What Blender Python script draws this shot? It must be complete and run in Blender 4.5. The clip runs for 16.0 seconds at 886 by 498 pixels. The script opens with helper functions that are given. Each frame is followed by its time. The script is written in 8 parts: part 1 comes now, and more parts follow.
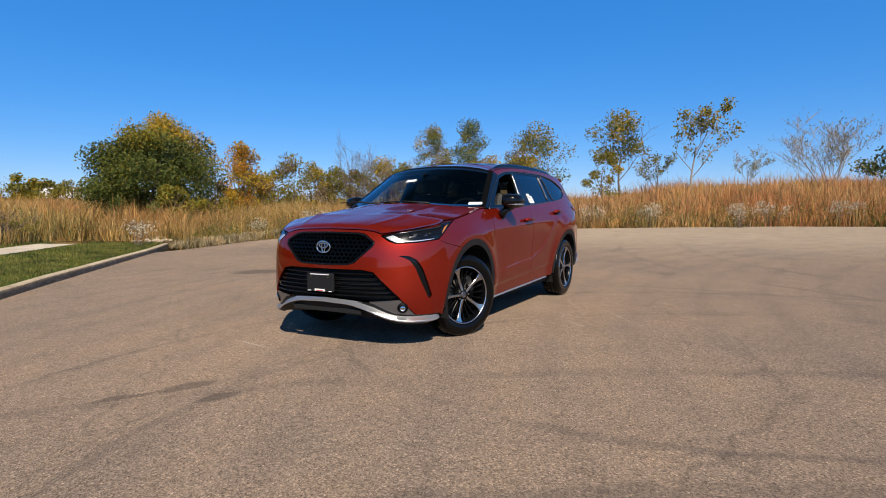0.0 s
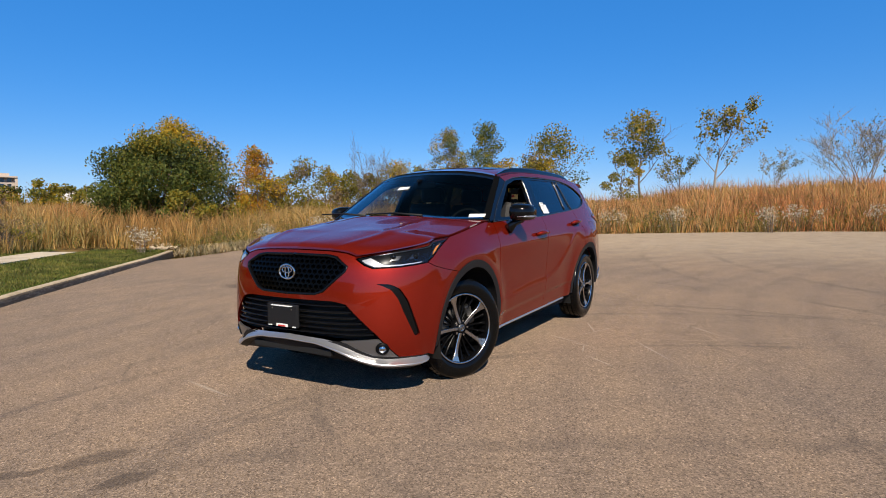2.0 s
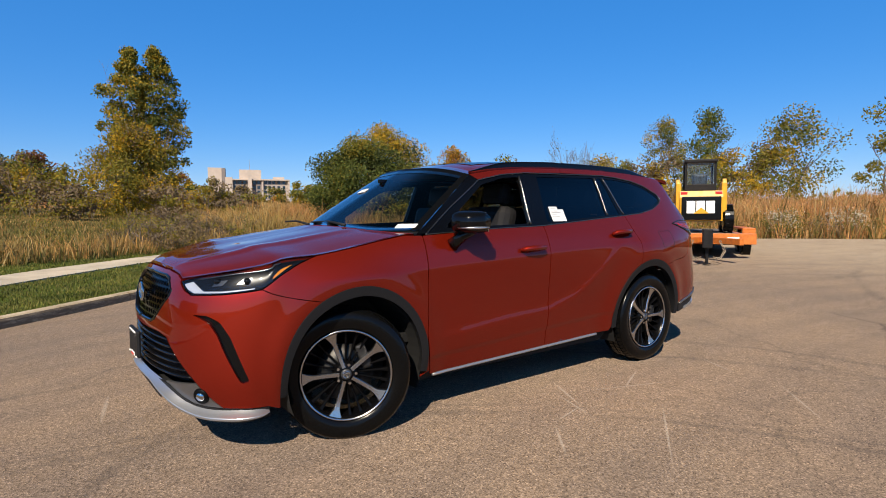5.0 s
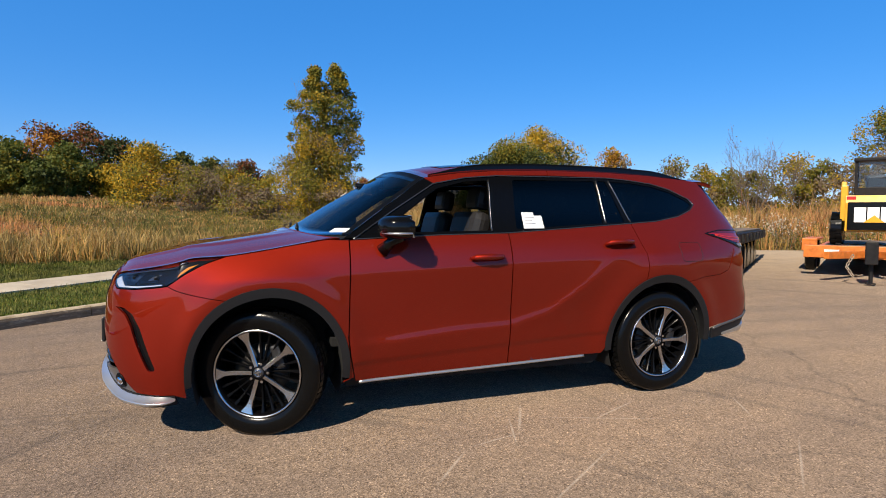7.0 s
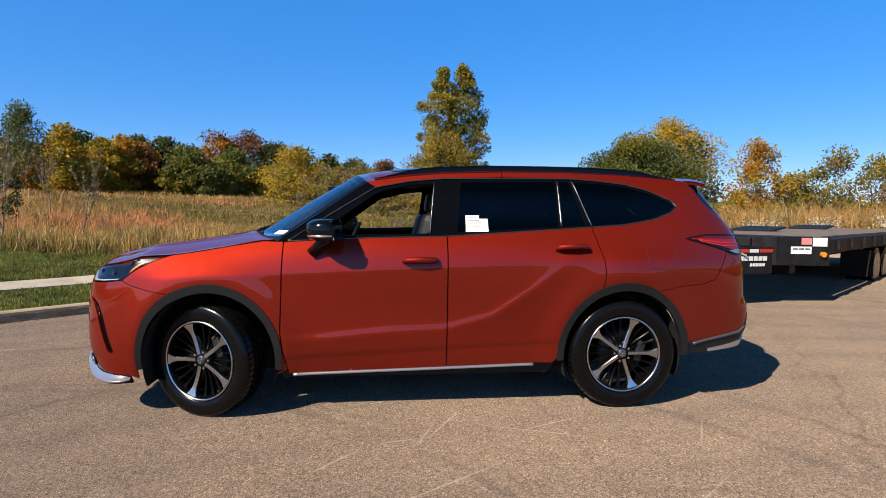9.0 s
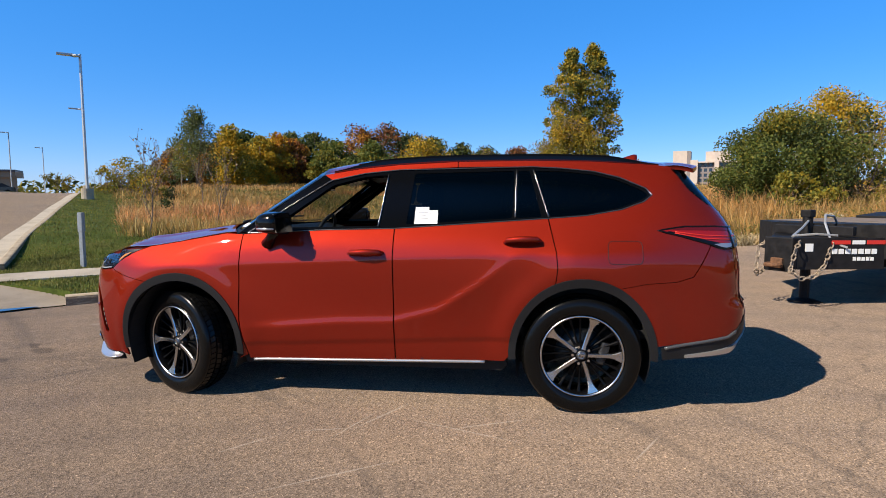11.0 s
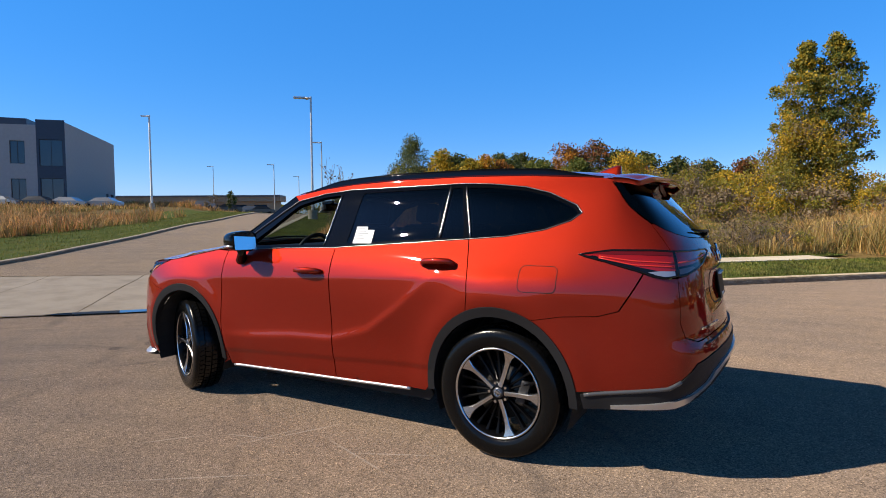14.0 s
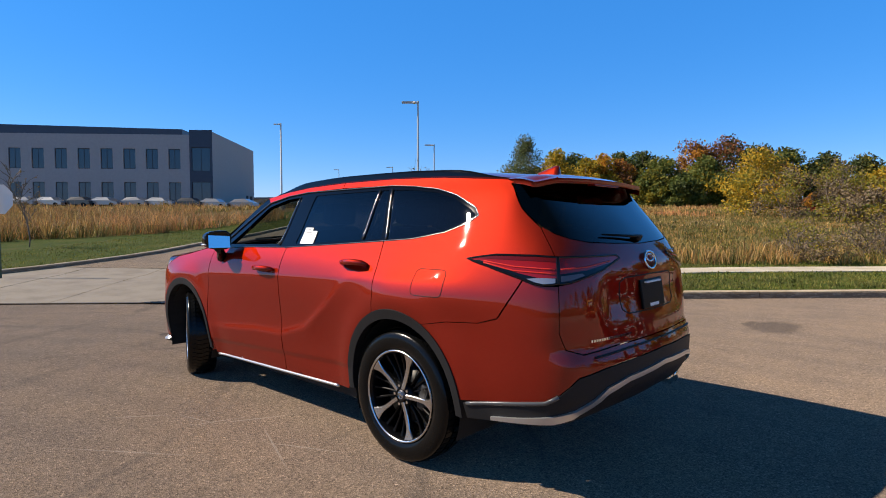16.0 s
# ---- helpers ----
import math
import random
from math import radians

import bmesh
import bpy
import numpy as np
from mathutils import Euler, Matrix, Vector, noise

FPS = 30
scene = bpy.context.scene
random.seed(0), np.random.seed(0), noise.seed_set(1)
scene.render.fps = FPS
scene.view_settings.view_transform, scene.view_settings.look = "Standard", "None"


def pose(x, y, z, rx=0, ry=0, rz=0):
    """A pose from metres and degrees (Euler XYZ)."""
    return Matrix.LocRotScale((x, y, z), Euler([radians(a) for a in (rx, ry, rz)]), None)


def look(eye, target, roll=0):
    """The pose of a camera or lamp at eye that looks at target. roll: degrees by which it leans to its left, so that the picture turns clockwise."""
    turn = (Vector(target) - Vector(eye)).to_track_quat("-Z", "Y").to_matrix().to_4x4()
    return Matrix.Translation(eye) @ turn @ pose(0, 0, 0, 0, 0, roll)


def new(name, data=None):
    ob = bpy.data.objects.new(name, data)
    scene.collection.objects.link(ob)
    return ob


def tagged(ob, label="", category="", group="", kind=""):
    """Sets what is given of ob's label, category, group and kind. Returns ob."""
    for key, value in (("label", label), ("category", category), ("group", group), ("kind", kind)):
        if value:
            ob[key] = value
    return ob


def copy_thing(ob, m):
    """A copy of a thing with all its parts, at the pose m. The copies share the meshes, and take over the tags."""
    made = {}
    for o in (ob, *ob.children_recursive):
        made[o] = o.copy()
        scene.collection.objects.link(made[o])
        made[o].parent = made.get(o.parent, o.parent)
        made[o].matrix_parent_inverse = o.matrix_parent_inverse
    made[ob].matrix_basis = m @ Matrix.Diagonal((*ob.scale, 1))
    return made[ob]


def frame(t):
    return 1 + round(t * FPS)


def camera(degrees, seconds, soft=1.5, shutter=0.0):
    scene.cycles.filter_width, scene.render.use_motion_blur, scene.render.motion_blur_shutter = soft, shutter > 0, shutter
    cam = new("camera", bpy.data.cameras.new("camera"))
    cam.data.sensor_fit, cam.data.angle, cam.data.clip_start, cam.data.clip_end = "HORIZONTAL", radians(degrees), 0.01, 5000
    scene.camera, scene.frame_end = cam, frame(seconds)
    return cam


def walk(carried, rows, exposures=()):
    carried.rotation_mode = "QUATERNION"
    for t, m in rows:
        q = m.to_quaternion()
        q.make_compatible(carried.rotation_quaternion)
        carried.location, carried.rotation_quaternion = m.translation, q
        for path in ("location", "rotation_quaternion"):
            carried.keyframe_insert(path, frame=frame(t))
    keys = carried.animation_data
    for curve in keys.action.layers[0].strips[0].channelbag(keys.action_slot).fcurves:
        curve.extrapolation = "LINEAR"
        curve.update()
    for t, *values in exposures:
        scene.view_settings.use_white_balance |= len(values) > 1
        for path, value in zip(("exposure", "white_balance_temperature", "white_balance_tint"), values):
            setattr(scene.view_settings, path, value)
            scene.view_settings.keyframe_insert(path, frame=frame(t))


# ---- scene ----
cam = camera(76.3, 16.0, 0.95)
PATH = [
    (0, (-6.019, -3.229, 1.117), (-4.279, -2.251, 0.989), -0.3),
    (0.5, (-5.867, -3.114, 1.13), (-4.118, -2.153, 1.0), -0.3),
    (1, (-5.658, -3.057, 1.178), (-3.909, -2.094, 1.062), -0.3),
    (1.5, (-5.451, -2.998, 1.197), (-3.709, -2.021, 1.087), -0.5),
    (2, (-5.115, -2.931, 1.209), (-3.406, -1.9, 1.092), -0.5),
    (2.5, (-4.763, -2.977, 1.191), (-3.114, -1.854, 1.053), -0.5),
    (3, (-4.372, -3.062, 1.203), (-2.813, -1.817, 1.07), -0.7),
    (3.5, (-4.018, -3.166, 1.229), (-2.52, -1.848, 1.106), -0.7),
    (4, (-3.634, -3.386, 1.24), (-2.215, -1.982, 1.123), -0.6),
    (4.2, (-3.483, -3.465, 1.254), (-2.103, -2.022, 1.135), -0.5),
    (6.3, (-2.02, -4.197, 1.298), (-1.149, -2.4, 1.178), 0.2),
    (6.5, (-1.883, -4.24, 1.302), (-1.057, -2.422, 1.181), 0.4),
    (7, (-1.512, -4.351, 1.296), (-0.847, -2.468, 1.185), 0.5),
    (7.5, (-1.179, -4.425, 1.312), (-0.665, -2.495, 1.214), 0.6),
    (8, (-0.855, -4.58, 1.298), (-0.483, -2.617, 1.212), 0.6),
    (8.5, (-0.538, -4.646, 1.316), (-0.267, -2.668, 1.213), 0.7),
    (9, (-0.205, -4.682, 1.35), (-0.014, -2.695, 1.224), 0.6),
    (9.5, (0.096, -4.749, 1.363), (0.135, -2.755, 1.209), 0.4),
    (9.7, (0.205, -4.745, 1.368), (0.204, -2.752, 1.193), 0.5),
    (11.8, (1.563, -4.405, 1.385), (1.067, -2.473, 1.234), -0.5),
    (12, (1.66, -4.362, 1.372), (1.116, -2.442, 1.237), -0.4),
    (12.5, (1.951, -4.287, 1.393), (1.288, -2.404, 1.264), -0.4),
    (13, (2.253, -4.147, 1.376), (1.482, -2.305, 1.261), -0.4),
    (13.5, (2.485, -3.981, 1.391), (1.607, -2.188, 1.279), -0.4),
    (14, (2.767, -3.846, 1.38), (1.765, -2.118, 1.277), -0.4),
    (14.5, (3.017, -3.694, 1.38), (1.939, -2.013, 1.271), -0.3),
    (15, (3.246, -3.472, 1.375), (2.097, -1.839, 1.26), -0.2),
    (15.5, (3.505, -3.3, 1.368), (2.253, -1.744, 1.266), -0.1),
    (16, (3.757, -3.126, 1.383), (2.415, -1.647, 1.285), -0.0),
]
walk(cam, [(t, look(eye, target, roll)) for t, eye, target, roll in PATH], [(0, 0.34, 6560, 10), (4.2, 0.36, 6800, 10), (7, 0.52, 6780, 10), (9, 0.61, 6700, 10), (12, 0.68, 6580, 10), (16, 0.66, 6700, 10)])

# ---- sky, sun, exposure ----
SUN_FROM = Vector((-0.90, -0.78, 1.0)).normalized()
world = bpy.data.worlds.new("sky")
scene.world = world
world.use_nodes = True
sky_bg = world.node_tree.nodes["Background"]
sky_tex = world.node_tree.nodes.new("ShaderNodeTexSky")
sky_tex.sky_type = "NISHITA"
sky_tex.sun_disc = False
sky_tex.sun_elevation = math.asin(SUN_FROM.z)
sky_tex.sun_rotation = math.atan2(SUN_FROM.x, SUN_FROM.y)
sky_tex.altitude = 300
sky_tex.air_density = 1.0
sky_tex.dust_density = 0.15
sky_tex.ozone_density = 4.0
sky_hsv = world.node_tree.nodes.new("ShaderNodeHueSaturation")
sky_hsv.inputs["Saturation"].default_value = 1.40
world.node_tree.links.new(sky_tex.outputs[0], sky_hsv.inputs["Color"])
sky_tint = world.node_tree.nodes.new("ShaderNodeMix")
sky_tint.data_type, sky_tint.blend_type = "RGBA", "MULTIPLY"
sky_tint.inputs[0].default_value = 1.0
sky_tint.inputs[7].default_value = (1.0, 0.98, 1.08, 1)
world.node_tree.links.new(sky_hsv.outputs[0], sky_tint.inputs[6])
# a little even blue evens out the gradient of the clear autumn sky
sky_even = world.node_tree.nodes.new("ShaderNodeMix")
sky_even.data_type = "RGBA"
sky_even.inputs[0].default_value = 0.5
sky_even.inputs[7].default_value = (0.50, 2.3, 6.6, 1)
world.node_tree.links.new(sky_tint.outputs[2], sky_even.inputs[6])
# the unseen upper sky is dimmed and made less blue, weakening fill in shadows
sky_dir = world.node_tree.nodes.new("ShaderNodeTexCoord")
sky_sep = world.node_tree.nodes.new("ShaderNodeSeparateXYZ")
world.node_tree.links.new(sky_dir.outputs["Generated"], sky_sep.inputs[0])
sky_up = world.node_tree.nodes.new("ShaderNodeMapRange")
sky_up.inputs[1].default_value, sky_up.inputs[2].default_value = 0.38, 0.80
sky_high = world.node_tree.nodes.new("ShaderNodeMix")
sky_high.data_type = "RGBA"
sky_high.inputs[6].default_value, sky_high.inputs[7].default_value = (1, 1, 1, 1), (0.22, 0.17, 0.12, 1)
world.node_tree.links.new(sky_up.outputs[0], sky_high.inputs[0])
world.node_tree.links.new(sky_sep.outputs[2], sky_up.inputs[0])
sky_dimmed = world.node_tree.nodes.new("ShaderNodeMix")
sky_dimmed.data_type, sky_dimmed.blend_type = "RGBA", "MULTIPLY"
sky_dimmed.inputs[0].default_value = 1.0
world.node_tree.links.new(sky_even.outputs[2], sky_dimmed.inputs[6])
world.node_tree.links.new(sky_high.outputs[2], sky_dimmed.inputs[7])
world.node_tree.links.new(sky_dimmed.outputs[2], sky_bg.inputs[0])
sky_bg.inputs[1].default_value = 0.100
sun = new("sun", bpy.data.lights.new("sun", "SUN"))
sun.data.energy = 4.6
sun.data.angle = radians(0.53)
sun.data.color = (1.0, 0.90, 0.76)
sun.matrix_basis = look(SUN_FROM * 60, (0, 0, 0))

# ---- materials ----
def nodes_of(name):
    m = bpy.data.materials.new(name)
    m.use_nodes = True
    nt = m.node_tree
    return m, nt, nt.nodes["Principled BSDF"]


def nd(nt, kind, **inputs):
    n = nt.nodes.new(kind)
    for k, v in inputs.items():
        n.inputs[k.replace("_", " ")].default_value = v
    return n


def ramp(nt, fac, stops):
    n = nt.nodes.new("ShaderNodeValToRGB")
    els = n.color_ramp.elements
    while len(els) < len(stops):
        els.new(0.5)
    for e, (p, c) in zip(els, stops):
        e.position = p
        e.color = (*c, 1) if len(c) == 3 else c
    nt.links.new(fac, n.inputs[0])
    return n.outputs[0]


def mixc(nt, fac, a, b, mode="MIX"):
    n = nt.nodes.new("ShaderNodeMix")
    n.data_type, n.blend_type = "RGBA", mode
    for sock, v in ((n.inputs[0], fac), (n.inputs[6], a), (n.inputs[7], b)):
        if isinstance(v, (int, float)):
            sock.default_value = v
        elif isinstance(v, tuple):
            sock.default_value = (*v, 1)
        else:
            nt.links.new(v, sock)
    return n.outputs[2]


def noise_tex(nt, scale, detail=4, rough=0.55, coords=None, stretch=None):
    tc = nt.nodes.new("ShaderNodeTexCoord")
    src = tc.outputs["Object"]
    if stretch:
        mp = nt.nodes.new("ShaderNodeMapping")
        mp.inputs["Scale"].default_value = stretch
        nt.links.new(src, mp.inputs[0])
        src = mp.outputs[0]
    n = nd(nt, "ShaderNodeTexNoise", Scale=scale, Detail=detail, Roughness=rough)
    nt.links.new(src, n.inputs[0])
    return n.outputs[0]


def bump(nt, bsdf, height, strength=0.3, dist=0.01):
    b = nd(nt, "ShaderNodeBump", Strength=strength, Distance=dist)
    nt.links.new(height, b.inputs["Height"])
    nt.links.new(b.outputs[0], bsdf.inputs["Normal"])


def plain(name, col, rough=0.5, metal=0.0, coat=0.0, grain=0.0, scale=40, spec=None):
    m, nt, b = nodes_of(name)
    b.inputs["Base Color"].default_value = (*col, 1)
    b.inputs["Roughness"].default_value = rough
    b.inputs["Metallic"].default_value = metal
    b.inputs["Coat Weight"].default_value = coat
    b.inputs["Coat Roughness"].default_value = 0.03
    if spec is not None:
        b.inputs["Specular IOR Level"].default_value = spec
    if grain:
        n = noise_tex(nt, scale, 5)
        c = ramp(nt, n, [(0.3, tuple(v * (1 - grain) for v in col)), (0.7, tuple(min(1, v * (1 + grain)) for v in col))])
        nt.links.new(c, b.inputs["Base Color"])
        r = ramp(nt, n, [(0.3, (rough * 0.85,) * 3), (0.7, (min(1, rough * 1.15),) * 3)])
        nt.links.new(r, b.inputs["Roughness"])
        bump(nt, b, n, 0.15, 0.004)
    return m


def leaf_mat(name, cols, trans=0.35):
    m, nt, b = nodes_of(name)
    g = nt.nodes.new("ShaderNodeNewGeometry")
    stops = [(i / max(1, len(cols) - 1), c) for i, c in enumerate(cols)]
    c = ramp(nt, g.outputs["Random Per Island"], stops)
    big = noise_tex(nt, 0.35, 2)
    c2 = mixc(nt, ramp(nt, big, [(0.35, (0, 0, 0)), (0.65, (1, 1, 1))]), c, mixc(nt, 1.0, c, (1.25, 1.1, 0.8), "MULTIPLY"))
    nt.links.new(c2, b.inputs["Base Color"])
    b.inputs["Roughness"].default_value = 0.6
    b.inputs["Specular IOR Level"].default_value = 0.25
    t = nt.nodes.new("ShaderNodeBsdfTranslucent")
    nt.links.new(c2, t.inputs[0])
    mx = nt.nodes.new("ShaderNodeMixShader")
    mx.inputs[0].default_value = trans
    nt.links.new(b.outputs[0], mx.inputs[1])
    nt.links.new(t.outputs[0], mx.inputs[2])
    nt.links.new(mx.outputs[0], nt.nodes["Material Output"].inputs[0])
    return m


def grass_mat(name, cols, patch, patch_scale=0.12, trans=0.3):
    m, nt, b = nodes_of(name)
    g = nt.nodes.new("ShaderNodeNewGeometry")
    c = ramp(nt, g.outputs["Random Per Island"], [(i / (len(cols) - 1), c) for i, c in enumerate(cols)])
    p = ramp(nt, noise_tex(nt, patch_scale, 3), [(0.42, (0, 0, 0)), (0.62, (1, 1, 1))])
    c2 = mixc(nt, p, c, mixc(nt, 0.65, c, patch))
    clump = ramp(nt, noise_tex(nt, 1.1, 3, 0.6), [(0.34, (0.50, 0.55, 0.52)), (0.5, (1.0, 1.0, 1.0)), (0.64, (1.38, 1.28, 1.15))])
    c2 = mixc(nt, 1.0, c2, clump, "MULTIPLY")
    nt.links.new(c2, b.inputs["Base Color"])
    b.inputs["Roughness"].default_value = 0.65
    b.inputs["Specular IOR Level"].default_value = 0.2
    t = nt.nodes.new("ShaderNodeBsdfTranslucent")
    nt.links.new(c2, t.inputs[0])
    mx = nt.nodes.new("ShaderNodeMixShader")
    mx.inputs[0].default_value = trans
    nt.links.new(b.outputs[0], mx.inputs[1])
    nt.links.new(t.outputs[0], mx.inputs[2])
    nt.links.new(mx.outputs[0], nt.nodes["Material Output"].inputs[0])
    return m


def math_node(nt, op, a, b=None, c=None):
    n = nt.nodes.new("ShaderNodeMath")
    n.operation = op
    for sock, v in zip(n.inputs, (a, b, c)):
        if v is None:
            continue
        if isinstance(v, (int, float)):
            sock.default_value = v
        else:
            nt.links.new(v, sock)
    return n.outputs[0]


def blot(nt, place, x, y, rx, ry, turn, soft=0.5):
    """A mask of one stain with a ragged elliptic outline."""
    mp = nt.nodes.new("ShaderNodeMapping")
    mp.vector_type = "TEXTURE"
    mp.inputs["Location"].default_value = (x, y, 0)
    mp.inputs["Rotation"].default_value = (0, 0, radians(turn))
    mp.inputs["Scale"].default_value = (rx, ry, 9999)
    nt.links.new(place, mp.inputs[0])
    ln = nt.nodes.new("ShaderNodeVectorMath")
    ln.operation = "LENGTH"
    nt.links.new(mp.outputs[0], ln.inputs[0])
    mr = nt.nodes.new("ShaderNodeMapRange")
    mr.interpolation_type = "SMOOTHSTEP"
    mr.inputs[1].default_value, mr.inputs[2].default_value = 1.0, 1.0 - soft
    nt.links.new(ln.outputs["Value"], mr.inputs[0])
    return mr.outputs[0]


def track(nt, place, cx, cy, rad, width):
    """A mask of one arc that turning tyres left: a narrow ring round a centre."""
    sb = nt.nodes.new("ShaderNodeVectorMath")
    sb.operation = "DISTANCE"
    nt.links.new(place, sb.inputs[0])
    sb.inputs[1].default_value = (cx, cy, 0)
    d = math_node(nt, "ABSOLUTE", math_node(nt, "SUBTRACT", sb.outputs["Value"], rad))
    mr = nt.nodes.new("ShaderNodeMapRange")
    mr.interpolation_type = "SMOOTHSTEP"
    mr.inputs[1].default_value, mr.inputs[2].default_value = width, width * 0.2
    nt.links.new(d, mr.inputs[0])
    return mr.outputs[0]


# dark stains, pale scrapes and tyre arcs on the lot: x, y, half length, half width, turn
STAINS = [(-3.63, -0.23, 0.17, 0.10, -20), (-3.56, 0.16, 0.24, 0.12, -32), (-3.84, 0.37, 0.28, 0.05, -30), (2.0, 5.5, 0.80, 0.42, 100), (1.66, 5.6, 0.40, 0.10, 95), (5.1, -1.4, 0.8, 0.03, 60), (4.7, -1.75, 0.4, 0.03, 20)]
SCRAPES = [(0.17, -1.12, 0.34, 0.014, 62), (0.02, -1.32, 0.30, 0.010, 70), (-0.12, -1.40, 0.25, 0.010, 15), (0.86, -1.18, 0.35, 0.012, 25), (-2.5, 0.7, 0.42, 0.02, 80), (1.3, -2.2, 0.5, 0.010, 40),
           (0.7, -1.3, 0.5, 0.010, -20), (-0.5, -1.66, 0.28, 0.012, 50), (0.1, -1.95, 0.6, 0.010, 35), (-4.6, -2.5, 0.12, 0.05, 30), (-4.2, 1.6, 0.12, 0.06, 10), (1.75, -1.4, 0.3, 0.010, 60)]
ARCS = [(-3.1, -4.2, 4.06, 0.07), (-3.1, -4.2, 4.20, 0.03), (-3.1, -4.2, 5.75, 0.07), (-0.22, -2.34, 3.0, 0.07), (14.0, -14.0, 13.0, 0.13), (14.0, -14.0, 14.7, 0.10), (-14.0, -9.0, 12.0, 0.13), (-14.0, -9.0, 13.7, 0.13),
        (24.0, 12.0, 17.0, 0.14), (24.0, 12.0, 18.7, 0.14)]


def asphalt_mat(name, base, warm, marks=False):
    m, nt, b = nodes_of(name)
    fine = noise_tex(nt, 60, 5, 0.8)
    tc = nt.nodes.new("ShaderNodeTexCoord")
    vor = nd(nt, "ShaderNodeTexVoronoi", Scale=130.0)
    nt.links.new(tc.outputs["Object"], vor.inputs["Vector"])
    wide = noise_tex(nt, 0.35, 5, 0.6)
    mid = noise_tex(nt, 2.2, 5, 0.65)
    lo, hi = tuple(v * 0.62 for v in base), tuple(v * 1.36 for v in warm)
    c = ramp(nt, fine, [(0.3, lo), (0.55, base), (0.72, hi)])
    st = ramp(nt, vor.outputs["Color"], [(0.0, (0.34, 0.33, 0.33)), (0.35, (0.82, 0.82, 0.82)), (0.7, (1.12, 1.12, 1.11)), (0.9, (1.55, 1.53, 1.48)), (1.0, (2.5, 2.45, 2.3))])
    c = mixc(nt, 1.0, c, st, "MULTIPLY")
    c = mixc(nt, 1.0, c, ramp(nt, wide, [(0.3, (0.86, 0.87, 0.9)), (0.7, (1.12, 1.08, 1.02))]), "MULTIPLY")
    c = mixc(nt, 1.0, c, ramp(nt, mid, [(0.28, (0.89, 0.89, 0.9)), (0.5, (1, 1, 1)), (0.75, (1.07, 1.06, 1.04))]), "MULTIPLY")
    # pits and coarse stones a few centimetres wide
    pit = noise_tex(nt, 17, 4, 0.7)
    c = mixc(nt, 1.0, c, ramp(nt, pit, [(0.30, (0.86, 0.855, 0.855)), (0.46, (1, 1, 1)), (0.70, (1.11, 1.10, 1.09))]), "MULTIPLY")
    # faint sweeping bands of turning wheels
    mp = nt.nodes.new("ShaderNodeMapping")
    mp.inputs["Location"].default_value = (-3.0, 16.0, 0)
    nt.links.new(tc.outputs["Object"], mp.inputs[0])
    wv = nd(nt, "ShaderNodeTexWave", Scale=0.42, Distortion=2.2, Detail=3.0)
    wv.wave_type, wv.rings_direction = "RINGS", "Z"
    wv.inputs["Detail Scale"].default_value = 0.35
    nt.links.new(mp.outputs[0], wv.inputs[0])
    c = mixc(nt, 1.0, c, ramp(nt, wv.outputs[0], [(0.0, (0.93, 0.93, 0.935)), (0.25, (1, 1, 1)), (1.0, (1.03, 1.02, 1.0))]), "MULTIPLY")
    if marks:
        rag = nt.nodes.new("ShaderNodeTexNoise")
        rag.inputs["Scale"].default_value, rag.inputs["Detail"].default_value = 5.0, 4.0
        nt.links.new(tc.outputs["Object"], rag.inputs[0])
        sc = nt.nodes.new("ShaderNodeVectorMath")
        sc.operation = "MULTIPLY_ADD"
        nt.links.new(rag.outputs["Color"], sc.inputs[0])
        sc.inputs[1].default_value, sc.inputs[2].default_value = (0.22, 0.22, 0), (-0.11, -0.11, 0)
        ad = nt.nodes.new("ShaderNodeVectorMath")
        nt.links.new(tc.outputs["Object"], ad.inputs[0])
        nt.links.new(sc.outputs[0], ad.inputs[1])
        fl = nt.nodes.new("ShaderNodeVectorMath")
        fl.operation = "MULTIPLY"
        nt.links.new(ad.outputs[0], fl.inputs[0])
        fl.inputs[1].default_value = (1, 1, 0)
        place = fl.outputs[0]
        dark, pale, arcs = 0.0, 0.0, 0.0
        for st_ in STAINS:
            dark = math_node(nt, "MAXIMUM", dark, blot(nt, place, *st_))
        for st_ in SCRAPES:
            pale = math_node(nt, "MAXIMUM", pale, blot(nt, tc.outputs["Object"], *st_, 0.8))
        for st_ in ARCS:
            arcs = math_node(nt, "MAXIMUM", arcs, track(nt, place, *st_))
        thin = ramp(nt, noise_tex(nt, 0.9, 4), [(0.36, (0.15, 0.15, 0.15)), (0.58, (1, 1, 1))])
        c = mixc(nt, math_node(nt, "MULTIPLY", math_node(nt, "MULTIPLY", arcs, thin), 0.34), c, (0.07, 0.06, 0.055))
        c = mixc(nt, math_node(nt, "MULTIPLY", dark, math_node(nt, "MULTIPLY_ADD", fine, 0.5, 0.3)), c, (0.055, 0.045, 0.04))
        c = mixc(nt, math_node(nt, "MULTIPLY", pale, math_node(nt, "MULTIPLY", fine, 0.75)), c, (0.50, 0.44, 0.37))
        # pale dust that lies towards the prairie side
        sx_ = nt.nodes.new("ShaderNodeSeparateXYZ")
        nt.links.new(ad.outputs[0], sx_.inputs[0])
        dust = nd(nt, "ShaderNodeMapRange")
        dust.interpolation_type = "SMOOTHSTEP"
        dust.inputs["From Min"].default_value, dust.inputs["From Max"].default_value = 6.5, 15.0
        nt.links.new(sx_.outputs["X"], dust.inputs["Value"])
        c = mixc(nt, math_node(nt, "MULTIPLY", dust.outputs[0], math_node(nt, "MULTIPLY_ADD", mid, 0.9, 0.1)), c, (0.43, 0.345, 0.245))
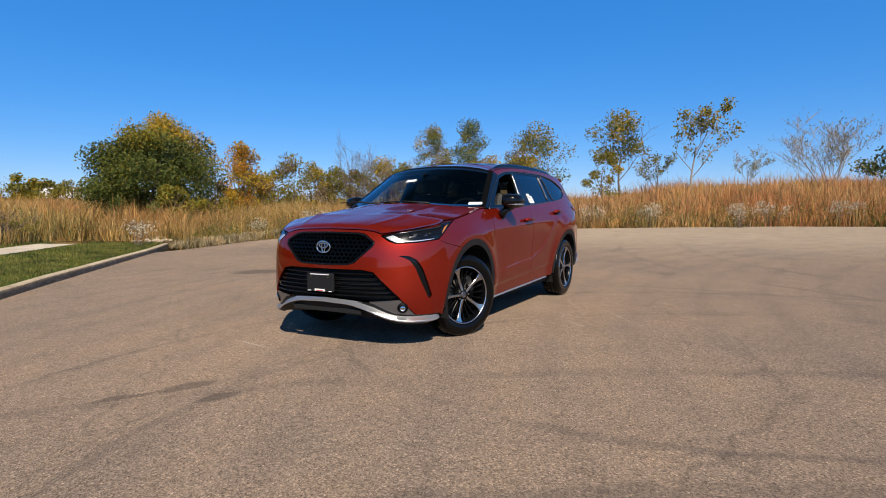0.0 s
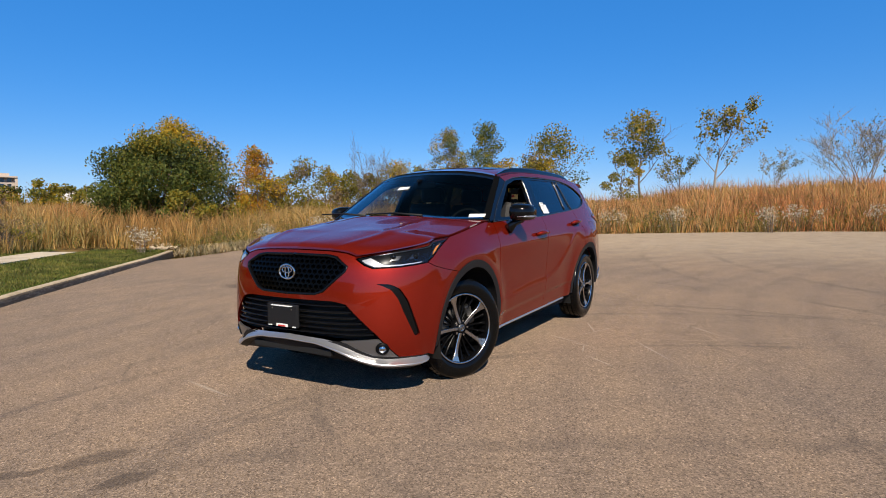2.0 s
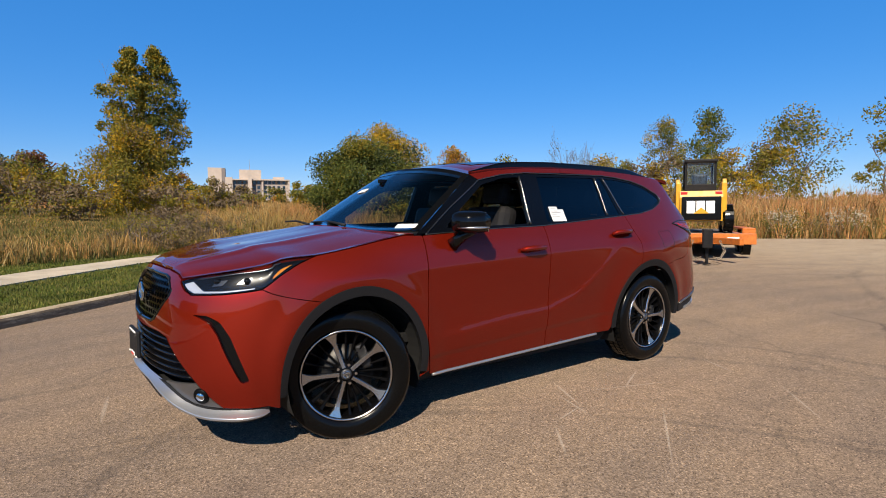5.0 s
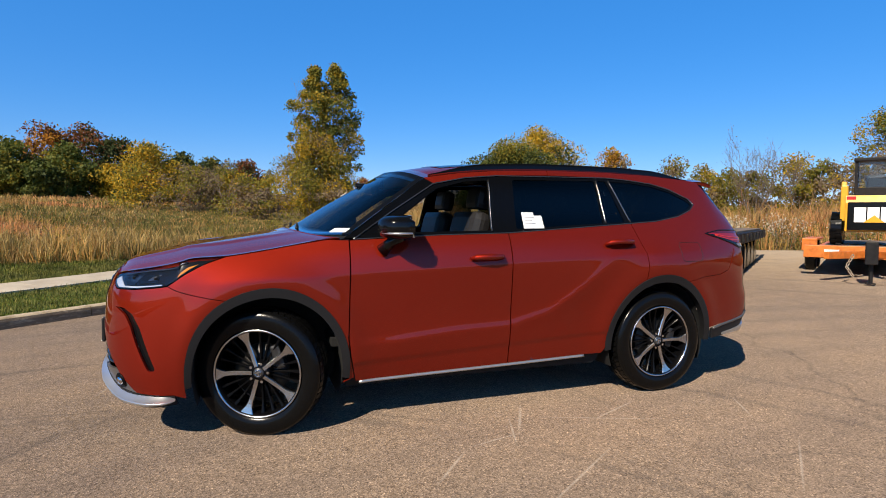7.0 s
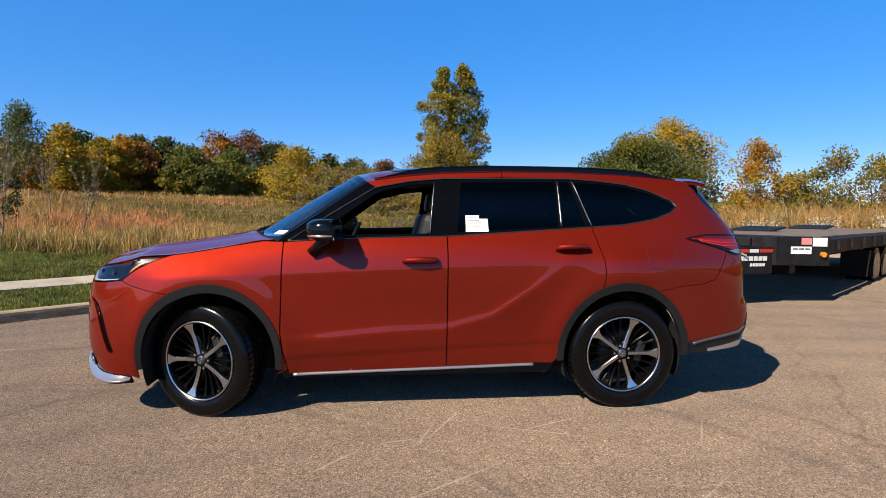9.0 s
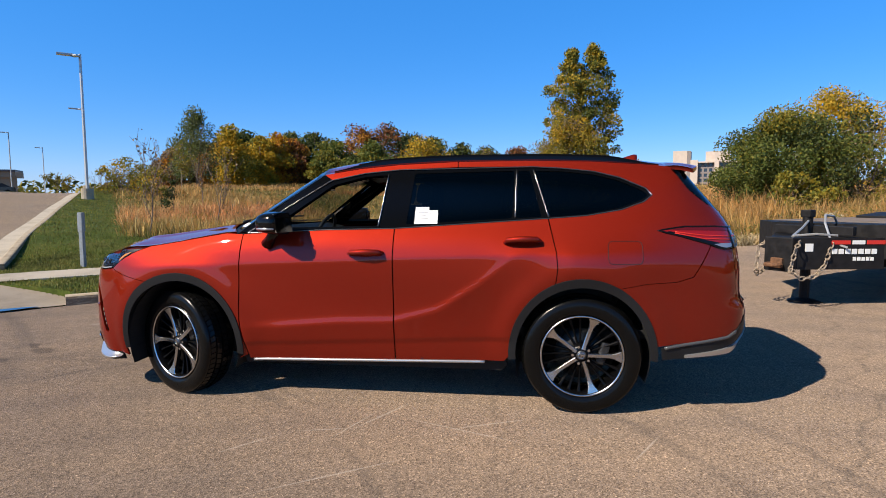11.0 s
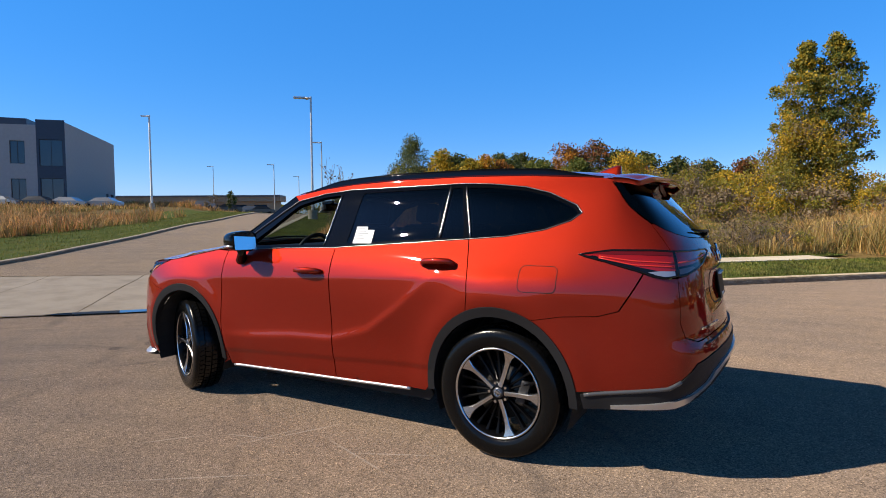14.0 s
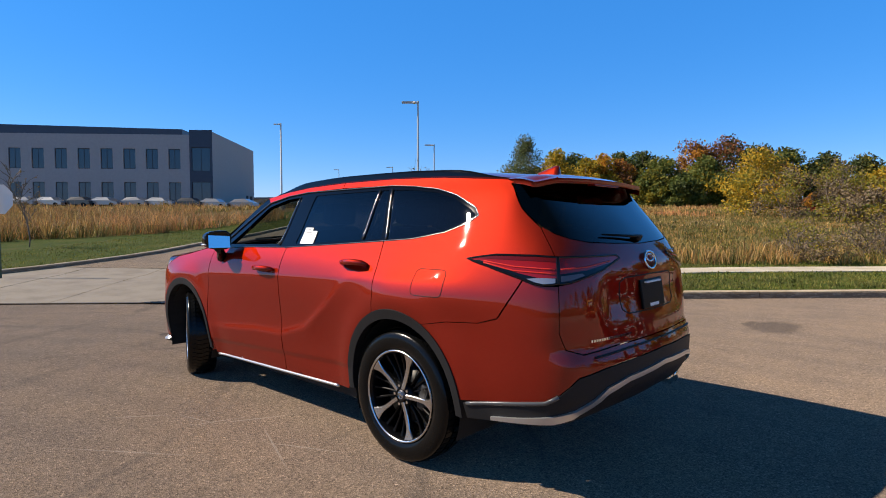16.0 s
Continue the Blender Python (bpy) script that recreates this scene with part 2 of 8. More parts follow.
        # hairline cracks along warped cell edges
        vc = nd(nt, "ShaderNodeTexVoronoi", Scale=0.16)
        vc.feature = "DISTANCE_TO_EDGE"
        wp = nt.nodes.new("ShaderNodeVectorMath")
        nt.links.new(ad.outputs[0], wp.inputs[0])
        w2 = nt.nodes.new("ShaderNodeTexNoise")
        w2.inputs["Scale"].default_value, w2.inputs["Detail"].default_value = 0.7, 5.0
        nt.links.new(tc.outputs["Object"], w2.inputs[0])
        nt.links.new(w2.outputs["Color"], wp.inputs[1])
        nt.links.new(wp.outputs[0], vc.inputs["Vector"])
        crack = ramp(nt, vc.outputs["Distance"], [(0.0, (1, 1, 1)), (0.0014, (0, 0, 0))])
        c = mixc(nt, math_node(nt, "MULTIPLY", math_node(nt, "MULTIPLY", crack, thin), 0.35), c, (0.05, 0.045, 0.04))
    nt.links.new(c, b.inputs["Base Color"])
    b.inputs["Roughness"].default_value = 0.85
    b.inputs["Diffuse Roughness"].default_value = 0.5
    b.inputs["Specular IOR Level"].default_value = 0.1
    h = mixc(nt, 0.35, mixc(nt, 0.5, fine, vor.outputs["Distance"]), pit)
    bump(nt, b, h, 1.0, 0.010)
    return m


def concrete_mat(name, base, grimy=False):
    m, nt, b = nodes_of(name)
    fine = noise_tex(nt, 130, 4, 0.7)
    wide = noise_tex(nt, 1.4, 6, 0.65)
    c = ramp(nt, fine, [(0.3, tuple(v * 0.85 for v in base)), (0.7, tuple(v * 1.12 for v in base))])
    c = mixc(nt, 1.0, c, ramp(nt, wide, [(0.3, (0.72, 0.7, 0.67)), (0.55, (1, 1, 1)), (0.8, (1.06, 1.05, 1.03))]), "MULTIPLY")
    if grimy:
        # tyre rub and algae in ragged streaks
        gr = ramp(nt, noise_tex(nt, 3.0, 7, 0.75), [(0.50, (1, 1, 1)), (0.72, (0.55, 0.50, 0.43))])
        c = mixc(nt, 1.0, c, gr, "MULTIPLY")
        # upright faces turned darker and browner, broken into streaks
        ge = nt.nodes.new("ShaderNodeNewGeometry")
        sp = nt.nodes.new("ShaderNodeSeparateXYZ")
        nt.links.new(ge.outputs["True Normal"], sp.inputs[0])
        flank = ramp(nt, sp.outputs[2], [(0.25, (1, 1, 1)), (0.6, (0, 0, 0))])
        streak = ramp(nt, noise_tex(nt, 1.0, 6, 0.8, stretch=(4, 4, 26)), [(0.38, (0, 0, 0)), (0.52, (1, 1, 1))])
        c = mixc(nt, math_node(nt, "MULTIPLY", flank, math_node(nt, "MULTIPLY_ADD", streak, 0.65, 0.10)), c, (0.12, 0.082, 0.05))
    oi = nt.nodes.new("ShaderNodeObjectInfo")
    c = mixc(nt, 1.0, c, ramp(nt, oi.outputs["Random"], [(0, (0.9, 0.9, 0.89)), (1, (1.06, 1.05, 1.03))]), "MULTIPLY")
    nt.links.new(c, b.inputs["Base Color"])
    b.inputs["Roughness"].default_value = 0.8
    b.inputs["Diffuse Roughness"].default_value = 0.5
    bump(nt, b, fine, 0.3, 0.003)
    return m


def soil_mat(name, a, b2, c3, scale=0.5):
    m, nt, b = nodes_of(name)
    n1, n2 = noise_tex(nt, scale, 6, 0.65), noise_tex(nt, 14, 4, 0.7)
    c = ramp(nt, n1, [(0.3, a), (0.5, b2), (0.7, c3)])
    c = mixc(nt, 1.0, c, ramp(nt, n2, [(0.3, (0.65, 0.65, 0.65)), (0.7, (1.25, 1.25, 1.2))]), "MULTIPLY")
    nt.links.new(c, b.inputs["Base Color"])
    b.inputs["Roughness"].default_value = 0.95
    b.inputs["Diffuse Roughness"].default_value = 0.5
    b.inputs["Specular IOR Level"].default_value = 0.1
    bump(nt, b, n2, 0.8, 0.04)
    return m


M_ASPHALT = asphalt_mat("lot_asphalt", (0.252, 0.192, 0.148), (0.302, 0.233, 0.180), True)
M_ROAD = asphalt_mat("drive_asphalt", (0.30, 0.232, 0.172), (0.345, 0.27, 0.205))
M_APRON = concrete_mat("apron_concrete", (0.325, 0.265, 0.196))
M_SILT = plain("gutter_silt", (0.085, 0.064, 0.046), 0.7, grain=0.4, scale=30)
M_PUDDLE = plain("puddle_water", (0.012, 0.014, 0.016), 0.02, spec=0.5)
M_CONCRETE = concrete_mat("pale_concrete", (0.50, 0.43, 0.33))
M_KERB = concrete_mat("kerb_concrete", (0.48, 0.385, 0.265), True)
M_PRAIRIE = soil_mat("prairie_soil", (0.10, 0.075, 0.03), (0.20, 0.13, 0.05), (0.09, 0.10, 0.03), 0.25)
M_LAWN = soil_mat("lawn_turf", (0.05, 0.073, 0.012), (0.078, 0.102, 0.018), (0.12, 0.112, 0.03), 0.9)
M_BARK = plain("bark", (0.16, 0.12, 0.09), 0.9, grain=0.35, scale=14)
M_BARK_PALE = plain("pale_bark", (0.30, 0.26, 0.22), 0.9, grain=0.3, scale=14)
M_TALL = grass_mat("dry_tall_grass", [(0.42, 0.275, 0.085), (0.56, 0.38, 0.14), (0.34, 0.18, 0.055), (0.60, 0.46, 0.21), (0.24, 0.21, 0.055), (0.46, 0.26, 0.08)], (0.44, 0.21, 0.075))
M_RUSTG = grass_mat("rust_tall_grass", [(0.56, 0.29, 0.10), (0.64, 0.39, 0.16), (0.48, 0.20, 0.075), (0.66, 0.47, 0.22), (0.54, 0.24, 0.09)], (0.60, 0.22, 0.095))
M_BROWNG = grass_mat("brown_prairie_grass", [(0.26, 0.155, 0.062), (0.33, 0.20, 0.085), (0.20, 0.115, 0.048), (0.30, 0.21, 0.10)], (0.27, 0.135, 0.06))
M_STRAW = grass_mat("dead_straw", [(0.50, 0.40, 0.24), (0.62, 0.52, 0.34), (0.38, 0.28, 0.15)], (0.55, 0.44, 0.26), 0.7)
M_MOWN = grass_mat("mown_grass", [(0.085, 0.112, 0.018), (0.125, 0.155, 0.025), (0.23, 0.205, 0.06), (0.07, 0.092, 0.017)], (0.18, 0.165, 0.05), 0.7)
M_MEADOW = grass_mat("green_meadow_grass", [(0.15, 0.145, 0.040), (0.25, 0.19, 0.066), (0.115, 0.12, 0.032), (0.32, 0.235, 0.08)], (0.115, 0.125, 0.03), 0.1)

# ---- mesh helpers ----
def mesh_of(name, verts, faces, smooth=False):
    me = bpy.data.meshes.new(name)
    me.from_pydata([tuple(v) for v in verts], [], [tuple(f) for f in faces])
    if smooth:
        me.shade_smooth()
    me.update()
    return me


def solid(name, verts, faces, mat, parent=None, label="", smooth=False, **tags):
    ob = new(name, mesh_of(name, verts, faces, smooth))
    ob.data.materials.append(mat)
    if parent:
        ob.parent = parent
    return tagged(ob, label, **tags)


def part(name, bm, mat, parent, label="", smooth=False):
    me = bpy.data.meshes.new(name)
    bm.normal_update()
    bm.to_mesh(me)
    bm.free()
    if smooth:
        me.shade_smooth()
    me.materials.append(mat)
    ob = new(name, me)
    ob.parent = parent
    return tagged(ob, label)


def arrays_mesh(name, verts, tris):
    me = bpy.data.meshes.new(name)
    n, k = len(verts), len(tris)
    me.vertices.add(n)
    me.vertices.foreach_set("co", np.asarray(verts, np.float32).ravel())
    me.loops.add(k * 3)
    me.loops.foreach_set("vertex_index", np.asarray(tris, np.int32).ravel())
    me.polygons.add(k)
    me.polygons.foreach_set("loop_start", np.arange(0, k * 3, 3, dtype=np.int32))
    me.update(calc_edges=True)
    return me


def box_bm(bm, c, s, bevel=0.0, m=None):
    """Adds a box with centre c and size s to a bmesh; bevelled where asked."""
    r = bmesh.ops.create_cube(bm, size=1)
    vs = r["verts"]
    for v in vs:
        v.co = Vector((v.co.x * s[0], v.co.y * s[1], v.co.z * s[2]))
    if bevel:
        es = {e for v in vs for e in v.link_edges}
        out = bmesh.ops.bevel(bm, geom=list(es), offset=bevel, segments=2, affect="EDGES", profile=0.6)
        vs = list({v for f in out["faces"] for v in f.verts} | {v for v in vs if v.is_valid})
    for v in vs:
        v.co = (m @ v.co if m else v.co) + Vector(c)
    return vs


def tube_bm(bm, pts, radii, seg=8, caps=True):
    """A tapered tube along points."""
    rings = []
    n = len(pts)
    pts = [Vector(p) for p in pts]
    if isinstance(radii, (int, float)):
        radii = [radii] * n
    for i, p in enumerate(pts):
        d = (pts[min(i + 1, n - 1)] - pts[max(i - 1, 0)]).normalized()
        a = d.cross(Vector((0.31, 0.17, 0.93)))
        if a.length < 0.2:
            a = d.cross(Vector((1, 0, 0)))
        a.normalize()
        b = d.cross(a)
        rings.append([bm.verts.new(p + (a * math.cos(t) + b * math.sin(t)) * radii[i]) for t in [2 * math.pi * k / seg for k in range(seg)]])
    for r0, r1 in zip(rings, rings[1:]):
        for k in range(seg):
            bm.faces.new((r0[k], r0[(k + 1) % seg], r1[(k + 1) % seg], r1[k]))
    if caps:
        bm.faces.new(rings[0][::-1])
        bm.faces.new(rings[-1])
    return rings


def sm(t):
    t = min(1.0, max(0.0, t))
    return t * t * (3 - 2 * t)


# ---- the lay of the land: s runs along the kerb, r away from the lot ----
Q = math.sqrt(0.5)
KERB = 6.33


def sr(x, y):
    return (x + y) * Q, (y - x) * Q


def xy(s, r):
    return (s - r) * Q, (s + r) * Q


def land(x, y):
    s, r = sr(x, y)
    z = 0.03 * max(0.0, min(x, 70) - 6) - 0.017 * sm((-x - 0.3) / 1.0)
    z += 0.085 * min(14.0, max(0.0, x - 23)) * sm((14 - y) / 14)
    if r < KERB:
        return z - 0.20 * sm((r - 1.2) / 5.0)
    dip = 0.16 * sm((8.0 - s) / 8.0) * sm((s + 22.0) / 8.0)
    z += -0.05 + 0.055 * min(r - KERB, 2.6) - dip * min(1.0, (r - KERB) / 2.6)
    z += 0.02 * max(0.0, min(r - KERB, 3.84) - 2.6)
    if r > KERB + 3.84:
        z += (dip + 0.044) * sm((r - KERB - 3.84) / 6.0)
        cap = 62 - 13 * math.exp(-((s + 2) / 8) ** 2) + 70 * sm((s - 8) / 26) + 28 * sm((-s - 9) / 10)
        z += 0.047 * (min(r, cap) - KERB - 3.84)
        if r > 14:
            z += 0.35 * noise.noise((x * 0.06, y * 0.06, 3.1)) * sm((r - 14) / 20)
    return z


LOT = [(-40, -31.05), (6.0, 14.95), (9.0, 14.7), (13.0, 12.5), (16.5, 9.0), (18.6, 4.5), (20.3, 0.0), (21.6, -4.0), (22.0, -10), (20, -20), (8, -30), (-12, -36)]
ROAD_DIR = Vector((-0.6279, 0.7783, 0)).normalized()
ROAD_P = Vector((-9.546, 4.530, 0))
ROAD_W = 4.75


def road_uv(x, y):
    d = Vector((x, y, 0)) - ROAD_P
    return d.dot(ROAD_DIR), d.dot(Vector((-ROAD_DIR.y, ROAD_DIR.x, 0)))


def in_lot(x, y):
    inside, n = False, len(LOT)
    for i in range(n):
        (x0, y0), (x1, y1) = LOT[i], LOT[i - 1]
        if (y0 > y) != (y1 > y) and x < (x1 - x0) * (y - y0) / (y1 - y0) + x0:
            inside = not inside
    return inside


def road_edge(u, south=False):
    """How far the drive's mouth widens beside its straight edges, u metres up from the walk's far side."""
    return 3.6 * sm((5.0 - u) / 8.6) if south else 0.42 + 1.5 * sm((-u - 0.35) / 2.9)


def in_road(x, y, grow=0.0):
    s, r = sr(x, y)
    if r < KERB - 0.1:
        return False
    u, v = road_uv(x, y)
    return -6 < u < 140 and -road_edge(u) - grow < v < ROAD_W + road_edge(u, True) + grow


def grid_sheet(name, us, vs, at, mat, keep=None, **tags):
    idx, verts, faces = {}, [], []
    for i, u in enumerate(us):
        for j, v in enumerate(vs):
            idx[i, j] = len(verts)
            verts.append(at(u, v))
    for i in range(len(us) - 1):
        for j in range(len(vs) - 1):
            if keep is None or keep((us[i] + us[i + 1]) / 2, (vs[j] + vs[j + 1]) / 2):
                faces.append((idx[i, j], idx[i + 1, j], idx[i + 1, j + 1], idx[i, j + 1]))
    return solid(name, verts, faces, mat, smooth=True, kind="structure", **tags)


def spread(a, b, n):
    return [a + (b - a) * i / (n - 1) for i in range(n)]


# ground sheet out to the horizon
RINGS = [0.0] + [2.0 * 1.085 ** k for k in range(84)]


def ground_at(u, v):
    x, y = u * math.cos(v), u * math.sin(v) - 3
    z = land(x, y) - 0.03
    s, r = sr(x, y)
    if in_lot(x, y) or KERB - 4 < r < KERB + 1.3 or (in_road(x, y, 1.5) and r < KERB + 6):
        z -= 0.35
    elif r < KERB + 4.1 or in_road(x, y, 2.5):
        z -= 0.10
    return x, y, z


grid_sheet("ground", RINGS, spread(0, 2 * math.pi, 181), ground_at, M_PRAIRIE, label="prairie ground with dry autumn soil and thatch")

# the lot
lot_bm = bmesh.new()
lv = [bm_v for bm_v in (lot_bm.verts.new((x, y, 0)) for x, y in LOT)]
lot_bm.faces.new(lv)
for ax, lo, hi in ((Vector((1, 0, 0)), -38, 22), (Vector((0, 1, 0)), -35, 14)):
    k = lo
    while k < hi:
        bmesh.ops.bisect_plane(lot_bm, geom=lot_bm.verts[:] + lot_bm.edges[:] + lot_bm.faces[:], plane_co=ax * k, plane_no=ax)
        k += 1.5
for v in lot_bm.verts:
    v.co.z = land(v.co.x, v.co.y)
lot_me = bpy.data.meshes.new("parking_lot")
lot_bm.normal_update()
lot_bm.to_mesh(lot_me)
lot_bm.free()
lot_me.shade_smooth()
lot_me.materials.append(M_ASPHALT)
tagged(new("road_lot", lot_me), "worn grey-brown asphalt turning circle with tyre marks", kind="structure")


def sr_at(lift=0.0):
    def f(s, r):
        x, y = xy(s, r)
        return x, y, land(x, y) + lift
    return f


W0, W1 = KERB + 2.55, KERB + 3.70


def off_road(s, r, grow=0.0):
    return not in_road(*xy(s, r), grow)


def tall_edge(s):
    """Where the mown grass beyond the walk gives way to the tall grass."""
    return KERB + 4.1 + 4.2 * math.exp(-max(0.0, s) / 3.8)


# lawn between kerb and walk, and beyond the walk beside the drive
grid_sheet("lawn_strip", spread(-40, -13.0, 40) + spread(-0.8, 17.2, 40), spread(KERB + 0.15, W0, 14), sr_at(), M_LAWN, lambda s, r: not -13 < s < -0.8, label="mown green lawn strip beside the kerb")
grid_sheet("lawn_beyond_walk", spread(-60, 17.2, 240), spread(W1, KERB + 12.0, 26), sr_at(), M_LAWN, lambda s, r: off_road(s, r, 0.12) and r < max(KERB + 5.5, tall_edge(s) + 0.4) and (s > -4 or r < KERB + 5.5), label="mown green grass beyond the concrete walk")


def mouth(r, south):
    """Where the drive's edge lies along the kerb at this distance from the lot."""
    a, b = (-6.0, -16.0) if south else (-6.0, 2.0)
    for _ in range(30):
        m = (a + b) / 2
        if in_road(*xy(m, r)):
            a = m
        else:
            b = m
    return (a + b) / 2


def corner_lawn(name, south, r0, r1, far, rise):
    """Turf that follows the curve of the drive's mouth, its edge turned down to the concrete."""
    vs, fs, rows = [], [], 26
    for i in range(rows):
        r = r0 + (r1 - r0) * i / (rows - 1)
        e = mouth(r, south) + (-0.03 if south else 0.03)
        for j in range(11):
            s = e + (far - e) * (j / 10) ** 1.6
            x, y = xy(s, r)
            vs.append((x, y, land(x, y) + rise))
        x, y = xy(e, r)
        vs.append((x, y, land(x, y) - 0.35))
    for i in range(rows - 1):
        a, b = i * 12, (i + 1) * 12
        for j in range(10):
            q = (a + j, a + j + 1, b + j + 1, b + j)
            fs.append(q[::-1] if not south else q)
        q = (a + 11, a, b, b + 11)
        fs.append(q[::-1] if not south else q)
    solid(name, vs, fs, M_LAWN, smooth=False, label="mown turf at the mouth of the drive", kind="structure")


corner_lawn("lawn_corner_north", False, KERB + 0.12, W0, -0.75, 0.0)
corner_lawn("lawn_corner_south", True, KERB + 0.12, W0, -13.0, 0.0)
corner_lawn("lawn_back_north", False, W1, KERB + 6.2, -0.75, 0.004)
corner_lawn("lawn_back_south", True, W1, KERB + 6.2, -13.0, 0.004)


def drive_at(u, v):
    p = ROAD_P + ROAD_DIR * u + Vector((-ROAD_DIR.y, ROAD_DIR.x, 0)) * v
    return p.x, p.y, land(p.x, p.y)


def verge_lift(u, k):
    """How far the turf k metres out from the drive's edge stands above the ground."""
    return 0.03 * sm((u - 1.5) / 2) + 0.09 * sm((2.5 - k) / 2.3) * sm((u - 2.5) / 4)


def north_verge(u, k):
    x, y, z = drive_at(u, -road_edge(u) - k)
    return x, y, z + verge_lift(u, k)


grid_sheet("lawn_verge_north", spread(0, 110, 111), spread(0.13, 3.7, 10), north_verge, M_LAWN, lambda u, k: sr(*north_verge(u, k)[:2])[1] > KERB + 5.2, label="mown verge along the asphalt drive")


def south_verge(u, k):
    """Turf beside the drive's flared side: k metres out from its edge."""
    x, y, z = drive_at(u, ROAD_W + road_edge(u, True) + k)
    return x, y, z + verge_lift(u, k)


def drive_sheet(u, f):
    x, y, z = drive_at(u, -0.05 + f * (ROAD_W + road_edge(u, True) + 0.1))
    return x, y, z + 0.03


grid_sheet("lawn_verge_south", spread(-6, 110, 117), spread(0.15, 10.65, 26), south_verge, M_LAWN, lambda u, k: sr(*south_verge(u, k)[:2])[1] > KERB + 5.2, label="mown verge along the asphalt drive")
grid_sheet("pavement_gutter", spread(1.12, 110, 220), spread(-0.46, 0.02, 3), lambda u, v: (*drive_at(u, v)[:2], drive_at(u, v)[2] + 0.034 - 0.05 * v), M_CONCRETE, label="pale concrete gutter along the drive")
grid_sheet("road_drive", spread(1.12, 140, 279), spread(0, 1, 11), drive_sheet, M_ROAD, label="sunlit asphalt drive climbing away between kerbs")


def apron_at(s, r):
    x, y = xy(s, r)
    return x, y, -0.2 + (land(x, y) + 0.222) * sm((r - KERB + 0.1) / 3.5)


S_APRON = sorted(set(round(v, 3) for v in spread(-14, 0, 180) + [j + e for j in (-4.47, -6.69, -8.9) for e in (-0.009, 0.009)]))
grid_sheet("pavement_apron", S_APRON, spread(KERB - 0.02, 12.2, 80), apron_at, M_APRON, lambda s, r: in_road(*xy(s, r), 0.05) and road_uv(*xy(s, r))[0] < 1.16 and not any(abs(s - j) < 0.02 for j in (-4.47, -6.69, -8.9)), label="pale concrete drive apron at the gutter")


# kerb stones: profile swept along s, with a rounded nose, one piece a joint
def kerb_piece(name, pts, parent):
    prof = [(-0.03, -0.1), (-0.01, 0.10), (0.0, 0.135), (0.03, 0.152), (0.14, 0.156), (0.165, 0.145), (0.17, 0.02), (0.17, -0.1)]
    verts, faces, n = [], [], len(prof)
    for i, p in enumerate(pts):
        a, b = pts[max(i - 1, 0)], pts[min(i + 1, len(pts) - 1)]
        d = (Vector(b) - Vector(a))
        d.z = 0
        d.normalize()
        out = Vector((-d.y, d.x, 0))
        for o, h in prof:
            q = Vector(p) + out * o
            verts.append((q.x, q.y, p[2] + h))
    for i in range(len(pts) - 1):
        for k in range(n - 1):
            faces.append((i * n + k, (i + 1) * n + k, (i + 1) * n + k + 1, i * n + k + 1))
    faces.append(tuple(range(n)))
    faces.append(tuple((len(pts) - 1) * n + k for k in range(n))[::-1])
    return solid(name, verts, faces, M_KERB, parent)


def kerb_run(name, pts, step, label):
    """Cuts a path into kerb stones with narrow joints."""
    home = tagged(new(name), label, kind="structure")
    path = [Vector(p) for p in pts]
    seg, run = [path[0]], 0.0
    for a, b in zip(path, path[1:]):
        seg.append(b)
        run += (b - a).length
        if run >= step:
            e = seg[-1] - (seg[-1] - seg[-2]).normalized() * 0.012
            kerb_piece("kerb_stone", [tuple(p) for p in seg[:-1]] + [tuple(e)], home)
            seg, run = [b], 0.0
    if len(seg) > 1:
        kerb_piece("kerb_stone", [tuple(p) for p in seg], home)


def kp(s, r):
    x, y = xy(s, r)
    return x, y, land(x, y) if r < KERB else -0.2 + 0.03 * max(0, x - 6)


S_R = -2.05
kerb_run("kerb", [kp(s, KERB - 0.001) for s in spread(S_R, 17.3, 80)], 3.0, "weathered pale concrete kerb beside the lot")


def drive_kerb(u, v):
    x, y, z = drive_at(u, v)
    r = sr(x, y)[1]
    return x, y, z - 0.02 if r > KERB + 4 else -0.2 + (z + 0.18) * sm((r - KERB + 0.1) / 3.5)


kerb_run("kerb_drive_south", [drive_kerb(u, ROAD_W + road_edge(u, True)) for u in spread(-0.6, 110, 100)], 3.0, "concrete kerb along the asphalt drive")
kerb_run("kerb_drive_north", [drive_kerb(u, -road_edge(u)) for u in spread(110, 0.75, 100)], 3.0, "concrete kerb along the asphalt drive")

# bed of the footpath, running up to the drive's apron
grid_sheet("pavement_bed", spread(-15, -9, 60) + spread(-4, 0, 60), spread(W0, W1, 5), sr_at(0.026), M_CONCRETE, lambda s, r: off_road(s, r, 0.05) and not -9 < s < -4, label="pale concrete footpath meeting the apron")
# walk slabs
walk_home = tagged(new("pavement_walk"), "pale concrete footpath of cast slabs", kind="structure")
s0 = -34.0
while s0 < 15.2:
    if off_road(s0, W0 + 0.6, 0.1) and off_road(s0 + 1.5, W0 + 0.6, 0.1):
        vs, fs = [], []
        for s_ in (s0, s0 + 1.49):
            for r_ in (W0, W1):
                x, y = xy(s_, r_)
                vs += [(x, y, land(x, y) + 0.03), (x, y, land(x, y) - 0.1)]
        fs = [(0, 4, 6, 2), (0, 1, 5, 4), (2, 6, 7, 3), (0, 2, 3, 1), (4, 5, 7, 6)]
        solid("slab", vs, fs, M_CONCRETE, walk_home)
    s0 += 1.5

